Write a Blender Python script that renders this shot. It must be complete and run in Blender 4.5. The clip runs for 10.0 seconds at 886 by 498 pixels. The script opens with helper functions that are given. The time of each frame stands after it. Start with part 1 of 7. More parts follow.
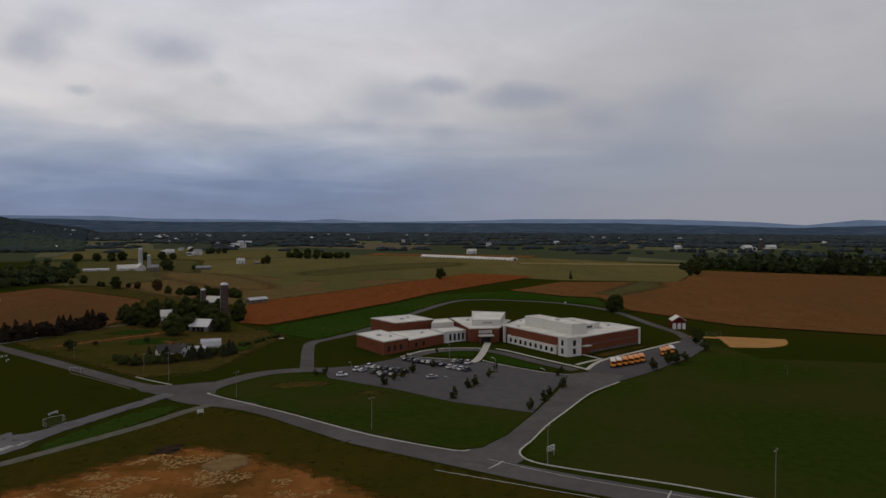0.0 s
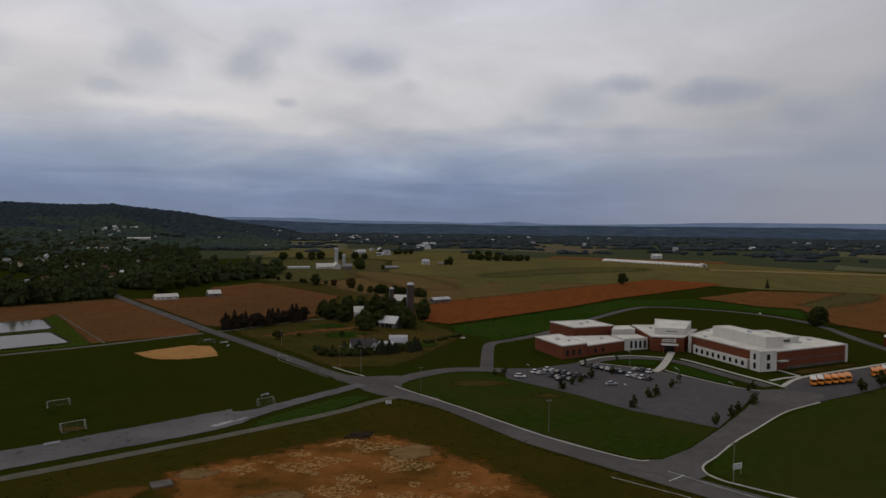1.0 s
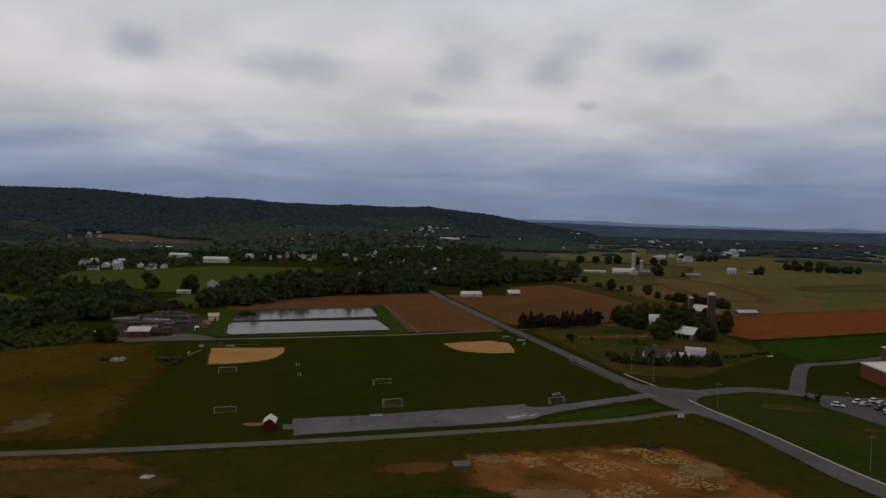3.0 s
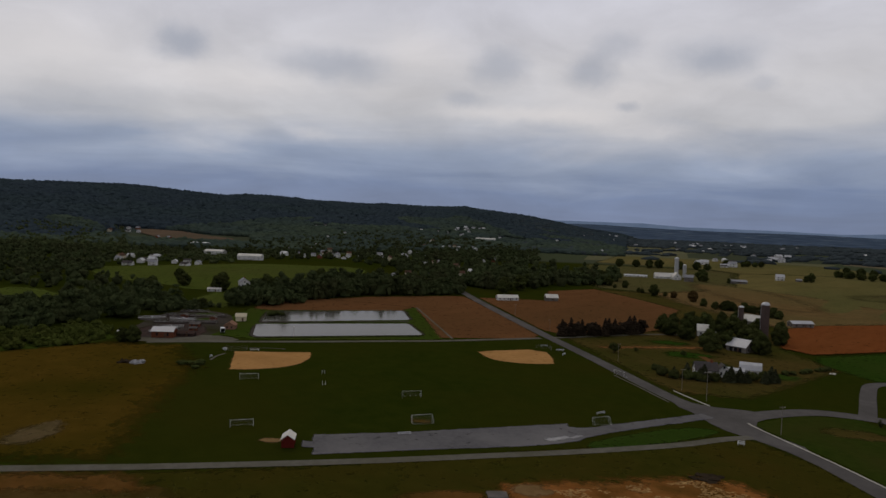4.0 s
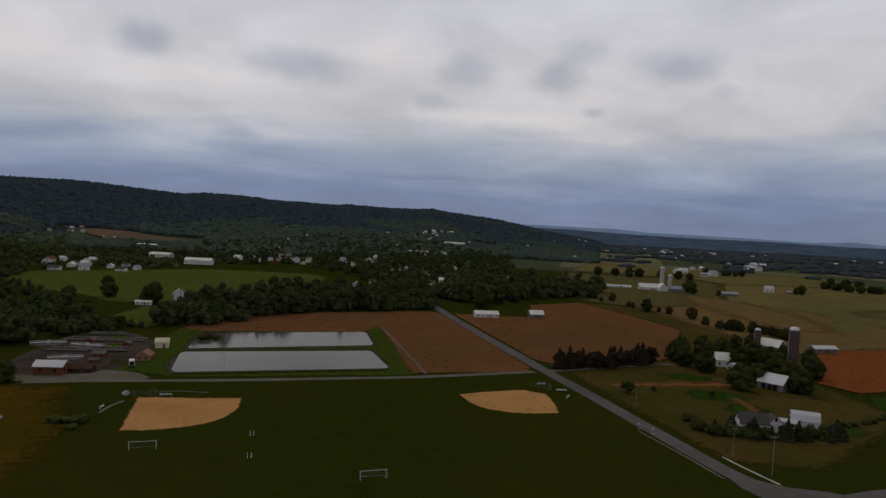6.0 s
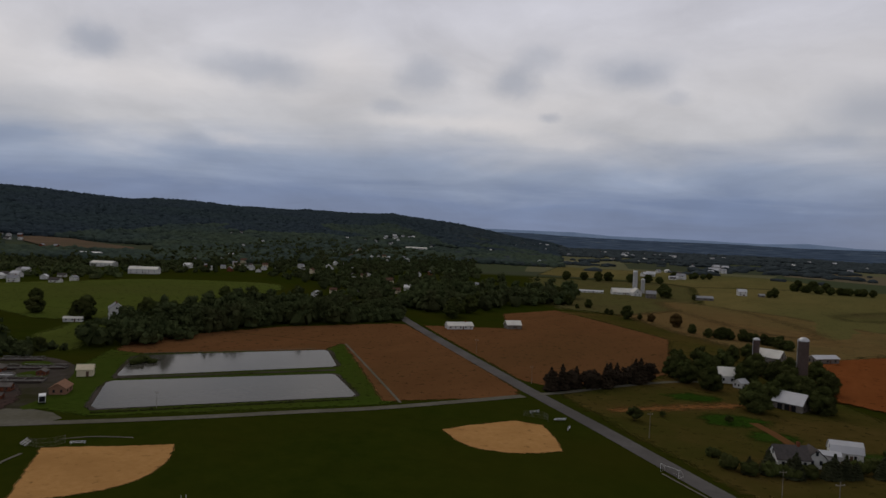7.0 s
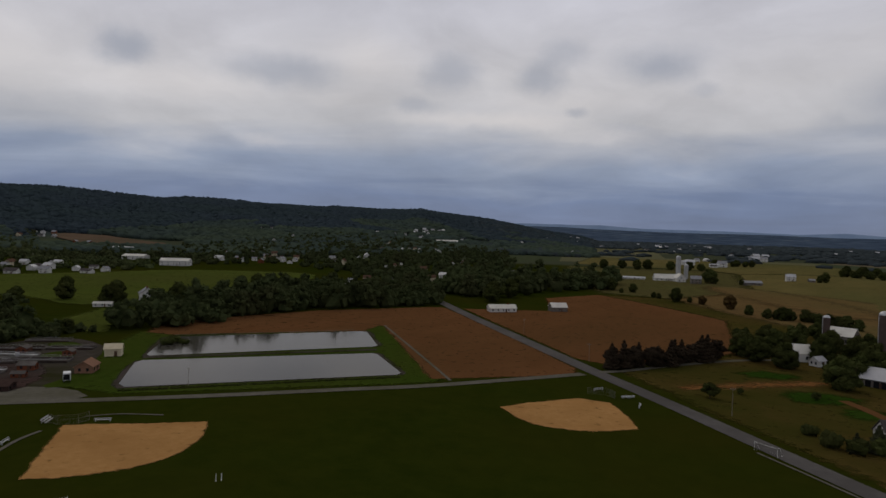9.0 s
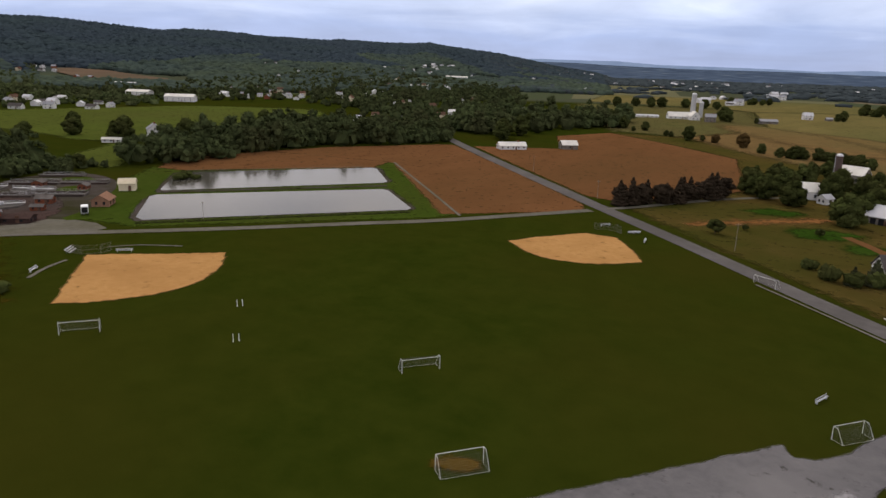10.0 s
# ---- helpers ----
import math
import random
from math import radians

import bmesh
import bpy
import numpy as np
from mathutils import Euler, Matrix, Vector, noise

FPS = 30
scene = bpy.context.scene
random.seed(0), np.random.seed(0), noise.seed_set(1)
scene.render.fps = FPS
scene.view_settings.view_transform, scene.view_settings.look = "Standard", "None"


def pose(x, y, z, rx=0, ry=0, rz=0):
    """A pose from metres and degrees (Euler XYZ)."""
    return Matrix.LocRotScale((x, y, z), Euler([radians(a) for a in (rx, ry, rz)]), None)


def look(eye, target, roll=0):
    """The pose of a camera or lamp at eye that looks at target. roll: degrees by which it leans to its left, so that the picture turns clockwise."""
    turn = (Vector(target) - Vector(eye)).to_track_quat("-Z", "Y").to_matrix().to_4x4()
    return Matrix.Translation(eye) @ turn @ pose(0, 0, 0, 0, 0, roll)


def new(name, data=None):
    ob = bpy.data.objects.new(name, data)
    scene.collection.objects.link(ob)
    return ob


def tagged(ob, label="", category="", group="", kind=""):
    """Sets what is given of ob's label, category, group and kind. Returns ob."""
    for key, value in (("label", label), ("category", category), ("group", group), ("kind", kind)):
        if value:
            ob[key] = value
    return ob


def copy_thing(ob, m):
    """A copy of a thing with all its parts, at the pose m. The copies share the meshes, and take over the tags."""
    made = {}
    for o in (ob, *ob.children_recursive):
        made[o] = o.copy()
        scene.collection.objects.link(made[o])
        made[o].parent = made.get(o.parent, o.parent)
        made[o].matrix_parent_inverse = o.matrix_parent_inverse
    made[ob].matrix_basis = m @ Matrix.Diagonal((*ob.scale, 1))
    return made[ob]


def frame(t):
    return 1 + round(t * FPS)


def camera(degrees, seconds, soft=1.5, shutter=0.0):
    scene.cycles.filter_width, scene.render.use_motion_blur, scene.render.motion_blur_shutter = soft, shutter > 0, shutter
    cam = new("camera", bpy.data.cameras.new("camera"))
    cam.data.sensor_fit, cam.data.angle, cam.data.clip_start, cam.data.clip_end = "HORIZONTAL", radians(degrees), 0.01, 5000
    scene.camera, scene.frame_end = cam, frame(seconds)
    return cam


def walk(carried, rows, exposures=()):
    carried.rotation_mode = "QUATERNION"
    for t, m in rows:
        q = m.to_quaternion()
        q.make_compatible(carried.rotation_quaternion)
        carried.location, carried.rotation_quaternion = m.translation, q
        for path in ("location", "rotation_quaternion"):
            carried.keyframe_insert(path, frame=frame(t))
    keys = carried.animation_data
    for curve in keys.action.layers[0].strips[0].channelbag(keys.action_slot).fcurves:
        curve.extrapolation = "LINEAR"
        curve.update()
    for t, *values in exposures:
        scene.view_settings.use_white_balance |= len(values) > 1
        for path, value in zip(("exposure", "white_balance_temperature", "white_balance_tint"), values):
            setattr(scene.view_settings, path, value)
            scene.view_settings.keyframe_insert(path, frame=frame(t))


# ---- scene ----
cam = camera(64.4, 10.0, soft=1.5)
PATH = [
    (0, (3.447, 0.398, 53.895), (3.638, 2.387, 53.819), 0.10),
    (0.5, (3.909, -1.549, 53.907), (3.882, 0.450, 53.834), 0.14),
    (1, (3.603, -3.512, 54.553), (3.286, -1.538, 54.482), 0.45),
    (1.5, (4.208, -4.600, 54.582), (3.653, -2.679, 54.512), 0.68),
    (2, (5.404, -7.462, 55.194), (4.547, -5.656, 55.122), 1.08),
    (2.5, (6.910, -9.371, 55.532), (5.839, -7.683, 55.460), 1.34),
    (3, (6.299, -7.857, 55.762), (5.210, -6.182, 55.687), 1.25),
    (3.4, (4.106, -4.426, 55.936), (2.992, -2.767, 55.860), 1.44),
    (3.7, (0.842, 0.282, 56.071), (-0.304, 1.919, 55.994), 1.76),
    (4, (-3.057, 5.863, 56.232), (-4.229, 7.481, 56.153), 2.09),
    (4.3, (-6.910, 11.458, 56.438), (-8.090, 13.071, 56.359), 2.30),
    (4.5, (-9.580, 15.395, 56.612), (-10.747, 17.017, 56.535), 2.40),
    (5, (-18.934, 28.193, 56.912), (-20.078, 29.831, 56.833), 2.75),
    (5.5, (-29.999, 41.594, 57.038), (-31.131, 43.241, 56.963), 2.85),
    (5.8, (-37.369, 50.021, 57.178), (-38.483, 51.680, 57.106), 2.87),
    (6.1, (-45.003, 58.748, 57.337), (-46.084, 60.429, 57.272), 2.81),
    (6.4, (-52.702, 67.550, 57.373), (-53.745, 69.256, 57.314), 2.70),
    (6.7, (-60.270, 76.202, 57.140), (-61.281, 77.927, 57.087), 2.55),
    (7, (-66.916, 83.800, 56.494), (-67.912, 85.535, 56.445), 2.40),
    (7.5, (-75.838, 91.994, 53.549), (-76.822, 93.735, 53.507), 1.90),
    (8, (-81.273, 96.035, 50.414), (-82.290, 97.757, 50.371), 1.65),
    (8.5, (-81.250, 96.164, 47.671), (-82.297, 97.867, 47.615), 1.55),
    (9, (-81.580, 96.229, 46.236), (-82.642, 97.922, 46.177), 1.55),
    (9.3, (-81.462, 96.033, 45.794), (-82.529, 97.724, 45.726), 1.55),
    (9.4, (-81.423, 95.968, 45.646), (-82.491, 97.657, 45.568), 1.55),
    (9.5, (-81.384, 95.903, 45.499), (-82.451, 97.587, 45.344), 1.55),
    (9.6, (-81.431, 95.867, 45.469), (-82.493, 97.542, 45.207), 1.59),
    (9.7, (-81.479, 95.832, 45.439), (-82.535, 97.497, 45.106), 1.63),
    (9.8, (-81.526, 95.797, 45.409), (-82.576, 97.452, 45.012), 1.67),
    (9.9, (-81.574, 95.761, 45.379), (-82.617, 97.405, 44.922), 1.71),
    (10, (-81.621, 95.726, 45.349), (-82.658, 97.358, 44.840), 1.75),
]
EXPOSURES = [(0.0, 0.08, 6560, 10), (1.0, 0.06, 6560, 10), (2.5, 0.0, 6560, 10), (5.0, 0.02, 6560, 10), (8.0, -0.04, 6560, 10), (9.0, -0.08, 6560, 10), (9.5, -0.1, 6560, 10),
             (9.7, 0.17, 6620, 11), (9.8, 0.55, 6700, 12), (9.9, 0.96, 6750, 13), (10.0, 1.28, 6780, 13)]
walk(cam, [(t, look(eye, target, roll)) for t, eye, target, roll in PATH], EXPOSURES)

# ---- sky and light ----
world = bpy.data.worlds.new("overcast_sky")
scene.world = world
world.use_nodes = True
wt = world.node_tree
wt.nodes.clear()


def wnode(kind, **kw):
    n = wt.nodes.new(kind)
    for k, v in kw.items():
        if k == "operation":
            n.operation = v
        else:
            n.inputs[k].default_value = v
    return n


def wmath(op, a, b=None):
    n = wt.nodes.new("ShaderNodeMath")
    n.operation = op
    for i, v in enumerate((a, b)):
        if v is None:
            continue
        if isinstance(v, (int, float)):
            n.inputs[i].default_value = v
        else:
            wt.links.new(v, n.inputs[i])
    return n.outputs[0]


SKY_STRENGTH = 1.0
tc = wt.nodes.new("ShaderNodeTexCoord")
sep = wt.nodes.new("ShaderNodeSeparateXYZ")
wt.links.new(tc.outputs["Generated"], sep.inputs[0])
dx, dy, dz = sep.outputs
up = wmath("MAXIMUM", dz, 0.0)
low = wmath("ADD", up, 0.10)
flat = wt.nodes.new("ShaderNodeCombineXYZ")
wt.links.new(wmath("DIVIDE", dx, low), flat.inputs[0])
wt.links.new(wmath("DIVIDE", dy, low), flat.inputs[1])
# broad cloud deck
deck = wt.nodes.new("ShaderNodeTexNoise")
deck.inputs["Scale"].default_value = 0.55
deck.inputs["Detail"].default_value = 5
deck.inputs["Roughness"].default_value = 0.5
deck.inputs["Distortion"].default_value = 0.6
wt.links.new(flat.outputs[0], deck.inputs["Vector"])
fine = wt.nodes.new("ShaderNodeTexNoise")
fine.inputs["Scale"].default_value = 1.5
fine.inputs["Detail"].default_value = 7
fine.inputs["Distortion"].default_value = 0.8
wt.links.new(flat.outputs[0], fine.inputs["Vector"])
ramp = wt.nodes.new("ShaderNodeValToRGB")
wavy = wmath("ADD", up, wmath("MULTIPLY", wmath("SUBTRACT", deck.outputs[0], 0.5), 0.10))
wt.links.new(wavy, ramp.inputs[0])
STOPS = [(0.0, (.170, .215, .335)), (0.045, (.172, .225, .362)), (0.09, (.285, .335, .450)), (0.14, (.53, .53, .56)),
         (0.20, (.60, .59, .615)), (0.30, (.57, .57, .63)), (0.50, (.42, .42, .46)), (1.0, (.30, .30, .33))]
els = ramp.color_ramp.elements
els[0].position, els[0].color = STOPS[0][0], (*STOPS[0][1], 1)
els[1].position, els[1].color = STOPS[-1][0], (*STOPS[-1][1], 1)
for p, c in STOPS[1:-1]:
    e = els.new(p)
    e.color = (*c, 1)
# separate darker clouds: azimuth and elevation, half sizes (degrees), depth
shade = 1.0
CLOUDS = [(-5.3, 11.0, 2.7, .85, .52), (-12.1, 10.0, 4.2, 1.1, .60), (-1.2, 9.6, 4.0, 2.2, .39), (-5.3, 7.2, 1.8, .9, .35), (.9, 7.7, 2.0, .8, .30),
          (-17.9, 8.4, 2.8, 1.4, .35), (-24.2, 8.6, 4.2, 2.4, .39), (-21.8, 4.8, 5.0, 3.4, .32), (15.6, 13.4, 4.2, 1.2, .25), (56.6, 12.5, 2.1, 1.4, .54),
          (45.3, 11.9, 4.8, 1.5, .47), (32.0, 12.4, 2.5, 1.5, .42), (34.4, 9.9, 1.9, .7, .29), (24.4, 12.0, 2.0, 1.6, .45), (22.6, 13.8, 2.2, 1.2, .30),
          (15.4, 12.5, 3.2, 1.2, .44), (12.2, 11.0, 1.4, .6, .25), (21.8, 9.5, 1.0, .45, .35), (63.5, 7.6, 6.0, 1.4, .25), (3.4, 8.2, 1.8, .8, .24)]
BREAKS = [(26.0, 8.7, 6.5, .9, .50), (19.8, 7.7, 5.0, .9, .44), (22.4, 10.2, 7.0, 1.3, .34), (33.0, 8.9, 5.0, .8, .30), (47.0, 6.6, 2.2, .55, .26),
          (53.0, 10.2, 8.0, 1.6, .36), (66.0, 11.0, 8.0, 4.0, .32), (38.5, 13.2, 4.0, 2.4, .34), (40.0, 10.2, 5.0, 1.0, .24), (-4.0, 13.5, 12.0, 1.6, .16)]
az = wmath("MULTIPLY", wmath("ARCTAN2", wmath("MULTIPLY", dx, -1.0), dy), 57.2958)
el = wmath("MULTIPLY", wmath("ARCSINE", dz), 57.2958)
ae = wt.nodes.new("ShaderNodeCombineXYZ")
wt.links.new(az, ae.inputs[0])
wt.links.new(el, ae.inputs[1])
warp = wt.nodes.new("ShaderNodeTexNoise")
warp.inputs["Scale"].default_value = 0.28
warp.inputs["Detail"].default_value = 8
warp.inputs["Roughness"].default_value = 0.62
wt.links.new(ae.outputs[0], warp.inputs["Vector"])
shift = wt.nodes.new("ShaderNodeVectorMath")
shift.operation = "MULTIPLY_ADD"
wt.links.new(warp.outputs["Color"], shift.inputs[0])
shift.inputs[1].default_value = (3.0, 1.5, 0)
shift.inputs[2].default_value = (-1.5, -.75, 0)
moved = wt.nodes.new("ShaderNodeVectorMath")
moved.operation = "ADD"
wt.links.new(ae.outputs[0], moved.inputs[0])
wt.links.new(shift.outputs[0], moved.inputs[1])
squash = wt.nodes.new("ShaderNodeVectorMath")
squash.operation = "MULTIPLY"
wt.links.new(moved.outputs[0], squash.inputs[0])
squash.inputs[1].default_value = (0.075, 0.17, 0)
mottle = wt.nodes.new("ShaderNodeTexNoise")
mottle.inputs["Scale"].default_value = 1.0
mottle.inputs["Detail"].default_value = 7
mottle.inputs["Roughness"].default_value = 0.55
mottle.inputs["Distortion"].default_value = 0.4
wt.links.new(squash.outputs[0], mottle.inputs["Vector"])
tone = wmath("ADD", wmath("MULTIPLY", fine.outputs[0], 0.16), wmath("ADD", wmath("MULTIPLY", deck.outputs[0], 0.26), 0.79))
tone = wmath("ADD", tone, wmath("MULTIPLY", wmath("SUBTRACT", mottle.outputs[0], 0.5), 0.62))
for a, e, wa, we, depth in CLOUDS:
    off = wt.nodes.new("ShaderNodeVectorMath")
    off.operation = "SUBTRACT"
    wt.links.new(moved.outputs[0], off.inputs[0])
    off.inputs[1].default_value = (a, e, 0)
    sc = wt.nodes.new("ShaderNodeVectorMath")
    sc.operation = "MULTIPLY"
    wt.links.new(off.outputs[0], sc.inputs[0])
    sc.inputs[1].default_value = (1 / wa, 1 / we, 0)
    ln = wt.nodes.new("ShaderNodeVectorMath")
    ln.operation = "LENGTH"
    wt.links.new(sc.outputs[0], ln.inputs[0])
    mr = wt.nodes.new("ShaderNodeMapRange")
    mr.interpolation_type = "SMOOTHSTEP"
    for i, v in enumerate((0.15, 1.35, 1 - depth, 1.0)):
        mr.inputs[i + 1].default_value = v
    wt.links.new(ln.outputs["Value"], mr.inputs[0])
    shade = wmath("MULTIPLY", shade, mr.outputs[0])
toned = wt.nodes.new("ShaderNodeVectorMath")
toned.operation = "SCALE"
wt.links.new(ramp.outputs[0], toned.inputs[0])
wt.links.new(tone, toned.inputs["Scale"])
east = wt.nodes.new("ShaderNodeMapRange")
east.interpolation_type = "SMOOTHSTEP"
for i, v in enumerate((8.0, -28.0, 0.0, 0.85)):
    east.inputs[i + 1].default_value = v
wt.links.new(az, east.inputs[0])
lowsky = wt.nodes.new("ShaderNodeMapRange")
for i, v in enumerate((2.0, 15.0, 1.0, 0.6)):
    lowsky.inputs[i + 1].default_value = v
wt.links.new(el, lowsky.inputs[0])
warm = wt.nodes.new("ShaderNodeMix")
warm.data_type = "RGBA"
wt.links.new(wmath("MULTIPLY", east.outputs[0], lowsky.outputs[0]), warm.inputs[0])
wt.links.new(toned.outputs[0], warm.inputs[6])
warm.inputs[7].default_value = (.305, .305, .335, 1)
for a, e, wa, we, depth in BREAKS:
    off = wt.nodes.new("ShaderNodeVectorMath")
    off.operation = "SUBTRACT"
    wt.links.new(moved.outputs[0], off.inputs[0])
    off.inputs[1].default_value = (a, e, 0)
    sc = wt.nodes.new("ShaderNodeVectorMath")
    sc.operation = "MULTIPLY"
    wt.links.new(off.outputs[0], sc.inputs[0])
    sc.inputs[1].default_value = (1 / wa, 1 / we, 0)
    ln = wt.nodes.new("ShaderNodeVectorMath")
    ln.operation = "LENGTH"
    wt.links.new(sc.outputs[0], ln.inputs[0])
    mr = wt.nodes.new("ShaderNodeMapRange")
    mr.interpolation_type = "SMOOTHSTEP"
    for i, v in enumerate((0.0, 1.3, depth, 0.0)):
        mr.inputs[i + 1].default_value = v
    wt.links.new(ln.outputs["Value"], mr.inputs[0])
    lit = wt.nodes.new("ShaderNodeMix")
    lit.data_type = "RGBA"
    wt.links.new(wmath("MULTIPLY", mr.outputs[0], wmath("MULTIPLY", mottle.outputs[0], 2.0)), lit.inputs[0])
    wt.links.new(warm.outputs[2], lit.inputs[6])
    lit.inputs[7].default_value = (.74, .70, .69, 1)
    warm = lit
cloud = wt.nodes.new("ShaderNodeMix")
cloud.data_type = "RGBA"
wt.links.new(shade, cloud.inputs[0])
cloud.inputs[6].default_value = (.22, .26, .345, 1)
wt.links.new(warm.outputs[2], cloud.inputs[7])
clear = wt.nodes.new("ShaderNodeTexSky")
clear.sky_type, clear.sun_disc = "NISHITA", False
clear.sun_elevation, clear.sun_rotation = radians(48), radians(-60)
clear_dim = wt.nodes.new("ShaderNodeVectorMath")
clear_dim.operation = "SCALE"
clear_dim.inputs["Scale"].default_value = 0.05
wt.links.new(clear.outputs[0], clear_dim.inputs[0])
mixsky = wt.nodes.new("ShaderNodeMix")
mixsky.data_type = "RGBA"
mixsky.inputs[0].default_value = 0.94
wt.links.new(clear_dim.outputs[0], mixsky.inputs[6])
wt.links.new(cloud.outputs[2], mixsky.inputs[7])
bg = wt.nodes.new("ShaderNodeBackground")
bg.inputs[1].default_value = SKY_STRENGTH
wt.links.new(mixsky.outputs[2], bg.inputs[0])
wo = wt.nodes.new("ShaderNodeOutputWorld")
wt.links.new(bg.outputs[0], wo.inputs[0])

sun = new("sun", bpy.data.lights.new("sun", "SUN"))
sun.data.energy, sun.data.angle, sun.data.color = 0.45, radians(25), (1.0, 0.90, 0.74)
sun.matrix_world = look((-150, 120, 200), (0, 0, 0))


# ---- the lie of the land ----
CX, CY = -40.0, 50.0


def step(a, b, v):
    t = min(1.0, max(0.0, (v - a) / (b - a)))
    return t * t * (3 - 2 * t)


def between(table, v):
    for (a, p), (b, q) in zip(table, table[1:]):
        if v <= b:
            return p + (q - p) * max(0.0, (v - a) / (b - a))
    return table[-1][1]


CREST = [(20, 0), (22, 26), (24, 46), (26, 68), (28, 91), (29, 102), (31.5, 122), (32.8, 133), (34.2, 141), (35.5, 133), (37.5, 129), (39.5, 133),
         (42, 127), (45.5, 131), (48.5, 136), (51.9, 140), (53.4, 130), (56, 136), (61, 145), (68.3, 141), (85, 141), (120, 100), (150, 0)]
CREST_R = [(20, 4000), (30, 3900), (34, 3600), (45, 3200), (57, 2800), (68, 2500), (150, 2500)]
FOOT = [(20, .34), (40, .36), (47, .42), (52, .52), (150, .52)]


def ground(x, y):
    """Height of the land: a playing field that climbs gently to the west, and a wooded ridge far off in the north-west."""
    z = 4.0 * step(25, 265, -x)
    r = math.hypot(x - CX, y - CY)
    if r > 1100:
        a = math.degrees(math.atan2(-(x - CX), y - CY))
        if 20 < a < 150:
            h, R = between(CREST, a), between(CREST_R, a)
            k = step(between(FOOT, a) * R, R, r) * (1 - step(R + 350, R + 900, r))
            n = noise.noise((x / 420, y / 420, 0.0)) * 9 + noise.noise((x / 130, y / 130, 3.0)) * 4
            z += k * (h + n * step(.1, .6, k) - 4)
        z += 2.5 * noise.noise((x / 500, y / 500, 7.0)) * step(1300, 2000, r)
    return z


def spot(x, y, yaw=0.0, size=1.0, lift=0.0):
    """A pose standing on the land, turned by yaw degrees about the vertical."""
    return pose(x, y, ground(x, y) + lift, 0, 0, yaw) @ Matrix.Scale(size, 4)


# ---- materials ----
def rgb(c):
    return (*c, 1.0)


def surface(name, low_c, high_c, scale=1.0, rough=0.9, bump=0.0, bump_scale=None, patch=0.0, patch_scale=0.02, patch_c=None,
            metal=0.0, spread=0.0, stretch=(1, 1, 1), spec=0.0, turn=0.0):
    """Two-scale noise surface: grain between two colours, large patches towards a third, and a bump."""
    m = bpy.data.materials.new(name)
    m.use_nodes = True
    nt = m.node_tree
    b = nt.nodes["Principled BSDF"]
    b.inputs["Roughness"].default_value = rough
    b.inputs["Metallic"].default_value = metal
    b.inputs["Specular IOR Level"].default_value = spec
    geo = nt.nodes.new("ShaderNodeNewGeometry")
    mp = nt.nodes.new("ShaderNodeMapping")
    mp.inputs["Scale"].default_value = stretch
    mp.inputs["Rotation"].default_value = (0, 0, radians(turn))
    nt.links.new(geo.outputs["Position"], mp.inputs[0])
    n1 = nt.nodes.new("ShaderNodeTexNoise")
    n1.inputs["Scale"].default_value = scale
    n1.inputs["Detail"].default_value = 6
    n1.inputs["Roughness"].default_value = 0.65
    nt.links.new(mp.outputs[0], n1.inputs["Vector"])
    r1 = nt.nodes.new("ShaderNodeValToRGB")
    r1.color_ramp.elements[0].position, r1.color_ramp.elements[0].color = 0.30, rgb(low_c)
    r1.color_ramp.elements[1].position, r1.color_ramp.elements[1].color = 0.70, rgb(high_c)
    nt.links.new(n1.outputs[0], r1.inputs[0])
    out = r1.outputs[0]
    if patch:
        n2 = nt.nodes.new("ShaderNodeTexNoise")
        n2.inputs["Scale"].default_value = patch_scale
        n2.inputs["Detail"].default_value = 4
        nt.links.new(mp.outputs[0], n2.inputs["Vector"])
        r2 = nt.nodes.new("ShaderNodeMapRange")
        for i, v in enumerate((0.42, 0.68, 0.0, patch)):
            r2.inputs[i + 1].default_value = v
        nt.links.new(n2.outputs[0], r2.inputs[0])
        mx = nt.nodes.new("ShaderNodeMix")
        mx.data_type = "RGBA"
        nt.links.new(r2.outputs[0], mx.inputs[0])
        nt.links.new(out, mx.inputs[6])
        mx.inputs[7].default_value = rgb(patch_c or low_c)
        out = mx.outputs[2]
    if spread:
        oi = nt.nodes.new("ShaderNodeObjectInfo")
        isl = nt.nodes.new("ShaderNodeMath")
        isl.operation = "ADD"
        nt.links.new(oi.outputs["Random"], isl.inputs[0])
        nt.links.new(geo.outputs["Random Per Island"], isl.inputs[1])
        mr = nt.nodes.new("ShaderNodeMapRange")
        for i, v in enumerate((0.0, 2.0, 1 - spread, 1 + spread)):
            mr.inputs[i + 1].default_value = v
        nt.links.new(isl.outputs[0], mr.inputs[0])
        hs = nt.nodes.new("ShaderNodeHueSaturation")
        nt.links.new(mr.outputs[0], hs.inputs["Value"])
        nt.links.new(out, hs.inputs["Color"])
        out = hs.outputs[0]
    nt.links.new(out, b.inputs["Base Color"])
    if bump:
        n3 = nt.nodes.new("ShaderNodeTexNoise")
        n3.inputs["Scale"].default_value = bump_scale or scale * 2
        n3.inputs["Detail"].default_value = 5
        nt.links.new(mp.outputs[0], n3.inputs["Vector"])
        bp = nt.nodes.new("ShaderNodeBump")
        bp.inputs["Strength"].default_value = bump
        bp.inputs["Distance"].default_value = 0.3
        nt.links.new(n3.outputs[0], bp.inputs["Height"])
        nt.links.new(bp.outputs[0], b.inputs["Normal"])
    return m


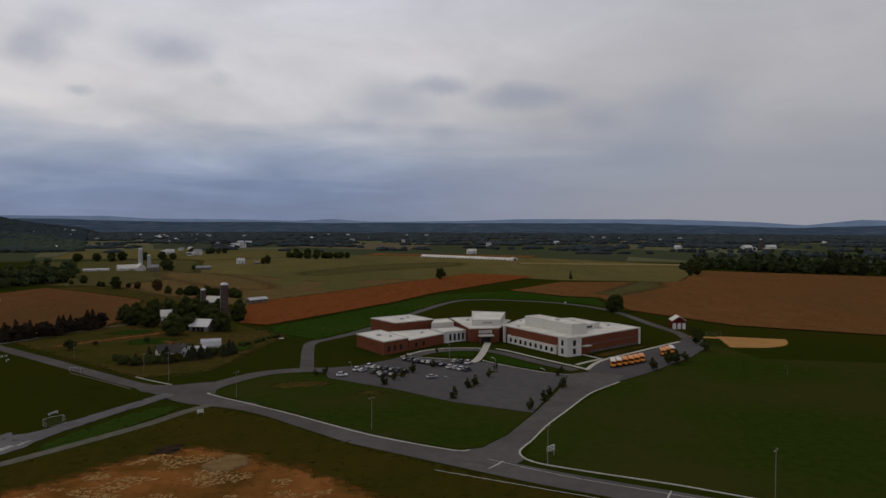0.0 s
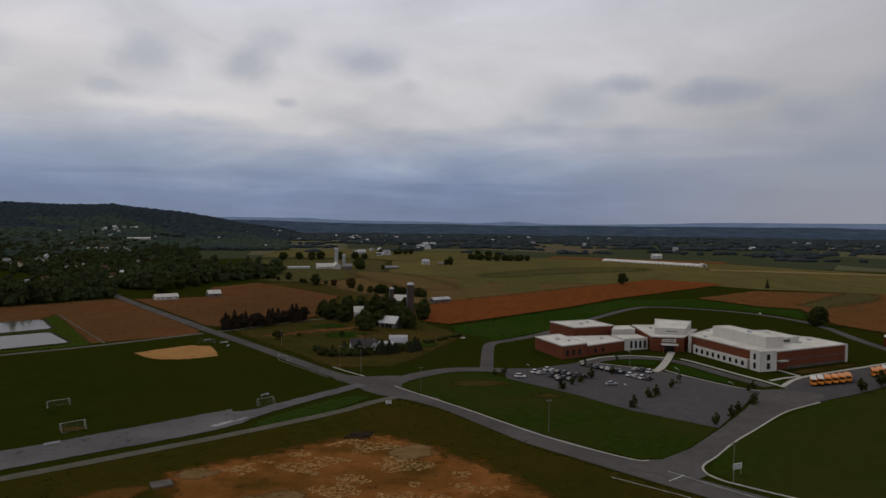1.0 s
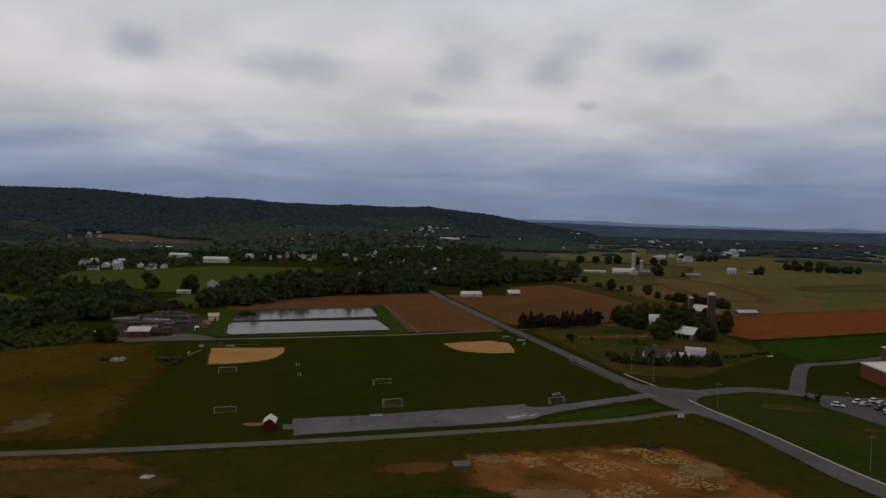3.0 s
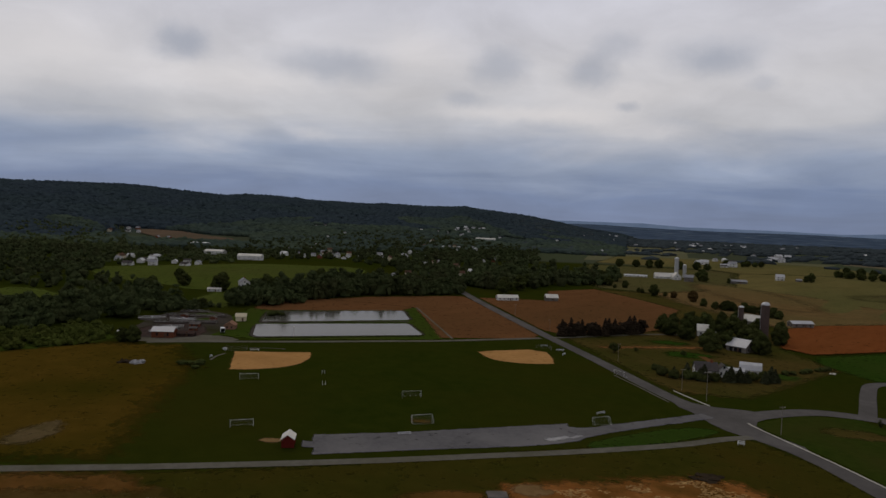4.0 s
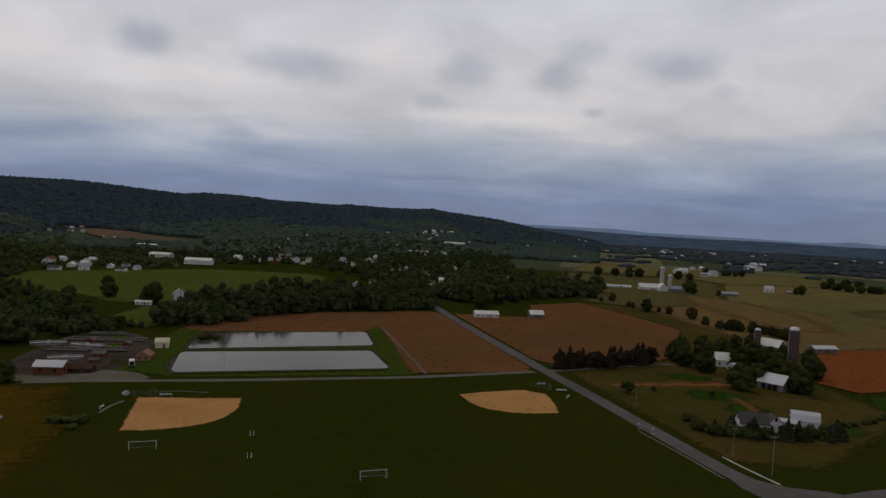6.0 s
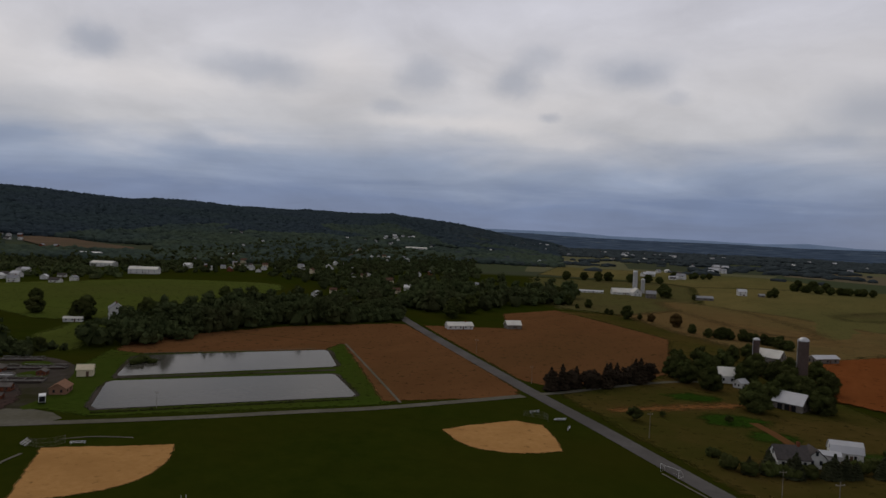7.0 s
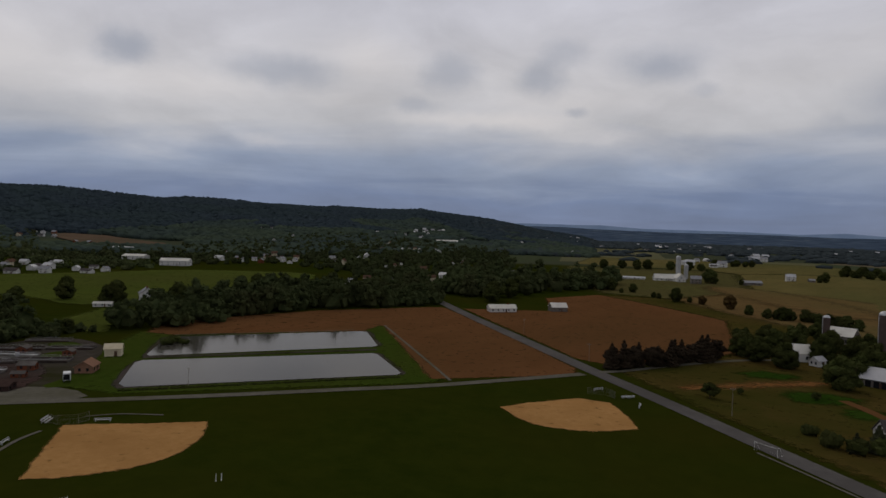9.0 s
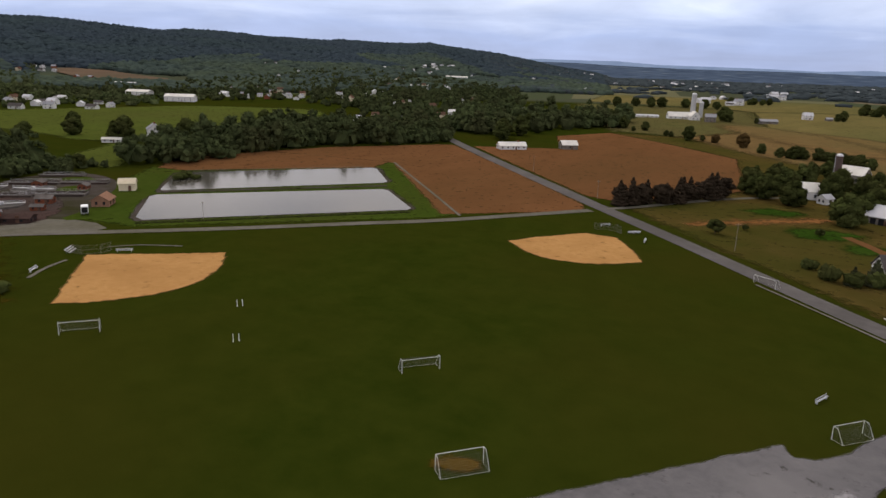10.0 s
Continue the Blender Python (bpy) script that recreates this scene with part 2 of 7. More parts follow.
M = {}
M["grass"] = surface("mown_grass", (.0135, .0345, .004), (.0285, .0560, .0065), 0.5, bump=.3, bump_scale=3, patch=.9, patch_scale=.013, patch_c=(.034, .052, .009))
M["bright_grass"] = surface("lush_grass", (.030, .050, .006), (.042, .064, .009), 0.4, bump=.4, patch=.5, patch_scale=.03, patch_c=(.045, .050, .010))
M["pasture"] = surface("rough_pasture", (.055, .041, .010), (.082, .057, .017), 0.2, bump=.25, patch=.9, patch_scale=.022, patch_c=(.036, .040, .007))
M["dry_grass"] = surface("dry_grass", (.058, .037, .005), (.088, .053, .008), 0.15, bump=.15, patch=.9, patch_scale=.020, patch_c=(.035, .031, .003))
M["verge"] = surface("weedy_verge", (.030, .030, .004), (.043, .039, .006), 0.25, bump=.2, patch=.9, patch_scale=.03, patch_c=(.050, .035, .006))
M["soil"] = surface("ploughed_soil", (.155, .069, .023), (.207, .094, .033), 0.10, bump=.10, bump_scale=1.2, patch=.6, patch_scale=.012, patch_c=(.144, .076, .025), stretch=(1, .4, 1), turn=38)
M["brown_soil"] = surface("brown_soil", (.128, .058, .020), (.170, .078, .028), 0.10, bump=.10, bump_scale=1.2, patch=.7, patch_scale=.010, patch_c=(.110, .062, .022), stretch=(1, .4, 1), turn=38)
M["tilled"] = surface("tilled_soil", (.115, .052, .021), (.152, .070, .029), 0.10, bump=.08, bump_scale=1.2, patch=.7, patch_scale=.010, patch_c=(.101, .053, .021), stretch=(1, .4, 1), turn=38)
M["red_soil"] = surface("red_soil", (0.153, 0.0468, 0.0135), (0.211, 0.0675, 0.0216), 0.15, bump=.5, patch=.5, patch_scale=.012, patch_c=(0.126, 0.0522, 0.0162), stretch=(1, .2, 1), turn=-55)
M["hay"] = surface("hay_stubble", (.108, .090, .031), (.158, .126, .046), 0.05, bump=.3, patch=.95, patch_scale=.006, patch_c=(.090, .088, .030), stretch=(1, .25, 1), turn=55)
M["hay_pale"] = surface("pale_stubble", (.18, .135, .055), (.25, .19, .085), 0.05, patch=.6, patch_scale=.01, patch_c=(.16, .11, .045))
M["stubble"] = surface("brown_stubble", (.110, .070, .027), (.160, .104, .042), 0.08, bump=.3, patch=.8, patch_scale=.008, patch_c=(.112, .092, .034))
M["crop"] = surface("green_crop", (0.051, 0.068, 0.0119), (0.0723, 0.0892, 0.017), 0.05, bump=.3, patch=.7, patch_scale=.008, patch_c=(0.0638, 0.0697, 0.017))
M["mud"] = surface("churned_earth", (0.164, 0.0617, 0.0133), (0.292, 0.119, 0.0348), 0.25, bump=1.0, bump_scale=.9, patch=.95, patch_scale=.055, patch_c=(0.0701, 0.0418, 0.00831))
M["dull_mud"] = surface("dull_earth", (.062, .038, .010), (.105, .062, .020), 0.25, bump=.8, bump_scale=.9, patch=.95, patch_scale=.05, patch_c=(.040, .034, .006))
M["pale_earth"] = surface("pale_fill", (0.163, 0.0998, 0.0402), (0.242, 0.157, 0.0737), 0.5, bump=.5, patch=.5, patch_scale=.2, patch_c=(0.121, 0.0665, 0.0234))
M["dull_fill"] = surface("gravelly_fill", (.088, .062, .026), (.130, .094, .045), 0.4, bump=.5, patch=.8, patch_scale=.12, patch_c=(.055, .044, .012))
M["mud_streak"] = surface("bare_orange_earth", (.092, .044, .010), (.142, .068, .019), 0.3, bump=.6, bump_scale=.9, patch=.9, patch_scale=.07, patch_c=(.052, .036, .007))
M["infield"] = surface("infield_clay", (.355, .188, .064), (.43, .235, .088), 0.6, bump=.15, patch=.8, patch_scale=.10, patch_c=(.32, .168, .058))
M["asphalt"] = surface("worn_asphalt", (.094, .087, .082), (.130, .121, .113), 0.35, rough=.85, bump=.12, patch=.7, patch_scale=.05, patch_c=(.080, .074, .068))
M["lot"] = surface("parking_asphalt", (.086, .080, .080), (.112, .104, .104), 0.3, rough=.85, patch=.6, patch_scale=.03, patch_c=(.074, .068, .067))
M["gravel"] = surface("grey_gravel", (.096, .093, .094), (.136, .129, .130), 0.6, rough=.95, bump=.4, patch=.8, patch_scale=.05, patch_c=(.168, .160, .156))
M["yard"] = surface("worn_yard", (0.0484, 0.0408, 0.035), (0.0748, 0.0627, 0.0532), 0.3, rough=.9, bump=.4, patch=.9, patch_scale=.06, patch_c=(0.0264, 0.0282, 0.0076))
M["lane"] = surface("gravel_lane", (.105, .098, .078), (.155, .144, .116), 0.5, rough=.95, bump=.4, patch=.6, patch_scale=.08, patch_c=(.085, .080, .050))
M["pale_gravel"] = surface("white_gravel", (0.272, 0.272, 0.269), (0.416, 0.4, 0.392), 0.8, rough=.95, bump=.5, patch=.6, patch_scale=.2, patch_c=(0.2, 0.192, 0.196))
M["concrete"] = surface("concrete", (.40, .38, .32), (.52, .50, .43), 0.5, rough=.85, patch=.5, patch_scale=.15, patch_c=(.35, .33, .28))
M["tank"] = surface("tank_concrete", (.10, .09, .082), (.17, .15, .135), 0.5, rough=.85, patch=.7, patch_scale=.2, patch_c=(.065, .058, .052))
M["paint"] = surface("road_paint", (.40, .40, .38), (.60, .60, .56), 1.5, rough=.7)
M["brick"] = surface("red_brick", (.140, .048, .026), (.205, .073, .040), 2.5, rough=.9, bump=.2, patch=.5, patch_scale=.15, patch_c=(.130, .050, .030))
M["white_wall"] = surface("white_stucco", (.56, .54, .49), (.68, .655, .59), 0.6, rough=.8, patch=.4, patch_scale=.15, patch_c=(.48, .455, .41))
M["membrane"] = surface("white_roof_membrane", (.64, .615, .55), (.77, .745, .67), 0.3, rough=.7, patch=.6, patch_scale=.1, patch_c=(.50, .475, .42))
M["metal_roof"] = surface("grey_metal_roof", (0.442, 0.442, 0.451), (0.561, 0.561, 0.578), 0.4, rough=.45, metal=.15, patch=.4, patch_scale=.2, patch_c=(0.34, 0.332, 0.323), spec=.4)
M["shingle"] = surface("dark_shingles", (.055, .050, .050), (.095, .085, .080), 1.5, rough=.9, bump=.3, patch=.4, patch_scale=.3, patch_c=(.12, .10, .09))
M["brown_roof"] = surface("brown_shingles", (0.088, 0.052, 0.036), (0.136, 0.08, 0.056), 1.5, rough=.9, bump=.3)
M["grey_roof"] = surface("grey_shingles", (.22, .22, .23), (.33, .33, .34), 1.2, rough=.9, bump=.3)
M["siding"] = surface("white_siding", (0.554, 0.546, 0.521), (0.672, 0.664, 0.638), 0.8, rough=.6, patch=.3, patch_scale=.3, patch_c=(0.462, 0.445, 0.42))
M["cream"] = surface("cream_siding", (.55, .48, .33), (.66, .58, .42), 0.8, rough=.7)
M["tan_roof"] = surface("tan_shingles", (.21, .115, .075), (.29, .165, .11), 1.5, rough=.9, bump=.3)
M["barn_red"] = surface("barn_red_boards", (0.09, 0.0132, 0.0096), (0.126, 0.0204, 0.0144), 1.5, rough=.8)
M["grey_boards"] = surface("weathered_boards", (.12, .105, .09), (.21, .19, .165), 1.0, rough=.9)
M["glass"] = surface("dark_window_glass", (.012, .014, .018), (.025, .028, .032), 0.5, rough=.12, spec=.5)
M["silo"] = surface("silo_staves", (.075, .054, .048), (.12, .088, .078), 0.8, rough=.8, patch=.5, patch_scale=.2, patch_c=(.10, .072, .062))
M["silo_pale"] = surface("pale_silo_staves", (0.336, 0.336, 0.336), (0.448, 0.448, 0.44), 0.8, rough=.8)
M["steel"] = surface("galvanised_steel", (.42, .42, .43), (.56, .56, .57), 2.0, rough=.45, metal=.5, spec=.4)
M["white_paint"] = surface("white_painted_pipe", (.62, .62, .58), (.75, .75, .70), 3.0, rough=.5)
M["net"] = surface("netting", (.12, .12, .11), (.20, .20, .18), 3.0, rough=.9)
M["pole"] = surface("weathered_pole", (.17, .15, .12), (.26, .23, .19), 2.0, rough=.9)
M["tyre"] = surface("tyre_rubber", (.012, .012, .012), (.022, .022, .022), 4, rough=.85)
M["rim"] = surface("wheel_rim", (.35, .35, .36), (.5, .5, .5), 4, rough=.4, metal=.7)
M["bark"] = surface("bark", (.050, .036, .024), (.085, .062, .042), 2.0, rough=.95, bump=.6)
M["leaf"] = surface("broad_leaves", (.027, .036, .010), (.058, .066, .020), 0.9, rough=.8, spread=.4, patch=.5, patch_scale=.12, patch_c=(.046, .044, .015))
M["leaf_rust"] = surface("rusty_leaves", (.050, .032, .012), (.085, .055, .020), 0.9, rough=.8, spread=.3)
M["needle"] = surface("dark_needles", (.025, .030, .015), (.050, .051, .026), 1.2, rough=.85, spread=.35)
M["purple_leaf"] = surface("dark_hedge_leaves", (.026, .020, .013), (.050, .036, .024), 0.9, rough=.85, spread=.3)
M["wood"] = surface("woodland_canopy", (.031, .044, .018), (.066, .078, .030), 0.35, rough=.9, spread=.6, patch=.8, patch_scale=.03, patch_c=(.044, .046, .020))
M["olive"] = surface("olive_meadow", (.070, .068, .022), (.100, .090, .032), 0.1, bump=.3, patch=.8, patch_scale=.012, patch_c=(.080, .064, .026))
M["sludge"] = surface("dark_tank_water", (.022, .019, .015), (.040, .034, .026), 0.3, rough=.55, spec=.1)
# leaf colour of the far slope, some air haze mixed in as extra blue
M["slope_wood_hazed"] = surface("slope_woodland", (.035, .049, .036), (.061, .078, .050), 0.08, rough=.95, spread=.32, patch=.9, patch_scale=.007, patch_c=(.039, .054, .049))
M["scrub"] = surface("green_scrub", (.040, .052, .010), (.075, .088, .020), 0.5, rough=.9, spread=.5, patch=.7, patch_scale=.06, patch_c=(.046, .050, .012))
M["rough_lawn"] = surface("rough_lawn", (.0185, .0325, .004), (.033, .048, .007), 0.4, bump=.5, patch=.9, patch_scale=.022, patch_c=(.041, .039, .009))
# blue of the air haze before the ridge is painted into this base colour
M["ridge_wood_hazed"] = surface("ridge_woodland", (.028, .040, .048), (.045, .060, .071), 0.06, rough=.95, spread=.22, patch=.9, patch_scale=.006, patch_c=(.038, .054, .056))
M["dull_soil"] = surface("dull_soil", (.105, .072, .048), (.145, .102, .068), 0.05, patch=.7, patch_scale=.012, patch_c=(.090, .072, .045), stretch=(1, .3, 1), turn=30)
M["maroon_yard"] = surface("stained_yard", (0.0425, 0.0272, 0.0238), (0.0723, 0.0467, 0.0391), 0.3, rough=.9, bump=.4, patch=.8, patch_scale=.08, patch_c=(0.0553, 0.0493, 0.0425))
# aerial haze over the plain is painted into this blue-grey leaf colour
M["far_wood_hazed"] = surface("far_woodland", (.037, .048, .052), (.058, .070, .072), 0.05, rough=.95, spread=.30, patch=.5, patch_scale=.006, patch_c=(.050, .060, .062))
M["bus_yellow"] = surface("bus_yellow", (.66, .20, .010), (.72, .25, .016), 1.0, rough=.4, spec=.5)
# black trim; also the painted shade of open bays, a doorway and a van rear
M["black"] = surface("black_rubber_trim", (.012, .012, .013), (.022, .022, .024), 3, rough=.5)
for cname, c in (("white", (.72, .72, .71)), ("silver", (.34, .35, .36)), ("black", (.014, .014, .017)), ("grey", (.045, .048, .054)), ("blue", (.02, .032, .065)), ("red", (.20, .022, .02)), ("tan", (.26, .22, .16))):
    M["car_" + cname] = surface(cname + "_car_paint", tuple(v * .93 for v in c), tuple(min(.85, v * 1.05) for v in c), 0.6, rough=.32, spec=.28)


def water_material():
    m = surface("still_water", (.055, .052, .042), (.070, .066, .054), 0.05, rough=.10, bump=.08, bump_scale=.5, spec=.085)
    m.node_tree.nodes["Principled BSDF"].inputs["IOR"].default_value = 1.33
    return m


M["water"] = water_material()


def land_material():
    """Open country: mown grass near, a patchwork of fields further out, woodland on the ridge."""
    m = surface("open_country", (.0172, .0254, .0024), (.0266, .0342, .0038), 0.2, bump=.3, patch=.7, patch_scale=.014, patch_c=(.031, .030, .004))
    nt = m.node_tree
    b = nt.nodes["Principled BSDF"]
    near = b.inputs["Base Color"].links[0].from_socket
    geo = nt.nodes.new("ShaderNodeNewGeometry")
    vo = nt.nodes.new("ShaderNodeTexVoronoi")
    vo.inputs["Scale"].default_value = 0.0042
    mp = nt.nodes.new("ShaderNodeMapping")
    mp.inputs["Rotation"].default_value = (0, 0, radians(35))
    mp.inputs["Scale"].default_value = (1, .55, 0)
    nt.links.new(geo.outputs["Position"], mp.inputs[0])
    nt.links.new(mp.outputs[0], vo.inputs["Vector"])
    sp = nt.nodes.new("ShaderNodeSeparateColor")
    nt.links.new(vo.outputs["Color"], sp.inputs[0])
    cr = nt.nodes.new("ShaderNodeValToRGB")
    cr.color_ramp.interpolation = "CONSTANT"
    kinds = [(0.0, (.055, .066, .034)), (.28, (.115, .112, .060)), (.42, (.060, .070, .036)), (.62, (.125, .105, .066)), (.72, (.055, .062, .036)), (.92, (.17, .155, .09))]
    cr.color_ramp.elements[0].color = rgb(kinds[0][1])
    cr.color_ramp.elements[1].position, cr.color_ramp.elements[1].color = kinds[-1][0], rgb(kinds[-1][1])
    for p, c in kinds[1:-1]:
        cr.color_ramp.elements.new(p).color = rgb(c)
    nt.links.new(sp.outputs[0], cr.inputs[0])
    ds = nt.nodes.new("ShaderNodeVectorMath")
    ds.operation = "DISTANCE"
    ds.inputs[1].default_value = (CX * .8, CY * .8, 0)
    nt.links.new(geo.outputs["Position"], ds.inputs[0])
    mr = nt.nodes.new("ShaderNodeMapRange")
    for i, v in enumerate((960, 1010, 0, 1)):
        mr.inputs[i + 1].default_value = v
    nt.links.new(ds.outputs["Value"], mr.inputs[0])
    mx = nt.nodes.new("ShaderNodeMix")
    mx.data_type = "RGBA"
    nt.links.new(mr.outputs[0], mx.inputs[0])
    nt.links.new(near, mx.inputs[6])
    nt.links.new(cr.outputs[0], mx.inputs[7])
    # woodland on the high ground, its tones tinted blue for the air haze
    sx = nt.nodes.new("ShaderNodeSeparateXYZ")
    nt.links.new(geo.outputs["Position"], sx.inputs[0])
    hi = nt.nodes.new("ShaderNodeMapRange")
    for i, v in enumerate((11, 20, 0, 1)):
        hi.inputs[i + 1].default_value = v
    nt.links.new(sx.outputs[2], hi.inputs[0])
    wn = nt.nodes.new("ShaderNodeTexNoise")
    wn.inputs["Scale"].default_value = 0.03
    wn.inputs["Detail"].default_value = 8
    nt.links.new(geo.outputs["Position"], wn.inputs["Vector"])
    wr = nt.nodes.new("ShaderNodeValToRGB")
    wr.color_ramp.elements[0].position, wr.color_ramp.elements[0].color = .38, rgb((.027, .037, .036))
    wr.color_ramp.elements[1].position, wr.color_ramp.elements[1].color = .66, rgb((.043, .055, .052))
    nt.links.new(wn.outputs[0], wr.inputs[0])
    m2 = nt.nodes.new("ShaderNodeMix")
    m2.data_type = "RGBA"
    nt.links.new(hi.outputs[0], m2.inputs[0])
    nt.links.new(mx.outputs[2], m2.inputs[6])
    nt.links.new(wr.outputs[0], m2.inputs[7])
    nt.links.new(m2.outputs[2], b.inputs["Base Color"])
    return m


M["land"] = land_material()


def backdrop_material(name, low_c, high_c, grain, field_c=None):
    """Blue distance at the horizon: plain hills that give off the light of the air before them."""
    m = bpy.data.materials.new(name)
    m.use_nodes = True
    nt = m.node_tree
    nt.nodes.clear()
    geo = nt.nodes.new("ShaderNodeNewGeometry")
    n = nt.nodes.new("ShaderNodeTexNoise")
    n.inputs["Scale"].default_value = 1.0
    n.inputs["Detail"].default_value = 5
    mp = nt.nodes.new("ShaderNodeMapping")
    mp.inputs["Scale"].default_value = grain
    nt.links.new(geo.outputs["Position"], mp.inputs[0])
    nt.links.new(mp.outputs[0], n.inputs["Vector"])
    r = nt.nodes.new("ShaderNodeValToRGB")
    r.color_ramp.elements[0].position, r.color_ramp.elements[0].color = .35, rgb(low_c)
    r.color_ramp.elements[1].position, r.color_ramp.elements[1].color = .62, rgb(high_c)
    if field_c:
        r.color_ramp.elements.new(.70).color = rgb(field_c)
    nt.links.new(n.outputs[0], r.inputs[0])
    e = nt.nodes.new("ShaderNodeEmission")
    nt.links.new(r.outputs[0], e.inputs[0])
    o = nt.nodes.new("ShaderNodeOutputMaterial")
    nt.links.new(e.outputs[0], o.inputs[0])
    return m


# backdrop rings: air haze painted as emission colour, no light source stands there
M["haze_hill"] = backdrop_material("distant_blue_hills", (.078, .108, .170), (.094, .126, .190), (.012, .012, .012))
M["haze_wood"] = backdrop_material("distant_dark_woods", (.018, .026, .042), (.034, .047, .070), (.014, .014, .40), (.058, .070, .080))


# ---- mesh helpers ----
def mesh_of(name, bm, material):
    me = bpy.data.meshes.new(name)
    bm.to_mesh(me)
    bm.free()
    me.materials.append(material)
    return me


def part(name, bm, material, parent, label=""):
    """One mesh object under a thing or a part. bm: a bmesh or a ready mesh."""
    me = mesh_of(name, bm, material) if isinstance(bm, bmesh.types.BMesh) else bm
    ob = new(name, me)
    ob.parent = parent
    return tagged(ob, label)


def solo(name, bm, material, label, category, kind="", group="", smooth=False):
    me = mesh_of(name, bm, material) if isinstance(bm, bmesh.types.BMesh) else bm
    if smooth:
        me.shade_smooth()
    return tagged(new(name, me), label, category, group, kind)


def root(name, label, category, group="", kind=""):
    return tagged(new(name), label, category, group, kind)


def box(bm, x0, y0, z0, x1, y1, z1, bevel=0.0):
    vs = [bm.verts.new((x, y, z)) for z in (z0, z1) for x, y in ((x0, y0), (x1, y0), (x1, y1), (x0, y1))]
    fs = [bm.faces.new([vs[i] for i in q]) for q in ((3, 2, 1, 0), (4, 5, 6, 7), (0, 1, 5, 4), (1, 2, 6, 5), (2, 3, 7, 6), (3, 0, 4, 7))]
    if bevel:
        es = list({e for f in fs for e in f.edges})
        bmesh.ops.bevel(bm, geom=es, offset=bevel, segments=1, affect="EDGES")
    return bm


def prism(bm, poly, z0, z1):
    lo = [bm.verts.new((x, y, z0)) for x, y in poly]
    hi = [bm.verts.new((x, y, z1)) for x, y in poly]
    bm.faces.new(lo[::-1]), bm.faces.new(hi)
    for i in range(len(poly)):
        j = (i + 1) % len(poly)
        bm.faces.new((lo[i], lo[j], hi[j], hi[i]))
    return bm


def tube(bm, p, q, r0, r1=None, n=8):
    p, q = Vector(p), Vector(q)
    d = (q - p).normalized()
    a = d.orthogonal().normalized()
    b = d.cross(a)
    rings = []
    for c, r in ((p, r0), (q, r0 if r1 is None else r1)):
        rings.append([bm.verts.new(c + r * (math.cos(t) * a + math.sin(t) * b)) for t in (i * math.tau / n for i in range(n))])
    for i in range(n):
        j = (i + 1) % n
        bm.faces.new((rings[0][i], rings[0][j], rings[1][j], rings[1][i]))
    bm.faces.new(rings[0][::-1]), bm.faces.new(rings[1])
    return bm


def profile(bm, pts, y0, y1):
    """A closed outline in x, z pushed along y."""
    a = [bm.verts.new((x, y0, z)) for x, z in pts]
    b = [bm.verts.new((x, y1, z)) for x, z in pts]
    n = len(pts)
    for i in range(n):
        j = (i + 1) % n
        bm.faces.new((a[i], a[j], b[j], b[i]))
    bm.faces.new(a[::-1]), bm.faces.new(b)
    bmesh.ops.recalc_face_normals(bm, faces=bm.faces[:])
    return bm


def B():
    return bmesh.new()


def rounded(poly, times=2):
    """Corner cutting: a smooth closed outline from a few corners."""
    for _ in range(times):
        out = []
        for (ax, ay), (bx, by) in zip(poly, poly[1:] + poly[:1]):
            out += [(ax * .75 + bx * .25, ay * .75 + by * .25), (ax * .25 + bx * .75, ay * .25 + by * .75)]
        poly = out
    return poly


def ragged(poly, size, every, seed=0):
    """An outline with an uneven, natural edge."""
    out = []
    for (ax, ay), (bx, by) in zip(poly, poly[1:] + poly[:1]):
        n = max(1, int(math.hypot(bx - ax, by - ay) / every))
        for i in range(n):
            x, y = ax + (bx - ax) * i / n, ay + (by - ay) * i / n
            v = noise.noise_vector((x / 9, y / 9, seed))
            out.append((x + v[0] * size, y + v[1] * size))
    return out


def drape(bm, lift, cell):
    """Cuts a flat mesh along a grid and lays it on the land."""
    xs, ys = [v.co.x for v in bm.verts], [v.co.y for v in bm.verts]
    for axis, lo_v, hi_v in ((0, min(xs), max(xs)), (1, min(ys), max(ys))):
        k = math.floor(lo_v / cell) + 1
        while k * cell < hi_v:
            co, no = [0, 0, 0], [0, 0, 0]
            co[axis], no[axis] = k * cell, 1
            bmesh.ops.bisect_plane(bm, geom=bm.verts[:] + bm.edges[:] + bm.faces[:], plane_co=co, plane_no=no)
            k += 1
    for v in bm.verts:
        v.co.z = ground(v.co.x, v.co.y) + lift + v.co.z


SOFT = {}


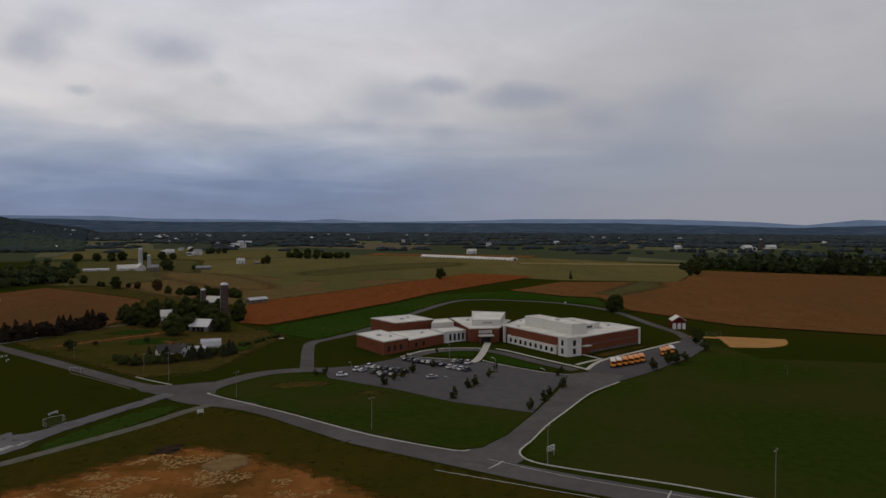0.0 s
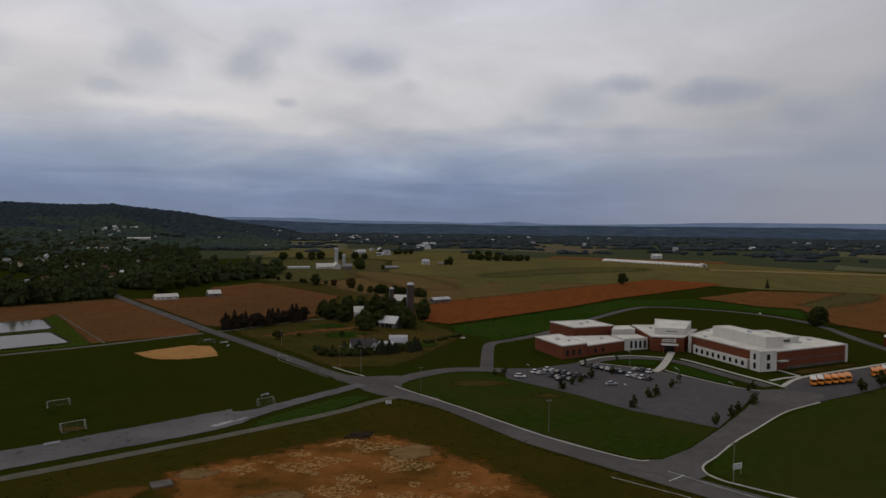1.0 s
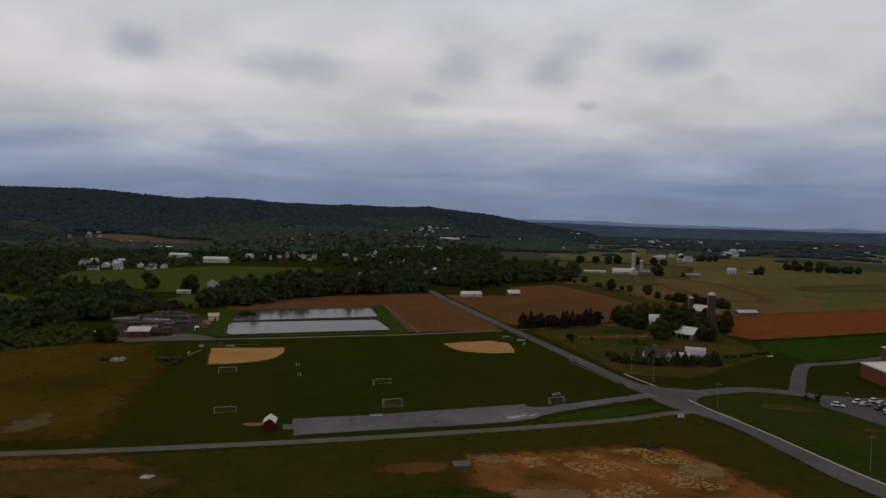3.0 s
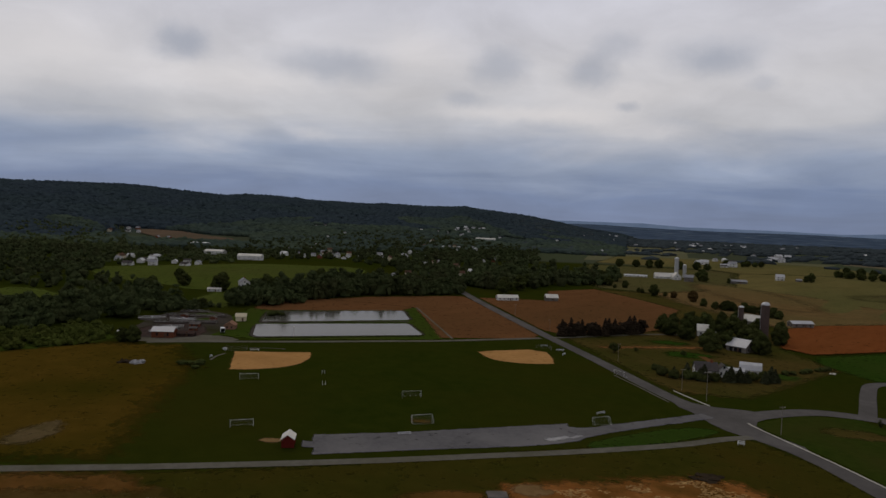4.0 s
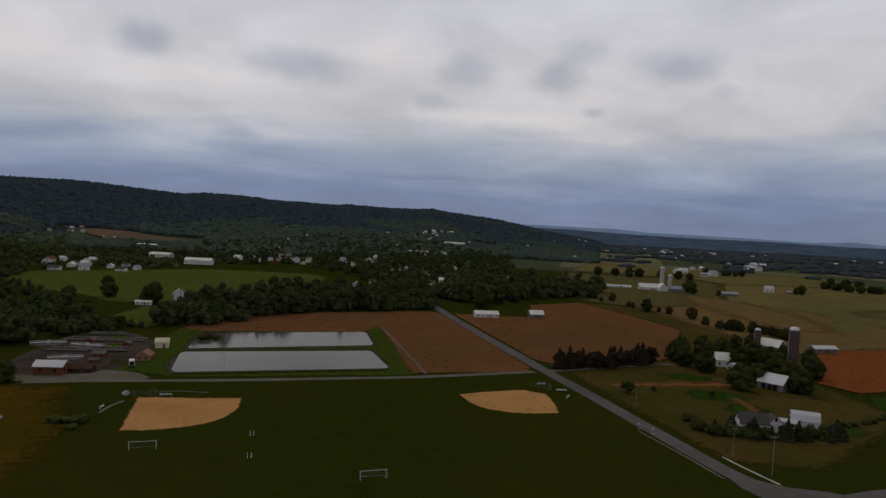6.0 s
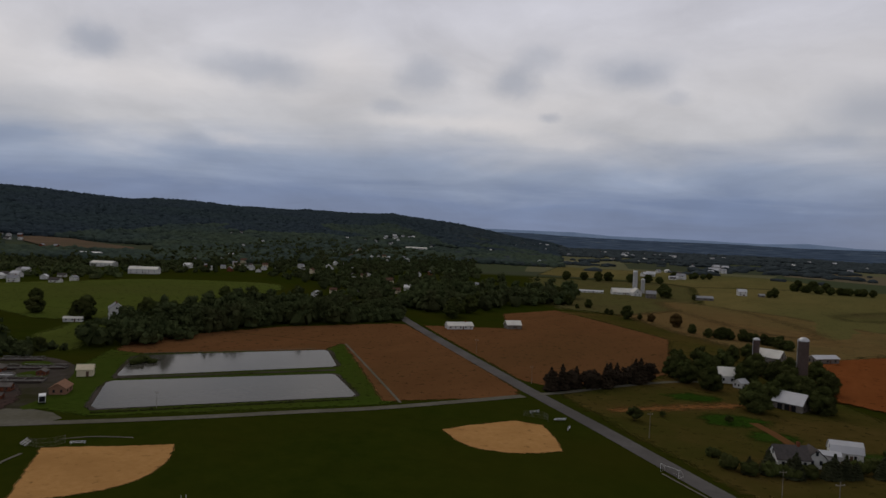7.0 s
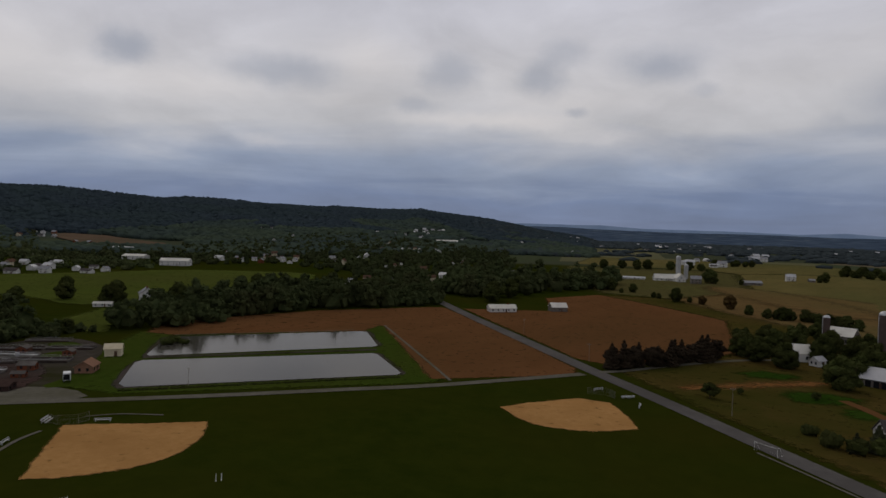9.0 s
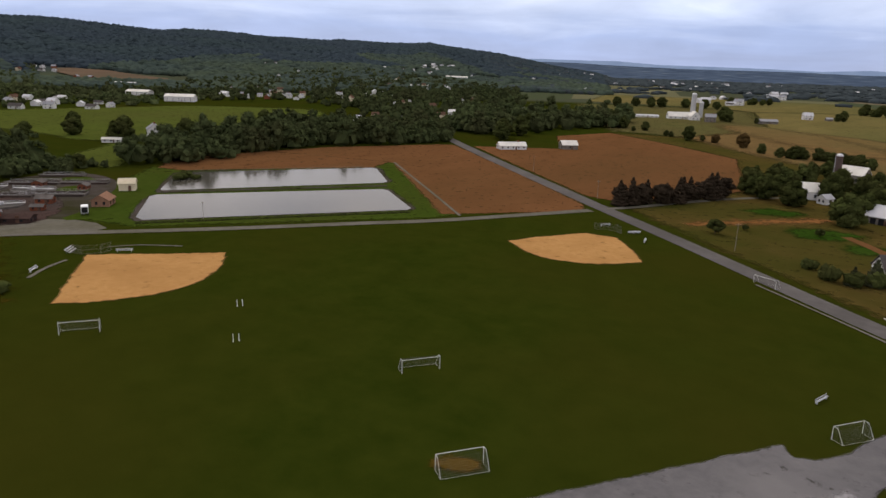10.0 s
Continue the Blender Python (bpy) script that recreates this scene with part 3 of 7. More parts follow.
def faded(key):
    """The same surface, broken up towards the edge of its patch so that the ground below shows between."""
    if key not in SOFT:
        m = M[key].copy()
        m.name = M[key].name + "_thinning"
        nt = m.node_tree
        out = next(n for n in nt.nodes if n.type == "OUTPUT_MATERIAL")
        at = nt.nodes.new("ShaderNodeAttribute")
        at.attribute_name = "cover"
        geo = nt.nodes.new("ShaderNodeNewGeometry")
        n = nt.nodes.new("ShaderNodeTexNoise")
        n.inputs["Scale"].default_value = 0.35
        n.inputs["Detail"].default_value = 7
        n.inputs["Roughness"].default_value = 0.7
        nt.links.new(geo.outputs["Position"], n.inputs["Vector"])
        ad = nt.nodes.new("ShaderNodeMath")
        ad.operation = "MULTIPLY_ADD"
        nt.links.new(n.outputs[0], ad.inputs[0])
        ad.inputs[1].default_value = 2.2
        ad.inputs[2].default_value = -1.6
        sm = nt.nodes.new("ShaderNodeMath")
        nt.links.new(at.outputs["Fac"], sm.inputs[0])
        nt.links.new(ad.outputs[0], sm.inputs[1])
        mr = nt.nodes.new("ShaderNodeMapRange")
        for k, v in enumerate((-.25, .35, 0.0, 1.0)):
            mr.inputs[k + 1].default_value = v
        nt.links.new(sm.outputs[0], mr.inputs[0])
        tr = nt.nodes.new("ShaderNodeBsdfTransparent")
        mx = nt.nodes.new("ShaderNodeMixShader")
        nt.links.new(mr.outputs[0], mx.inputs[0])
        nt.links.new(tr.outputs[0], mx.inputs[1])
        nt.links.new(nt.nodes["Principled BSDF"].outputs[0], mx.inputs[2])
        nt.links.new(mx.outputs[0], out.inputs[0])
        SOFT[key] = m
    return SOFT[key]


def field(name, poly, material, label, category, lift=0.06, cell=20, soft=0.0):
    """A flat piece of ground draped on the land; soft: the width of its thinning edge."""
    if sum(ax * by - bx * ay for (ax, ay), (bx, by) in zip(poly, poly[1:] + poly[:1])) < 0:
        poly = poly[::-1]
    bm = B()
    if soft:
        fine_poly = []
        for (ax, ay), (bx, by) in zip(poly, poly[1:] + poly[:1]):
            n = max(1, int(math.hypot(bx - ax, by - ay) / (soft * 2.5)))
            fine_poly += [(ax + (bx - ax) * i / n, ay + (by - ay) * i / n) for i in range(n)]
        poly, n = fine_poly, len(fine_poly)
        inner, outer = [], []
        for i, (x, y) in enumerate(poly):
            (ax, ay), (bx, by) = poly[i - 1], poly[(i + 1) % n]
            L = math.hypot(bx - ax, by - ay) or 1.0
            nx, ny = (by - ay) / L, -(bx - ax) / L
            inner.append((x - nx * soft, y - ny * soft))
            outer.append((x + nx * soft, y + ny * soft))
        lay = bm.verts.layers.float.new("cover")
        vi = [bm.verts.new((x, y, 0)) for x, y in inner]
        vo = [bm.verts.new((x, y, 0)) for x, y in outer]
        for v in vi:
            v[lay] = 1.0
        bm.faces.new(vi)
        for i in range(n):
            k = (i + 1) % n
            bm.faces.new((vi[i], vo[i], vo[k], vi[k]))
    else:
        bm.faces.new([bm.verts.new((x, y, 0)) for x, y in poly])
    bm.normal_update()
    bmesh.ops.triangulate(bm, faces=[f for f in bm.faces if len(f.verts) > 4])
    drape(bm, lift, cell)
    return solo(name, bm, faded(material) if soft else M[material], label, category, "structure")


def smooth_line(pts, per=6):
    """Points along a Catmull-Rom curve."""
    out, P = [], [pts[0]] + list(pts) + [pts[-1]]
    for i in range(1, len(P) - 2):
        p0, p1, p2, p3 = (Vector(P[i + k]) for k in (-1, 0, 1, 2))
        for s in range(per):
            t = s / per
            out.append(0.5 * (2 * p1 + (p2 - p0) * t + (2 * p0 - 5 * p1 + 4 * p2 - p3) * t * t + (3 * p1 - p0 - 3 * p2 + p3) * t ** 3))
    out.append(Vector(P[-2]))
    return out


def ribbon_mesh(pts, w0, w1, lift, thick=0.0, per=6):
    """A strip along a line, from w0 to w1 to its left, draped on the land; thick raises it as a slab."""
    line = smooth_line([(x, y, 0) for x, y in pts], per)
    fine_line = []
    for a, b in zip(line, line[1:]):
        n = max(1, int((b - a).length / 8))
        fine_line += [a.lerp(b, i / n) for i in range(n)]
    fine_line.append(line[-1])
    bm, rows = B(), []
    for i, p in enumerate(fine_line):
        d = (fine_line[min(i + 1, len(fine_line) - 1)] - fine_line[max(i - 1, 0)]).normalized()
        n = Vector((-d.y, d.x, 0))
        row = []
        for w in (w0, (w0 + w1) / 2, w1):
            q = p + n * w
            row.append(bm.verts.new((q.x, q.y, ground(q.x, q.y) + lift + thick)))
        if thick:
            for w in (w0, w1):
                q = p + n * w
                row.append(bm.verts.new((q.x, q.y, ground(q.x, q.y) - 0.1)))
        rows.append(row)
    for a, b in zip(rows, rows[1:]):
        bm.faces.new((a[0], b[0], b[1], a[1])), bm.faces.new((a[1], b[1], b[2], a[2]))
        if thick:
            bm.faces.new((a[3], b[3], b[0], a[0])), bm.faces.new((a[2], b[2], b[4], a[4]))
    if thick:
        for r in (rows[0], rows[-1]):
            bm.faces.new((r[3], r[0], r[1], r[2], r[4]))
    bmesh.ops.recalc_face_normals(bm, faces=bm.faces[:])
    return bm


def ribbon(name, pts, width, material, label, category, lift=0.1, off=0.0, per=6):
    return solo(name, ribbon_mesh(pts, off - width / 2, off + width / 2, lift, 0, per), M[material], label, category, "structure")


def kerb(pts, off=0.0, per=6):
    return solo("kerb", ribbon_mesh(pts, off - .3, off + .3, 0.06, 0.14, per), M["concrete"], "pale concrete kerb along the asphalt road", "kerb", "structure")

# ---- land, far hills ----
def build_land():
    me = bpy.data.meshes.new("ground")
    ox, oy = -60.0, 190.0
    n_az = 420
    radii = [0.0]
    r, d = 0.0, 8.0
    while r < 4700:
        r += d
        radii.append(min(r, 4700))
        d *= 1.045 if r > 260 else 1.0
        d = min(d, 70)
    verts = [(ox, oy, ground(ox, oy))]
    for r in radii[1:]:
        for i in range(n_az):
            a = i * math.tau / n_az
            x, y = ox + r * math.cos(a), oy + r * math.sin(a)
            verts.append((x, y, ground(x, y)))
    faces = [(0, 1 + i, 1 + (i + 1) % n_az) for i in range(n_az)]
    for k in range(len(radii) - 2):
        s, t = 1 + k * n_az, 1 + (k + 1) * n_az
        faces += [(s + i, t + i, t + (i + 1) % n_az, s + (i + 1) % n_az) for i in range(n_az)]
    me.from_pydata(verts, [], faces)
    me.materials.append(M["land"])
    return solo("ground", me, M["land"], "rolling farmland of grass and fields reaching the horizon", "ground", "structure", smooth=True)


build_land()


def hills(name, radius, heights, material, label, rough, seed):
    """A ring of low hills at the edge of sight."""
    bm, rows = B(), []
    n = 720
    for i in range(n):
        a = math.tau * i / n
        deg = (math.degrees(a) + 180) % 360 - 180
        h = between(heights, deg)
        h += rough * (noise.noise((math.cos(a) * 9, math.sin(a) * 9, seed)) + .35 * noise.noise((math.cos(a) * 60, math.sin(a) * 60, seed)))
        x, y = CX - math.sin(a), CY + math.cos(a)
        ux, uy = -math.sin(a), math.cos(a)
        row = []
        for k, (dr, f) in enumerate(((-260, 0), (-140, .55), (-40, .93), (0, 1.0), (90, .8))):
            row.append(bm.verts.new((CX + ux * (radius + dr), CY + uy * (radius + dr), -4 + (h + 4) * f)))
        rows.append(row)
    for i in range(n):
        a, b = rows[i], rows[(i + 1) % n]
        for k in range(4):
            bm.faces.new((a[k], b[k], b[k + 1], a[k + 1]))
    return solo(name, bm, M[material], label, "hills", "structure", smooth=True)


FAR = [(-180, 81), (-42, 73), (-37, 85), (-33.5, 53), (-30, 71), (-24, 89), (-12, 87), (-5, 73), (0, 71), (3, 87), (6, 75), (12, 84), (17, 91), (20, 105), (26, 103), (30, 97), (180, 81)]
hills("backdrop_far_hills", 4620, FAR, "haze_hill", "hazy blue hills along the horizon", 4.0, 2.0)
WOODS = [(-180, 60), (-40, 58), (-33, 40), (-20, 66), (-8, 62), (5, 64), (15, 70), (24, 82), (40, 80), (180, 60)]
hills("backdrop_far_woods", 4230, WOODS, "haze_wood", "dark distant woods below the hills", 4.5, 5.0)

# ---- fields ----
field("hay_field", [(-202, 844), (-66, 648), (-62, 638), (19, 757), (122, 888), (216, 797), (345, 764), (430, 905), (502, 1067), (308, 1307), (-47, 1440), (-274, 1174)], "hay", "wide field of pale yellow-green hay stubble", "field", .45, 60, 4)
field("stubble_strip", rounded([(-268, 890), (-215, 905), (-155, 853), (-84, 716), (-124, 684), (-172, 728), (-225, 800)], 1), "stubble", "reddish-brown stubble at the edge of the hay field", "field", .62, 40, 16)
field("green_strip", rounded([(-100, 938), (12, 1117), (150, 1176), (136, 1061), (12, 988), (-79, 864)], 1), "olive", "greener strip across the hay field", "field", .62, 40, 18)
field("stubble_field", [(-250, 714), (-190, 640), (-122, 580), (-99, 562), (-62, 640), (0, 735), (60, 815), (30, 828), (-60, 800), (-130, 865), (-200, 885), (-215, 838)], "stubble", "brown stubble field behind the farm", "field", .5, 30, 11)
field("stubble_strip", [(230, 1105), (502, 1040), (520, 1085), (240, 1150)], "hay_pale", "pale straw-coloured stubble strip", "field", .8, 60, 6)
field("red_field", [(-84, 470), (-66, 462), (20, 590), (55, 655), (197, 850), (190, 872), (126, 911), (19.5, 757), (-87, 602), (-99, 560)], "red_soil", "long strip of bare red ploughed soil", "field", .6, 30, 2)
field("brown_field", [(135, 682), (210, 774), (280, 769), (330, 766), (345, 764), (408, 866), (456, 941), (545, 880), (640, 815), (900, 640), (560, 300), (307, 391), (237, 436), (196, 521), (203, 609), (174, 625)], "brown_soil", "bare brown ploughed field beside the school grounds", "field", .65, 40, 3)
field("stubble_margin", [(300, 700), (323, 760), (300, 775), (211, 640), (225, 620)], "olive", "olive grassy margin between two fields", "field", .75, 30, 10)
field("tilled_field", [(-237, 330), (-199, 373), (-205, 386), (-262, 440), (-352, 524), (-362, 520), (-402, 452), (-412, 412), (-330, 425)], "tilled", "brown tilled field between the pond and the road", "field", .10, 20, 1.5)
field("tilled_field", [(-190, 400), (-186, 412), (-164, 455), (-160, 478), (-187, 600), (-309, 705), (-330, 640), (-290, 560), (-340, 528), (-262, 452), (-212, 405)], "tilled", "brown tilled field beside the road", "field", .10, 20, 1.5)
field("field_edge", [(-309, 705), (-187, 600), (-160, 478), (-120, 560), (-136, 640), (-250, 715)], "pasture", "strip of rough grass along the tilled field", "field", .08, 20, 5)
field("tilled_margin", [(-333, 427), (-412, 412), (-425, 356), (-400, 330), (-384, 333), (-326, 404)], "tilled", "narrow brown tilled margin behind the ponds", "field", .13, 20, 2)
field("crop_field", rounded([(-500, 412), (-512, 380), (-535, 364), (-570, 372), (-640, 366), (-700, 370), (-800, 420), (-790, 480), (-770, 557), (-765, 625), (-707, 668), (-642, 706), (-570, 640), (-550, 552), (-525, 462)], 1), "crop", "bright green pasture on a low rise behind the woods", "field", .3, 30, 5)
field("clearing", rounded([(-468, 322), (-490, 358), (-506, 372), (-480, 384), (-458, 366), (-440, 340), (-414, 320), (-420, 310)], 1), "crop", "small green clearing between the trees", "meadow", .2, 20, 4)
field("clearing", rounded([(-540, 226), (-535, 262), (-570, 276), (-625, 272), (-612, 240)], 1), "crop", "green meadow gap in the woods", "meadow", .3, 20, 4)
field("scrub_meadow", ragged([(-350, 146), (-344, 186), (-352, 204), (-400, 216), (-400, 146)], 2, 5), "bright_grass", "lush green weeds beside the dry field", "meadow", .09, 20, 3)
field("far_brown_field", [(-1532, 905), (-1480, 890), (-1418, 890), (-1295, 886), (-1242, 950), (-1300, 1010), (-1387, 1065), (-1511, 1011), (-1540, 950)], "dull_soil", "tilled field on the slope below the ridge", "field", 2.4, 40)
field("yard_pasture", [(-188, 392), (-150, 356), (-96, 308), (-70, 320), (-48, 420), (-84, 470), (-99, 560), (-120, 560), (-160, 478), (-164, 455)], "pasture", "rough brownish pasture round the farmstead", "field", .09, 15, 4)
field("garden_plot", rounded([(-163, 382), (-143, 410), (-120, 434), (-117, 428), (-140, 402), (-160, 377)], 1), "soil", "bare tilled garden strip in the pasture", "field", .15, 15, 4)
ribbon("farm_track", [(-112, 402), (-104, 391), (-96, 377), (-93, 366)], 4.0, "tilled", "bare reddish earth track down to the cottage", "path", .17)
field("dry_field", ragged([(-313, 214), (-268, 192), (-232, 152), (-186, 106), (-210, 86), (-300, 60), (-380, 140), (-364, 170)], 4, 10), "dry_grass", "brown dry grass field beside the pitches", "field", .05, 20, 9)
field("verge", [(-58, 262), (-30, 245), (-3, 214), (24, 192), (52, 170), (88, 148), (150, 108), (100, 60), (-60, 20), (-230, 30), (-210, 78), (-170, 108), (-145, 138), (-122, 172), (-88, 219)], "verge", "rough weedy grass beside the road", "field", .05, 20, 3)
field("churned_earth", ragged(rounded([(-100, 160), (-84, 186), (-54, 216), (-40, 213), (-20, 194), (8, 172), (30, 140), (-20, 120), (-60, 130)], 1), 5, 6, 3), "mud", "churned orange-brown earth of a cleared building plot", "ground", .10, 10, 4.5)
field("churned_earth", ragged(rounded([(-200, 80), (-186, 94), (-160, 106), (-140, 104), (-146, 84), (-180, 62)], 1), 4, 6, 5), "dull_mud", "churned orange-brown earth beside the gravel lane", "ground", .10, 10, 4.5)
field("grass_patch", ragged(rounded([(-112, 110), (-84, 146), (-66, 150), (-50, 120), (-90, 92)], 1), 4, 6, 8), "grass", "green grassy patch on the cleared plot", "field", .13, 10, 5)
for pts in ([(-95, 166), (-94, 170), (-89.5, 174.5), (-88, 171.6), (-85.5, 173), (-84, 170), (-91, 163.5)], [(-76, 150), (-66, 162), (-56, 164), (-56, 156), (-66, 146)], [(-46, 196), (-40, 206), (-33, 206), (-30, 197), (-38, 190)]):
    field("fill_heap", ragged(rounded(pts, 1), 1.2, 2, 4), "pale_earth", "pale patch of spread fill on the bare earth", "ground", .18, 10, 1.6)
field("grass_verge", rounded([(-65, 260), (-70, 264), (-78, 258), (-91, 231), (-96, 214), (-90, 213), (-76, 235)], 1), "grass", "wedge of mown grass between two lanes", "lawn", .06, 10, 1)
field("pond_lawn", [(-233, 334), (-236, 322), (-300, 250), (-345, 240), (-362, 262), (-385, 305), (-405, 330), (-384, 336), (-330, 428)], "bright_grass", "bright green grass bank round the ponds", "lawn", .07, 15, 2)
field("school_lawn", [(-60, 282), (-28, 254), (2, 224.5), (28, 206), (36, 207), (46, 219), (59, 242.5), (33, 261), (12, 282), (-15, 305), (-30, 319), (-48, 308)], "rough_lawn", "mown lawn between the road and the car park", "lawn", .06, 15)
field("school_lawn", [(107, 287), (128, 304), (164, 338), (190, 372), (195, 330), (300, 300), (330, 180), (150, 118), (95, 164), (56, 187.5), (47.5, 198), (53, 213), (72, 244)], "rough_lawn", "broad mown playing field beside the school", "lawn", .06, 15)
for pts in ([(-20, 290), (-36, 286), (-40, 296), (-26, 302), (-12, 297)], [(0, 282), (10, 280), (6, 272), (-6, 276)]):
    field("worn_patch", ragged(rounded(pts, 1), 1.5, 3, 9), "pasture", "worn yellowish patch in the lawn", "lawn", .09, 10, 3)

field("meadow_strip", [(-60, 430), (-50, 425), (-30, 405), (-5, 440), (14, 480), (34, 530), (64, 595), (95, 612), (140, 600), (172, 572), (190, 540), (203, 609), (174, 625), (135, 682), (60, 652), (22, 588), (-64, 458)], "grass", "lush green strip below the red field", "field", .07, 20, 4)
field("meadow", [(-520, 1150), (-360, 800), (-310, 722), (-250, 716), (-205, 842), (-276, 1172), (-330, 1230)], "olive", "olive meadow round the far barns", "field", .3, 60, 14)
field("stubble_field", [(-540, 1230), (-330, 1240), (-276, 1180), (-50, 1445), (-200, 1640), (-640, 1600)], "hay", "pale stubble field beyond the far barns", "field", .5, 60, 6)
field("tilled_strip", [(-20, 1440), (300, 1320), (330, 1380), (0, 1520)], "soil", "strip of brown soil beyond the long tunnel house", "field", .6, 60, 6)
for x, y, w in ((-70, 380, 9), (-104, 385, 8), (-140, 430, 10), (-120, 400, 12)):
    field("worn_patch", ragged(rounded([(x - w, y - w), (x + w, y - w * .6), (x + w * 1.2, y + w), (x - w * .7, y + w * .8)], 1), 2, 4, 2), "grass", "greener patch in the rough pasture", "field", .14, 15, 4)

field("fill_heap", ragged(rounded([(-226, 114), (-228, 108), (-223, 99), (-216, 92), (-210, 97), (-214, 105), (-222, 113)], 1), 2.5, 2, 7), "dull_fill", "pale gravelly wedge in the dry field", "ground", .16, 10, 3.0)
field("worn_patch", ragged(rounded([(-195, 82), (-183, 94), (-172, 104), (-160, 105), (-158, 99), (-175, 89), (-186, 76)], 1), 2.5, 3, 5), "mud_streak", "orange-brown bare strip along the lane", "ground", .13, 10, 3.5)
field("worn_patch", ragged(rounded([(-114, 143), (-110, 149), (-99, 160), (-95, 154), (-98, 148), (-109, 138)], 1), 1.2, 3, 6), "mud_streak", "bare orange-brown strip in the weedy verge", "ground", .15, 10, 2.0)
field("worn_patch", ragged(rounded([(-168, 144), (-163, 148), (-165, 151), (-170, 147)], 1), .6, 2, 2), "pale_earth", "bare tan earth beside the red shed", "ground", .12, 10, .8)
field("worn_patch", ragged(rounded([(-149, 192), (-143, 196), (-145, 199), (-151, 195)], 1), .6, 2, 2), "dry_grass", "bare worn earth in a goal mouth", "ground", .12, 10, 1.0)
# ---- roads and paved ground ----
MAIN = [(-620, 790), (-500, 680), (-420, 600), (-347, 526), (-265, 447), (-215, 401), (-194, 382.5), (-156, 350.5), (-120, 319), (-92, 295), (-62, 273.5), (-31, 249.3), (-1, 219.5), (24, 200), (52, 179), (88, 156), (150, 116), (260, 45)]
ribbon("road", MAIN, 7.2, "asphalt", "grey asphalt country road through the fields", "road", .12)
ribbon("road", MAIN[12:], 11.0, "asphalt", "widened asphalt road with turning lanes", "road", .125, -.4)
field("road_taper", [(-28.5, 251.9), (2.6, 223.1), (-5.1, 215.3), (-33.5, 246.7)], "asphalt", "asphalt where the road widens", "road", .128, 10)
field("works_drive", rounded([(-316, 224), (-300, 242), (-318, 246), (-334, 236), (-352, 214), (-350, 200), (-330, 206)], 1), "lane", "gravel forecourt of the treatment works", "yard", .135, 10)
ribbon("road", [(-330, 206), (-315.9, 223.5), (-295.3, 245.3), (-273.7, 269.3), (-251.3, 296.8), (-229.5, 324.6), (-198, 377)], 4.6, "lane", "narrow gravel lane past the ponds", "lane", .14)
ribbon("road", [(-194, 385), (-186.7, 396.5), (-173.5, 424), (-156.3, 454), (-140, 472), (-125, 485)], 3.4, "lane", "gravel farm lane along the hedge", "lane", .14)
ribbon("road", [(-56, 263), (-63, 253.5), (-73, 235.6), (-93, 207.6), (-112, 183.4), (-131, 159.4), (-148.5, 138.5), (-172, 111.8), (-197.1, 85.2), (-250, 30)], 4.2, "lane", "narrow grey lane beside the gravel lot", "lane", .14)
field("gravel_lot", [(-160, 154), (-157.4, 155.4), (-161.5, 160.3), (-145, 180.3), (-133, 197.5), (-120, 216.2), (-109.6, 230.8), (-107.5, 228), (-104.8, 229.2), (-101.4, 233), (-98, 241), (-90, 257), (-83, 271), (-78, 282), (-72, 279), (-80, 262.5), (-88, 246), (-94, 232), (-97.6, 221.5), (-98.4, 216), (-103.4, 205.6), (-116, 189.2), (-130, 172.3), (-140, 159.5), (-149, 147.5), (-152.8, 151.8), (-156, 150)], "gravel", "grey gravel parking strip beside the pitches", "car park", .16, 10, .5)
for pts in ([(-107.5, 208), (-105, 217), (-102.5, 218.5), (-102.5, 211)], [(-102.5, 218), (-101, 223), (-99.5, 222.5), (-100.5, 217)]):
    field("gravel_patch", ragged(rounded(pts, 1), .8, 2, 2), "pale_gravel", "patch of pale fresh gravel", "gravel", .2, 10, 1.5)
field("junction", rounded([(-60, 282), (-56, 296), (-62, 302), (-82, 293), (-96, 302), (-90, 286), (-80, 280), (-68, 266), (-52, 260), (-42, 254), (-36, 262), (-52, 272)], 1), "asphalt", "wide asphalt crossing of the road and the school drive", "road", .13, 10)
ribbon("road", [(-66, 283), (-58, 300), (-46, 316), (-32, 322), (-18, 322), (-8, 318)], 9.0, "asphalt", "asphalt school drive", "road", .15)
ribbon("road", [(-27, 322), (-28.5, 342), (-31, 372), (-31, 395), (-22, 408), (-5, 434), (14, 474), (36, 526), (68.5, 589), (95, 604), (130, 592), (160, 569), (183, 522), (186, 448), (188, 412), (184, 392)], 6.5, "asphalt", "asphalt service road looping round the school", "road", .14)
field("car_park", [(-16, 305), (12, 282), (33, 260), (59.5, 242.5), (74, 272), (89, 302), (78.7, 308), (64, 325), (52, 337), (41.6, 341), (20, 351), (-4, 330), (-20, 326)], "lot", "large asphalt car park in front of the school", "car park", .17, 15)
field("school_drive", [(25, 203), (36, 206), (46, 218), (60, 242), (76, 272), (90, 304), (101, 308), (113, 299), (106.5, 287), (86.4, 266), (71, 243), (61.2, 228), (52, 212.5), (46.2, 202), (46, 194), (40, 188), (28, 196)], "asphalt", "asphalt entrance drive of the school", "road", .18, 15)
field("bus_yard", [(99, 306), (104, 318), (115, 331), (142, 353), (173, 379), (184, 395), (192, 391), (188, 370), (162.5, 338), (127, 304), (107, 287.5)], "lot", "asphalt yard with parked school buses", "car park", .165, 15)
ribbon("front_drive", [(16, 344), (32, 361), (46, 366.5), (60, 364), (70, 354), (82, 332), (95, 311)], 6.6, "asphalt", "asphalt drop-off drive in front of the school", "road", .2)
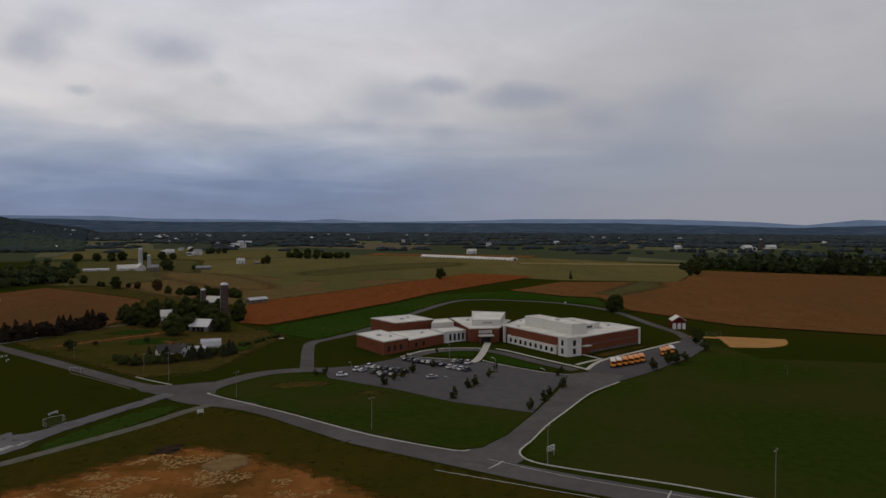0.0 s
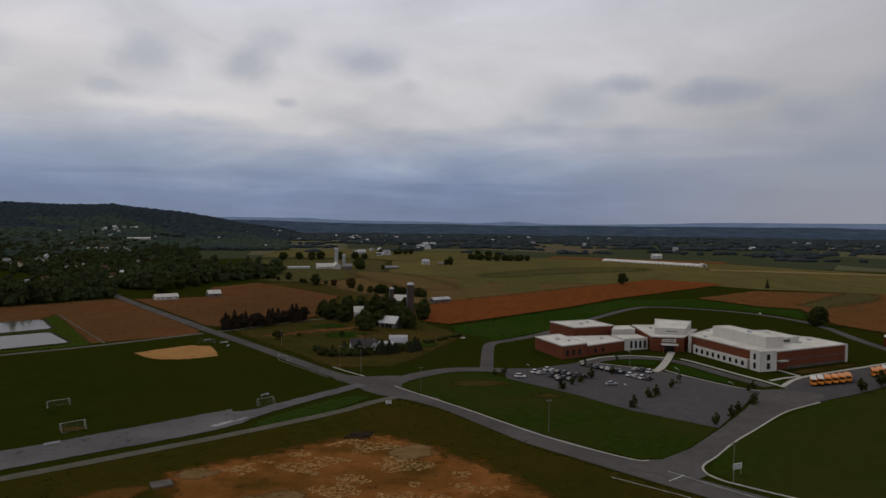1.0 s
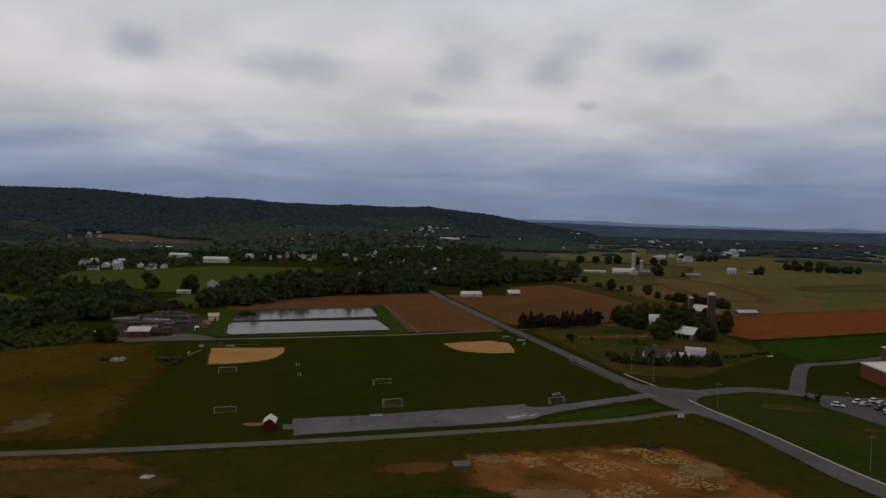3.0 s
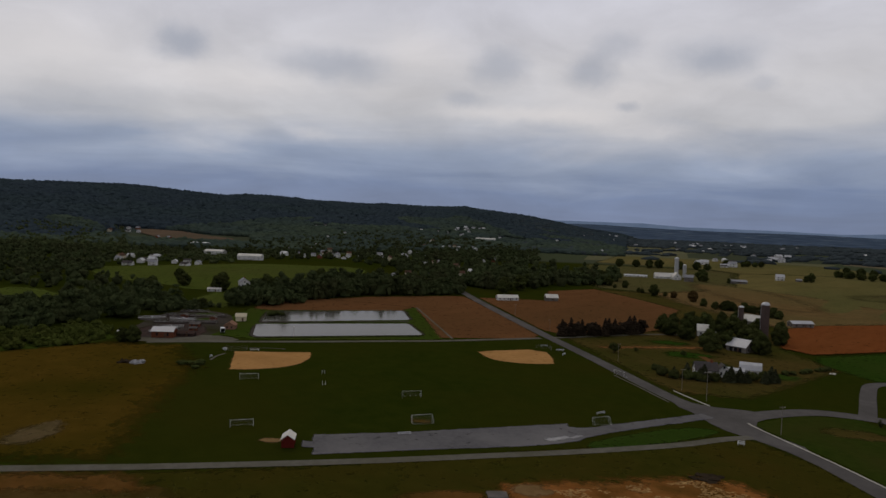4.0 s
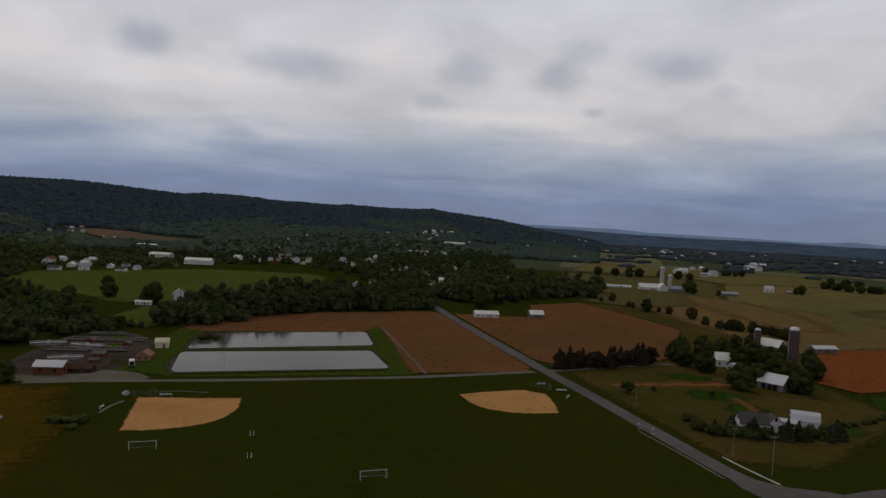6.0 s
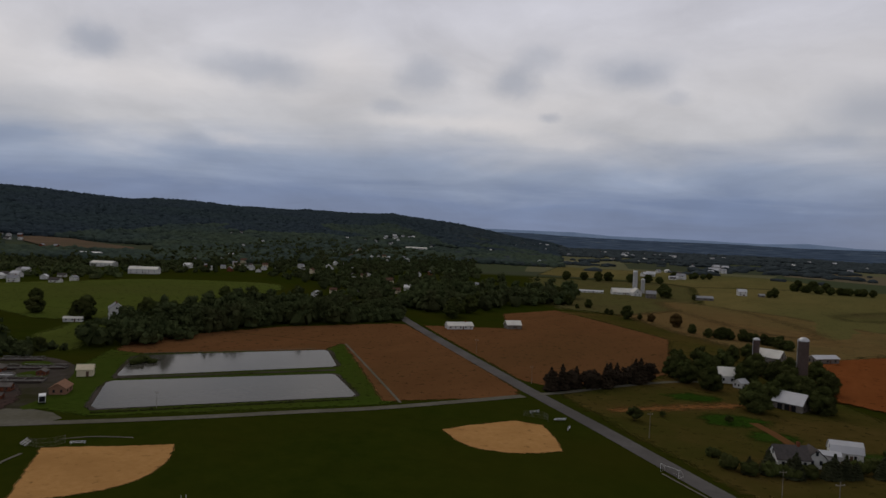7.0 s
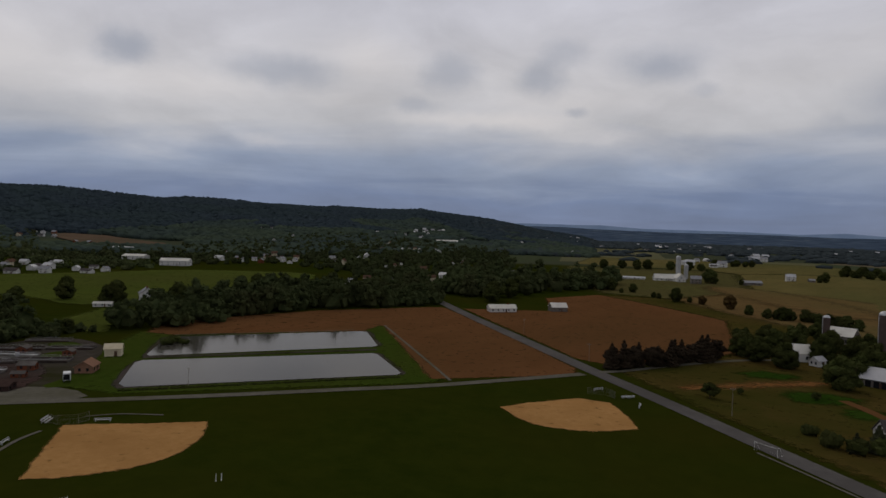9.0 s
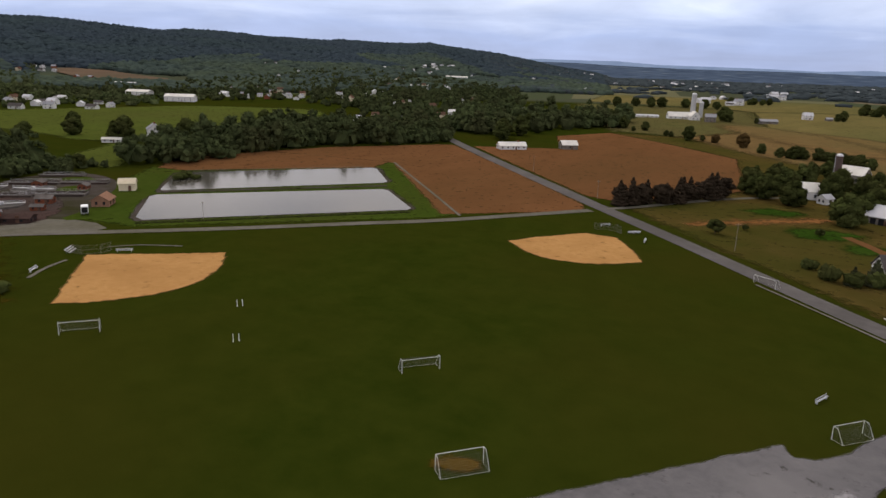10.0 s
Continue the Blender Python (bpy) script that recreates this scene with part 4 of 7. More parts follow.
for pts in ([(35, 356), (46, 361), (56, 358.5), (52, 346), (42, 349)], [(63, 354), (69, 345), (76, 330), (84, 313), (76, 316), (64, 329), (58, 341)], [(97, 325), (106, 331), (102, 318), (98, 318)]):
    field("island_lawn", rounded(pts, 1), "grass", "small mown grass island in the drive", "lawn", .23, 10)
ribbon("walkway", [(50, 333), (54, 340), (60, 360), (67, 388)], 3.8, "concrete", "broad concrete walk to the school entrance", "pavement", .26)
ribbon("pavement", [(17, 350), (28, 364), (42, 371.5), (56, 371), (62, 369)], 2.0, "concrete", "concrete pavement in front of the school", "pavement", .24)
ribbon("pavement", [(68, 368), (74, 360), (86, 338), (96, 321), (101, 311)], 2.0, "concrete", "concrete pavement in front of the school", "pavement", .24)
ribbon("pavement", [(101, 313), (114, 332), (142, 355), (175, 381)], 2.2, "concrete", "concrete pavement along the bus yard", "pavement", .24)
ribbon("pavement", [(109, 348), (115, 336)], 2.0, "concrete", "concrete pavement to the side door", "pavement", .25)
ribbon("pavement", [(115, 335.5), (107, 330), (98.5, 323)], 2.0, "concrete", "concrete pavement to the side door", "pavement", .255)
field("mulch_bed", rounded([(113, 347), (148, 371.5), (154, 370), (119, 340)], 1), "dull_mud", "dark mulched bed along the brick wall", "bed", .21, 10, .5)
for x, y, w in ((8, 292, 2.4), (16, 308, 2.4), (34, 266, 2.2), (43, 284, 2.6), (46, 289, 2.2), (57, 311, 2.6), (68, 260, 2.6), (71.5, 267, 2.0), (80.5, 281, 2.8)):
    field("planting_bed", rounded([(x - w, y - w * .4), (x + w * .2, y - w), (x + w, y + w * .4), (x - w * .2, y + w)], 1), "verge", "dark planted island in the car park", "bed", .22, 10)
kerb([(-98, 310.5), (-90, 304), (-79, 296)])
kerb([(-60.5, 281), (-58, 277.5), (-28.6, 251.8), (1.6, 222.5), (26, 205.2), (32, 204.4)])
kerb([(106.8, 286.7), (96, 276.5), (86.6, 266), (71.2, 242.7), (61.4, 228), (52.4, 212), (46.4, 201.7), (47.6, 193.8), (55.8, 187), (81.3, 172), (94.6, 162.8), (150, 125.5), (252, 58)])
kerb([(20, 351.5), (41.6, 341.8), (52, 337.6)])
kerb([(56, 338), (64.6, 325.6), (79, 308.8), (89.4, 302.4)])
for a, b in (((20, 188.5), (70, 158)), ((70, 158), (150, 108))):
    ribbon("edge_line", [a, b], .25, "paint", "worn white edge line on the asphalt", "road marking", .2)
ribbon("centre_line", [(36, 196), (56, 179.5), (90, 158), (150, 119)], .22, "paint", "worn pale centre line on the asphalt", "road marking", .2)
ribbon("stop_line", [(35, 188), (40, 193.5)], .4, "paint", "short white stop line on the asphalt", "road marking", .21)
ribbon("stop_line", [(73, 160.5), (78, 168)], .4, "paint", "short white stop line on the asphalt", "road marking", .21)
ribbon("edge_line", [(-128, 318), (-110, 303.5), (-93, 289)], .9, "lane", "worn pale gravel edge of the road", "road marking", .15)

# ---- ball fields ----
def infield(hx, hy, ax, ay, bx, by, bulge):
    """Clay infield: home corner, two foul-line ends and an arc between them."""
    out = [(hx, hy), (ax, ay)]
    mx, my = (ax + bx) / 2, (ay + by) / 2
    ox, oy = mx - hx, my - hy
    k = bulge / math.hypot(ox, oy)
    for i in range(1, 12):
        t = i / 12
        s = 4 * t * (1 - t)
        out.append((ax + (bx - ax) * t + ox * k * s, ay + (by - ay) * t + oy * k * s))
    return out + [(bx, by)]


field("infield", ragged(infield(-281, 222, -250, 195.5, -254, 246.5, 14), .5, 3, 1), "infield", "tan clay softball infield in the grass", "ball field", .12, 10, 0.7)
field("infield", ragged(rounded(infield(-180.5, 348.5, -201, 313.5, -158, 319, 14), 1), .5, 3, 2), "infield", "tan clay softball infield beside the road", "ball field", .12, 10, 0.7)
field("infield", ragged(infield(205, 398, 195, 362, 240, 384, 13), .5, 3, 3), "infield", "tan clay softball infield behind the school", "ball field", .12, 10, 0.7)
field("infield_path", rounded([(186, 402), (205, 396), (203, 388), (190, 396)], 1), "infield", "narrow clay track to the ball field", "path", .11, 10)

ribbon("worn_path", [(-284, 230), (-279, 237), (-269, 243.5)], .9, "lane", "pale worn path behind the infield", "path", .13)
ribbon("worn_path", [(-272, 202), (-277, 209), (-280, 216)], 1.1, "lane", "pale worn path beside the infield", "path", .13)

# ---- ponds ----
def pond(poly, label):
    field("pond_bank", ragged([(x + (x - sum(p[0] for p in poly) / len(poly)) * .035, y + (y - sum(p[1] for p in poly) / len(poly)) * .05) for x, y in poly], .8, 5), "yard", "worn earth bank round the pond", "bank", .10, 10, 0.8)
    bm = B()
    f = bm.faces.new([bm.verts.new((x, y, ground(-300, 300) + .2)) for x, y in poly])
    bm.normal_update()
    if f.normal.z < 0:
        f.normal_flip()
    return solo("water", bm, M["water"], label, "pond", "structure")


pond([(-306.5, 256.5), (-312, 258), (-340, 283), (-341, 287), (-283.5, 356), (-280, 355), (-251, 331), (-250, 327.5)], "still grey water of the long settling pond")
pond([(-347, 294), (-350, 295), (-380, 326), (-380, 330), (-326, 402), (-322, 401), (-294, 373), (-293.5, 369)], "still grey water of the second settling pond")
ribbon("fence_strip", [(-230.5, 332.5), (-330.5, 427)], 1.2, "lane", "pale worn path beside the tilled field", "path", .16)
ribbon("pond_dike", [(-345.5, 290), (-287.5, 364)], 3.4, "yard", "narrow dark stony dike between the ponds", "dike", .22)
ribbon("fence_strip", [(-384, 334), (-340, 392), (-333, 404)], 1.0, "lane", "pale worn path behind the ponds", "path", .16)

# ---- plants ----
ICO = {}


def ico(level):
    if level not in ICO:
        bm = B()
        bmesh.ops.create_icosphere(bm, subdivisions=level, radius=1.0)
        ICO[level] = (np.array([v.co[:] for v in bm.verts]), [tuple(v.index for v in f.verts) for f in bm.faces])
        bm.free()
    return ICO[level]


class Cloud:
    """Collects lumps and loose leaves into one mesh."""

    def __init__(self, seed):
        self.rng = np.random.default_rng(seed)
        self.v, self.f, self.n = [], [], 0

    def lump(self, c, r, level=1, rough=.28, turn=0.0):
        v, f = ico(level)
        k = 1 + rough * self.rng.uniform(-1, 1, (len(v), 1))
        v = v * k * np.array(r)
        s, o = math.sin(turn), math.cos(turn)
        v = v @ np.array([[o, s, 0], [-s, o, 0], [0, 0, 1]])
        self.v.append(v + np.array(c))
        self.f += [tuple(i + self.n for i in q) for q in f]
        self.n += len(v)

    def leaves(self, c, r, count, size):
        d = self.rng.normal(size=(count, 3))
        d /= np.linalg.norm(d, axis=1)[:, None]
        p = np.array(c) + d * np.array(r) * self.rng.uniform(.85, 1.18, (count, 1))
        a = self.rng.normal(size=(count, 3))
        a /= np.linalg.norm(a, axis=1)[:, None]
        b = np.cross(a, d)
        s = size * self.rng.uniform(.6, 1.3, (count, 1))
        q = np.stack([p - a * s, p + b * s * .6, p + a * s, p - b * s * .6], 1).reshape(-1, 3)
        self.v.append(q)
        self.f += [tuple(self.n + 4 * i + j for j in range(4)) for i in range(count)]
        self.n += 4 * count

    def mesh(self, name, material, smooth=False):
        me = bpy.data.meshes.new(name)
        me.from_pydata(np.concatenate(self.v).tolist(), [], self.f)
        me.materials.append(material)
        if smooth:
            me.shade_smooth()
        return me


def trunk_mesh(h, r, limbs, reach, seed):
    rng = random.Random(seed)
    bm = B()
    tube(bm, (0, 0, -.3), (0, 0, h * .45), r, r * .7, 7)
    tube(bm, (0, 0, h * .45), (rng.uniform(-.3, .3), rng.uniform(-.3, .3), h * .85), r * .7, r * .15, 6)
    for i in range(limbs):
        a = math.tau * i / limbs + rng.uniform(-.3, .3)
        z = h * rng.uniform(.28, .5)
        tube(bm, (0, 0, z), (math.cos(a) * reach * .7, math.sin(a) * reach * .7, z + h * .25), r * .38, r * .08, 5)
    return bm


def broad_tree(name, h, w, seed, leaf="leaf", label="", clumps=46, base=-.04):
    t = root(name, label, "tree")
    part("trunk", trunk_mesh(h, .035 * h, 5, w * .5, seed), M["bark"], t)
    c = Cloud(seed)
    for i in range(clumps):
        d = c.rng.normal(size=3)
        d /= np.linalg.norm(d)
        k = c.rng.uniform(.35, 1.0) ** .6
        z = h * (base + (1 - base) * .5) + d[2] * k * h * (1 - base) * .42
        wide = 1 - .35 * max(0, d[2])
        p = (d[0] * k * w * .40 * wide, d[1] * k * w * .40 * wide, z)
        r = w * c.rng.uniform(.09, .17)
        c.lump(p, (r, r, r * .8), 2, .22)
        c.leaves(p, (r * 1.15, r * 1.15, r * 1.0), 90, .042 * w)
    part("crown", c.mesh("crown", M[leaf]), M[leaf], t)
    return t


def conifer(name, h, w, seed, label="", leaf="needle"):
    t = root(name, label, "tree")
    bm = B()
    tube(bm, (0, 0, -.3), (0, 0, h * .9), .022 * h, .005 * h, 6)
    part("trunk", bm, M["bark"], t)
    c = Cloud(seed)
    tiers = 8
    for k in range(tiers):
        f = k / (tiers - 1)
        z, r = h * (.12 + .82 * f), w * .5 * (1 - f) ** .8 + .04 * w
        n = max(3, int(9 * (1 - f)) + 2)
        for i in range(n):
            a = math.tau * (i + c.rng.uniform(0, 1)) / n
            p = (math.cos(a) * r * .6, math.sin(a) * r * .6, z - r * .12)
            q = r * .5 + .05 * w
            c.lump(p, (q, q, h * .075), 1, .4)
            c.leaves(p, (q * 1.2, q * 1.2, h * .09), 30, .055 * w)
    part("crown", c.mesh("crown", M[leaf]), M[leaf], t)
    return t


def bush(name, h, w, seed, label, leaf="leaf"):
    c = Cloud(seed)
    for i in range(14):
        a, k = c.rng.uniform(0, math.tau), c.rng.uniform(0, .36)
        r = w * c.rng.uniform(.16, .25)
        p = (math.cos(a) * k * w, math.sin(a) * k * w, h * c.rng.uniform(.25, .62))
        c.lump(p, (r, r, h * .32), 1, .35)
        c.leaves(p, (r * 1.1, r * 1.1, h * .35), 50, .03 * w)
    return solo(name, c.mesh(name, M[leaf]), M[leaf], label, "bush")


def planted(make, places, group="", label=""):
    """Stands one built plant at the first place and copies of it at the rest; a place: x, y, size."""
    rng = random.Random(len(places) * 7 + int(abs(places[0][0])))
    for i, (x, y, s) in enumerate(places):
        m = spot(x, y, rng.uniform(0, 360), 1.0) @ Matrix.Diagonal((s * rng.uniform(.9, 1.1), s * rng.uniform(.9, 1.1), s, 1))
        if i == 0:
            first = make()
            tagged(first, label, "", group)
            ob = first
            first.matrix_basis = Matrix.Identity(4)
        else:
            ob = copy_thing(first, Matrix.Identity(4))
        ob.matrix_basis = m
    return first


def along(pts, n, jitter, seed, lo, hi):
    """Uneven places along a line, with sizes between lo and hi."""
    rng = random.Random(seed)
    L = [0]
    for a, b in zip(pts, pts[1:]):
        L.append(L[-1] + math.dist(a, b))
    out = []
    for i in range(n):
        s = (i + .5 + rng.uniform(-.35, .35)) / n * L[-1]
        k = max(j for j in range(len(pts) - 1) if L[j] <= s)
        t = (s - L[k]) / (L[k + 1] - L[k])
        out.append((pts[k][0] + (pts[k + 1][0] - pts[k][0]) * t + rng.uniform(-jitter, jitter),
                    pts[k][1] + (pts[k + 1][1] - pts[k][1]) * t + rng.uniform(-jitter, jitter), rng.uniform(lo, hi)))
    return out


planted(lambda: bush("weed_thicket", 2.6, 8, 29, ""), [(-267, 192, 1.0), (-272, 188, .8), (-262, 187, .6)], "", "dark thicket of weeds at the pitch edge")
# trees round the farm and in the fields
planted(lambda: broad_tree("oak_tree", 12, 12, 11), [(-335, 202, .72), (-340, 199, .6), (-156.7, 470, 1.0), (-149, 461, .95), (-143, 481, 1.1), (-136, 453, .95), (-113, 423, 1.1), (-109, 444, .9), (-89, 440, 1.0), (-123, 478, 1.1), (-112, 492, 1.05), (-104, 474, 1.05), (-122, 512, 1.0), (-138, 500, 1.1), (-88, 484, 1.0), (-94, 522, .9), (-152, 516, .9), (-106, 512, 1.0), (-160, 500, .8), (-96, 460, 1.0), (-139, 547, .8), (-132, 563, .8)],
        "trees round the farmstead", "dense dark green broadleaf tree by the farm buildings")
planted(lambda: broad_tree("field_tree", 10, 9, 12), [(-294, 753, .9), (-265, 716, .55), (-260, 713, .5), (-241, 693, 1.25), (-180, 647, .8), (-169, 531, .55), (-300, 738, .5), (-232, 700, .5)] + along([(-170, 632), (-146, 640), (-126, 637), (-112, 618)], 15, 3, 33, .7, 1.0),
        "trees along the field edge", "rounded dark green tree on the grassy field edge")
planted(lambda: broad_tree("rust_tree", 9, 8, 13, "leaf_rust"), [(-220, 689, .85), (-197, 673, 1.3)], "trees along the field edge", "rust-brown leaved tree on the field edge")
planted(lambda: broad_tree("lone_tree", 15, 14, 14, clumps=60), [(184, 515, 1.0)], "", "large dark round tree beside the service road")
planted(lambda: broad_tree("lone_tree", 15, 12, 15), [(80.7, 826, 1.0)], "", "single round tree standing in the fields")
planted(lambda: broad_tree("field_tree", 15, 9, 16), [(405, 866, 1.35), (418, 872, 1.4)], "trees beside the brown field", "dark tree at the corner of the brown field")
planted(lambda: broad_tree("hedge_tree", 9.0, 7.5, 28, "purple_leaf", clumps=34, base=.04), along([(-194, 394), (-186, 405), (-178, 417), (-163, 452)], 20, 1.8, 13, .65, 1.1), "row of trees beside the lane", "dark brown-green tree in a dense row")
planted(lambda: conifer("pine_tree", 11.5, 6.0, 17, leaf="purple_leaf"), along([(-194, 393), (-186, 404), (-178, 416), (-163, 452)], 10, 2.0, 3, .7, 1.05), "row of pines beside the lane", "dark brownish evergreen in a dense row")
planted(lambda: conifer("spruce_tree", 7, 4.5, 18), along([(-106, 336), (-94, 341), (-78, 352), (-66, 366)], 11, 2.0, 4, .7, 1.15), "evergreens round the cottage", "dark evergreen tree screening the white cottage")
planted(lambda: bush("hedge_bush", 3.0, 5.5, 19, ""), along([(-69, 385), (-62, 398), (-51, 421)], 8, .5, 5, .6, .9), "low hedge in the pasture", "low dark green hedge bush")
planted(lambda: bush("garden_bush", 4, 6, 20, ""), [(-112, 337, 1.3), (-106, 336, 1.2), (-100, 339, 1.3), (-118, 346, .9), (-90, 345, 1.2), (-84, 352, 1.2), (-77, 360, 1.2), (-72, 366, 1.3), (-95, 340, 1.1)], "bushes round the cottage", "dense dark green garden bush")
planted(lambda: broad_tree("apple_tree", 5.5, 6, 21, clumps=24, base=.15), [(-150.5, 372, 1.0), (-143, 386, .45), (-120, 395, .6)], "", "small round dark tree in the pasture")
planted(lambda: broad_tree("car_park_tree", 5.0, 3.6, 22, clumps=22, base=-.05), [(7.8, 290, 1.0), (15.8, 304, .85), (20.7, 313, 1.0), (18.9, 343, .7), (30.8, 324, .8), (35.8, 360, .6), (33.9, 265, 1.0), (41.6, 282, .85), (45.1, 286, .95), (53.3, 301, .8), (58.8, 316, .7), (67.6, 259, .85), (71.6, 267, .8), (59.5, 247, .9), (79.4, 278, .9), (82, 284, .7), (87, 305, .8), (84, 301, .7), (-18, 315, .8), (-22, 312, .6), (12, 299, .9)],
        "young trees of the car park", "young dark green tree planted in the car park")
planted(lambda: broad_tree("yard_tree", 8, 6, 23, clumps=24), [(130.5, 309, .8), (143, 321, 1.0), (148, 324, .9), (154, 327, .7), (181, 372, 1.0), (186, 380, 1.1), (176, 352, .9), (190, 396, .9)], "trees along the bus yard", "dark green tree on the edge of the bus yard")
planted(lambda: broad_tree("field_tree", 13, 13, 24), along([(-352, 559), (-356, 604), (-365, 668), (-392, 683), (-350, 836), (-312, 745)], 14, 12, 6, .8, 1.3), "trees behind the white house", "tall dark green tree behind the white house")
planted(lambda: broad_tree("field_tree", 12, 13, 25), [(-559, 381, 1.0), (-516, 389, 1.3), (-509, 381, 1.1), (-491, 417, 1.2), (-484, 424, 1.0), (-500, 446, .8), (-470, 462, .9), (-424, 305, .6), (-560, 350, .9), (-561, 551, .9), (-547, 571, .9), (-621, 417, .9), (-520, 600, 1.0)], "trees round the white farmhouse", "large dark green tree beside the white farmhouse")
planted(lambda: broad_tree("farm_tree", 14, 13, 26), [(-268, 948, 1.2), (-262, 940, 1.0), (-234, 952, .5), (-163, 1110, 1.0), (-168, 1104, .7)], "trees by the far barns", "dark green tree beside the white barns")
planted(lambda: broad_tree("far_tree", 14, 14, 27), along([(-480, 1150), (-400, 1180), (-330, 1220)], 9, 20, 8, .9, 1.2) + along([(-154, 1297), (-101, 1276)], 9, 5, 9, .75, 1.0) + along([(-96, 1296), (-50, 1312)], 9, 4, 19, .8, 1.0) + along([(-360, 1395), (-300, 1440)], 9, 16, 23, .8, 1.1) + along([(-160, 1420), (-100, 1400)], 6, 12, 12, .8, 1.1), "trees between the hay fields", "dark green tree between the hay fields")


def woods(name, spots, seed, material, label, lumps, level, leaves):
    """Woodland too dense to count: uneven crowns of ragged lumps and loose leaves in one mesh."""
    c = Cloud(seed)
    for x, y, h, w in spots:
        z = ground(x, y)
        h *= c.rng.choice((.62, .85, 1.0, 1.15, 1.45), p=(.16, .26, .28, .2, .1))
        for k in range(lumps):
            f = c.rng.uniform(.12, 1.0)
            a, q = c.rng.uniform(0, math.tau), math.sqrt(c.rng.uniform(0, 1)) * (1 - .62 * f ** 2.2)
            r = w * (c.rng.uniform(.10, .20) if lumps > 4 else c.rng.uniform(.19, .32)) * (1.15 - .4 * f)
            p = (x + math.cos(a) * q * w * .46, y + math.sin(a) * q * w * .46, z + h * (.22 + .70 * f))
            c.lump(p, (r, r, r * c.rng.uniform(.7, 1.2)), level, .5)
            if leaves:
                c.leaves(p, (r * 1.25, r * 1.25, r * 1.2), leaves, .05 * w)
        if lumps > 2:
            c.lump((x, y, z + h * .30), (w * .32, w * .32, h * .34), level, .35)
    return solo(name, c.mesh(name, M[material]), M[material], label, "woods", "stuff")


def scatter(poly, n, seed, h, w):
    """Places inside an outline."""
    rng = random.Random(seed)
    xs, ys = [p[0] for p in poly], [p[1] for p in poly]
    out = []
    while len(out) < n:
        x, y = rng.uniform(min(xs), max(xs)), rng.uniform(min(ys), max(ys))
        inside = False
        for (ax, ay), (bx, by) in zip(poly, poly[1:] + poly[:1]):
            if (ay > y) != (by > y) and x < (bx - ax) * (y - ay) / (by - ay) + ax:
                inside = not inside
        if inside:
            s = rng.uniform(.75, 1.25)
            out.append((x, y, h * s, w * s * rng.uniform(.85, 1.15)))
    return out


# places of the village houses, along their streets
vr = random.Random(5)
sites = []
WEST_HOMES = [(-1504, 829), (-1508, 873), (-1560, 887), (-1402, 880), (-1498, 893), (-803, 468), (-834, 503), (-765, 520), (-808, 534), (-930, 545), (-845, 526), (-907, 571), (-1030, 879), (-897, 794), (-881, 500), (-827, 565)]
MID_HOMES = [(-848, 796), (-958, 871), (-818, 798), (-1103, 1068), (-966, 968), (-980, 1017), (-827, 846), (-790, 860), (-797, 924), (-738, 874), (-1065, 1331), (-803, 991), (-856, 1077), (-764, 1002), (-1286, 1340), (-1240, 1233), (-1470, 1415), (-1009, 958), (-884, 874), (-866, 915)]
HILL_HOMES = [(-1039, 1381), (-949, 1279), (-933, 1315), (-867, 1253), (-666, 875), (-642, 868), (-1224, 1663), (-1179, 1655), (-1247, 1885), (-1261, 1861), (-1226, 1754), (-1120, 1633), (-1275, 1649), (-1076, 1769), (-930, 1287), (-976, 1278), (-1164, 1738), (-1252, 1805), (-1244, 1920)]
ROAD_HOMES = [(-569, 821), (-490, 719), (-501, 760), (-456, 684), (-528, 851), (-863, 1318), (-619, 970), (-634, 1026), (-521, 627), (-478, 883), (-889, 1540), (-894, 1632), (-1002, 1990)]
PLAIN_HOMES = [(-820, 2764), (-877, 3330), (-740, 3210), (-663, 2936), (-530, 3250), (-459, 2897), (-613, 2181), (-365, 1498), (-352, 1845), (-353, 2031), (-1094, 2523), (-1090, 2654), (-1162, 2537), (-1247, 2788), (-1290, 3170), (-1055, 3239),
               (-940, 3260), (-790, 3250), (-679, 2983), (-730, 3310), (-593, 2407), (-412, 1911), (-340, 1734), (-321, 1774), (-215, 3330), (-125, 3330), (322, 1962), (891, 2820), (868, 2625), (1002, 2816), (558, 2116), (-334, 1383), (-421, 1592), (-394, 1412), (150, 3300)]
for x, y in WEST_HOMES + MID_HOMES + HILL_HOMES + ROAD_HOMES:
    sites.append((x, y, vr.choice((20, 40, 110, 130)) + vr.uniform(-10, 10), vr.uniform(.62, .86)))
    if vr.random() < .55:
        sites.append((x + vr.uniform(-40, 40), y + vr.uniform(18, 46), vr.choice((20, 40, 110, 130)), vr.uniform(.58, .8)))
for x, y in PLAIN_HOMES:
    for k in range(vr.choice((1, 1, 2))):
        sites.append((x + vr.uniform(-60, 60) * (k > 0), y + vr.uniform(-60, 60) * (k > 0), vr.uniform(0, 180), vr.uniform(.8, 1.3)))
for i in range(26):
    a, r = radians(vr.uniform(-36, 24)), vr.uniform(1700, 3400)
    sites.append((CX - math.sin(a) * r, CY + math.cos(a) * r, vr.uniform(0, 180), vr.uniform(.8, 1.3)))
HALLS = [(-963, 708), (-831, 672), (-1192, 840), (-1043, 1639), (-445, 770), (-900, 1700), (-314, 533), (-287, 563), (-507, 375)]


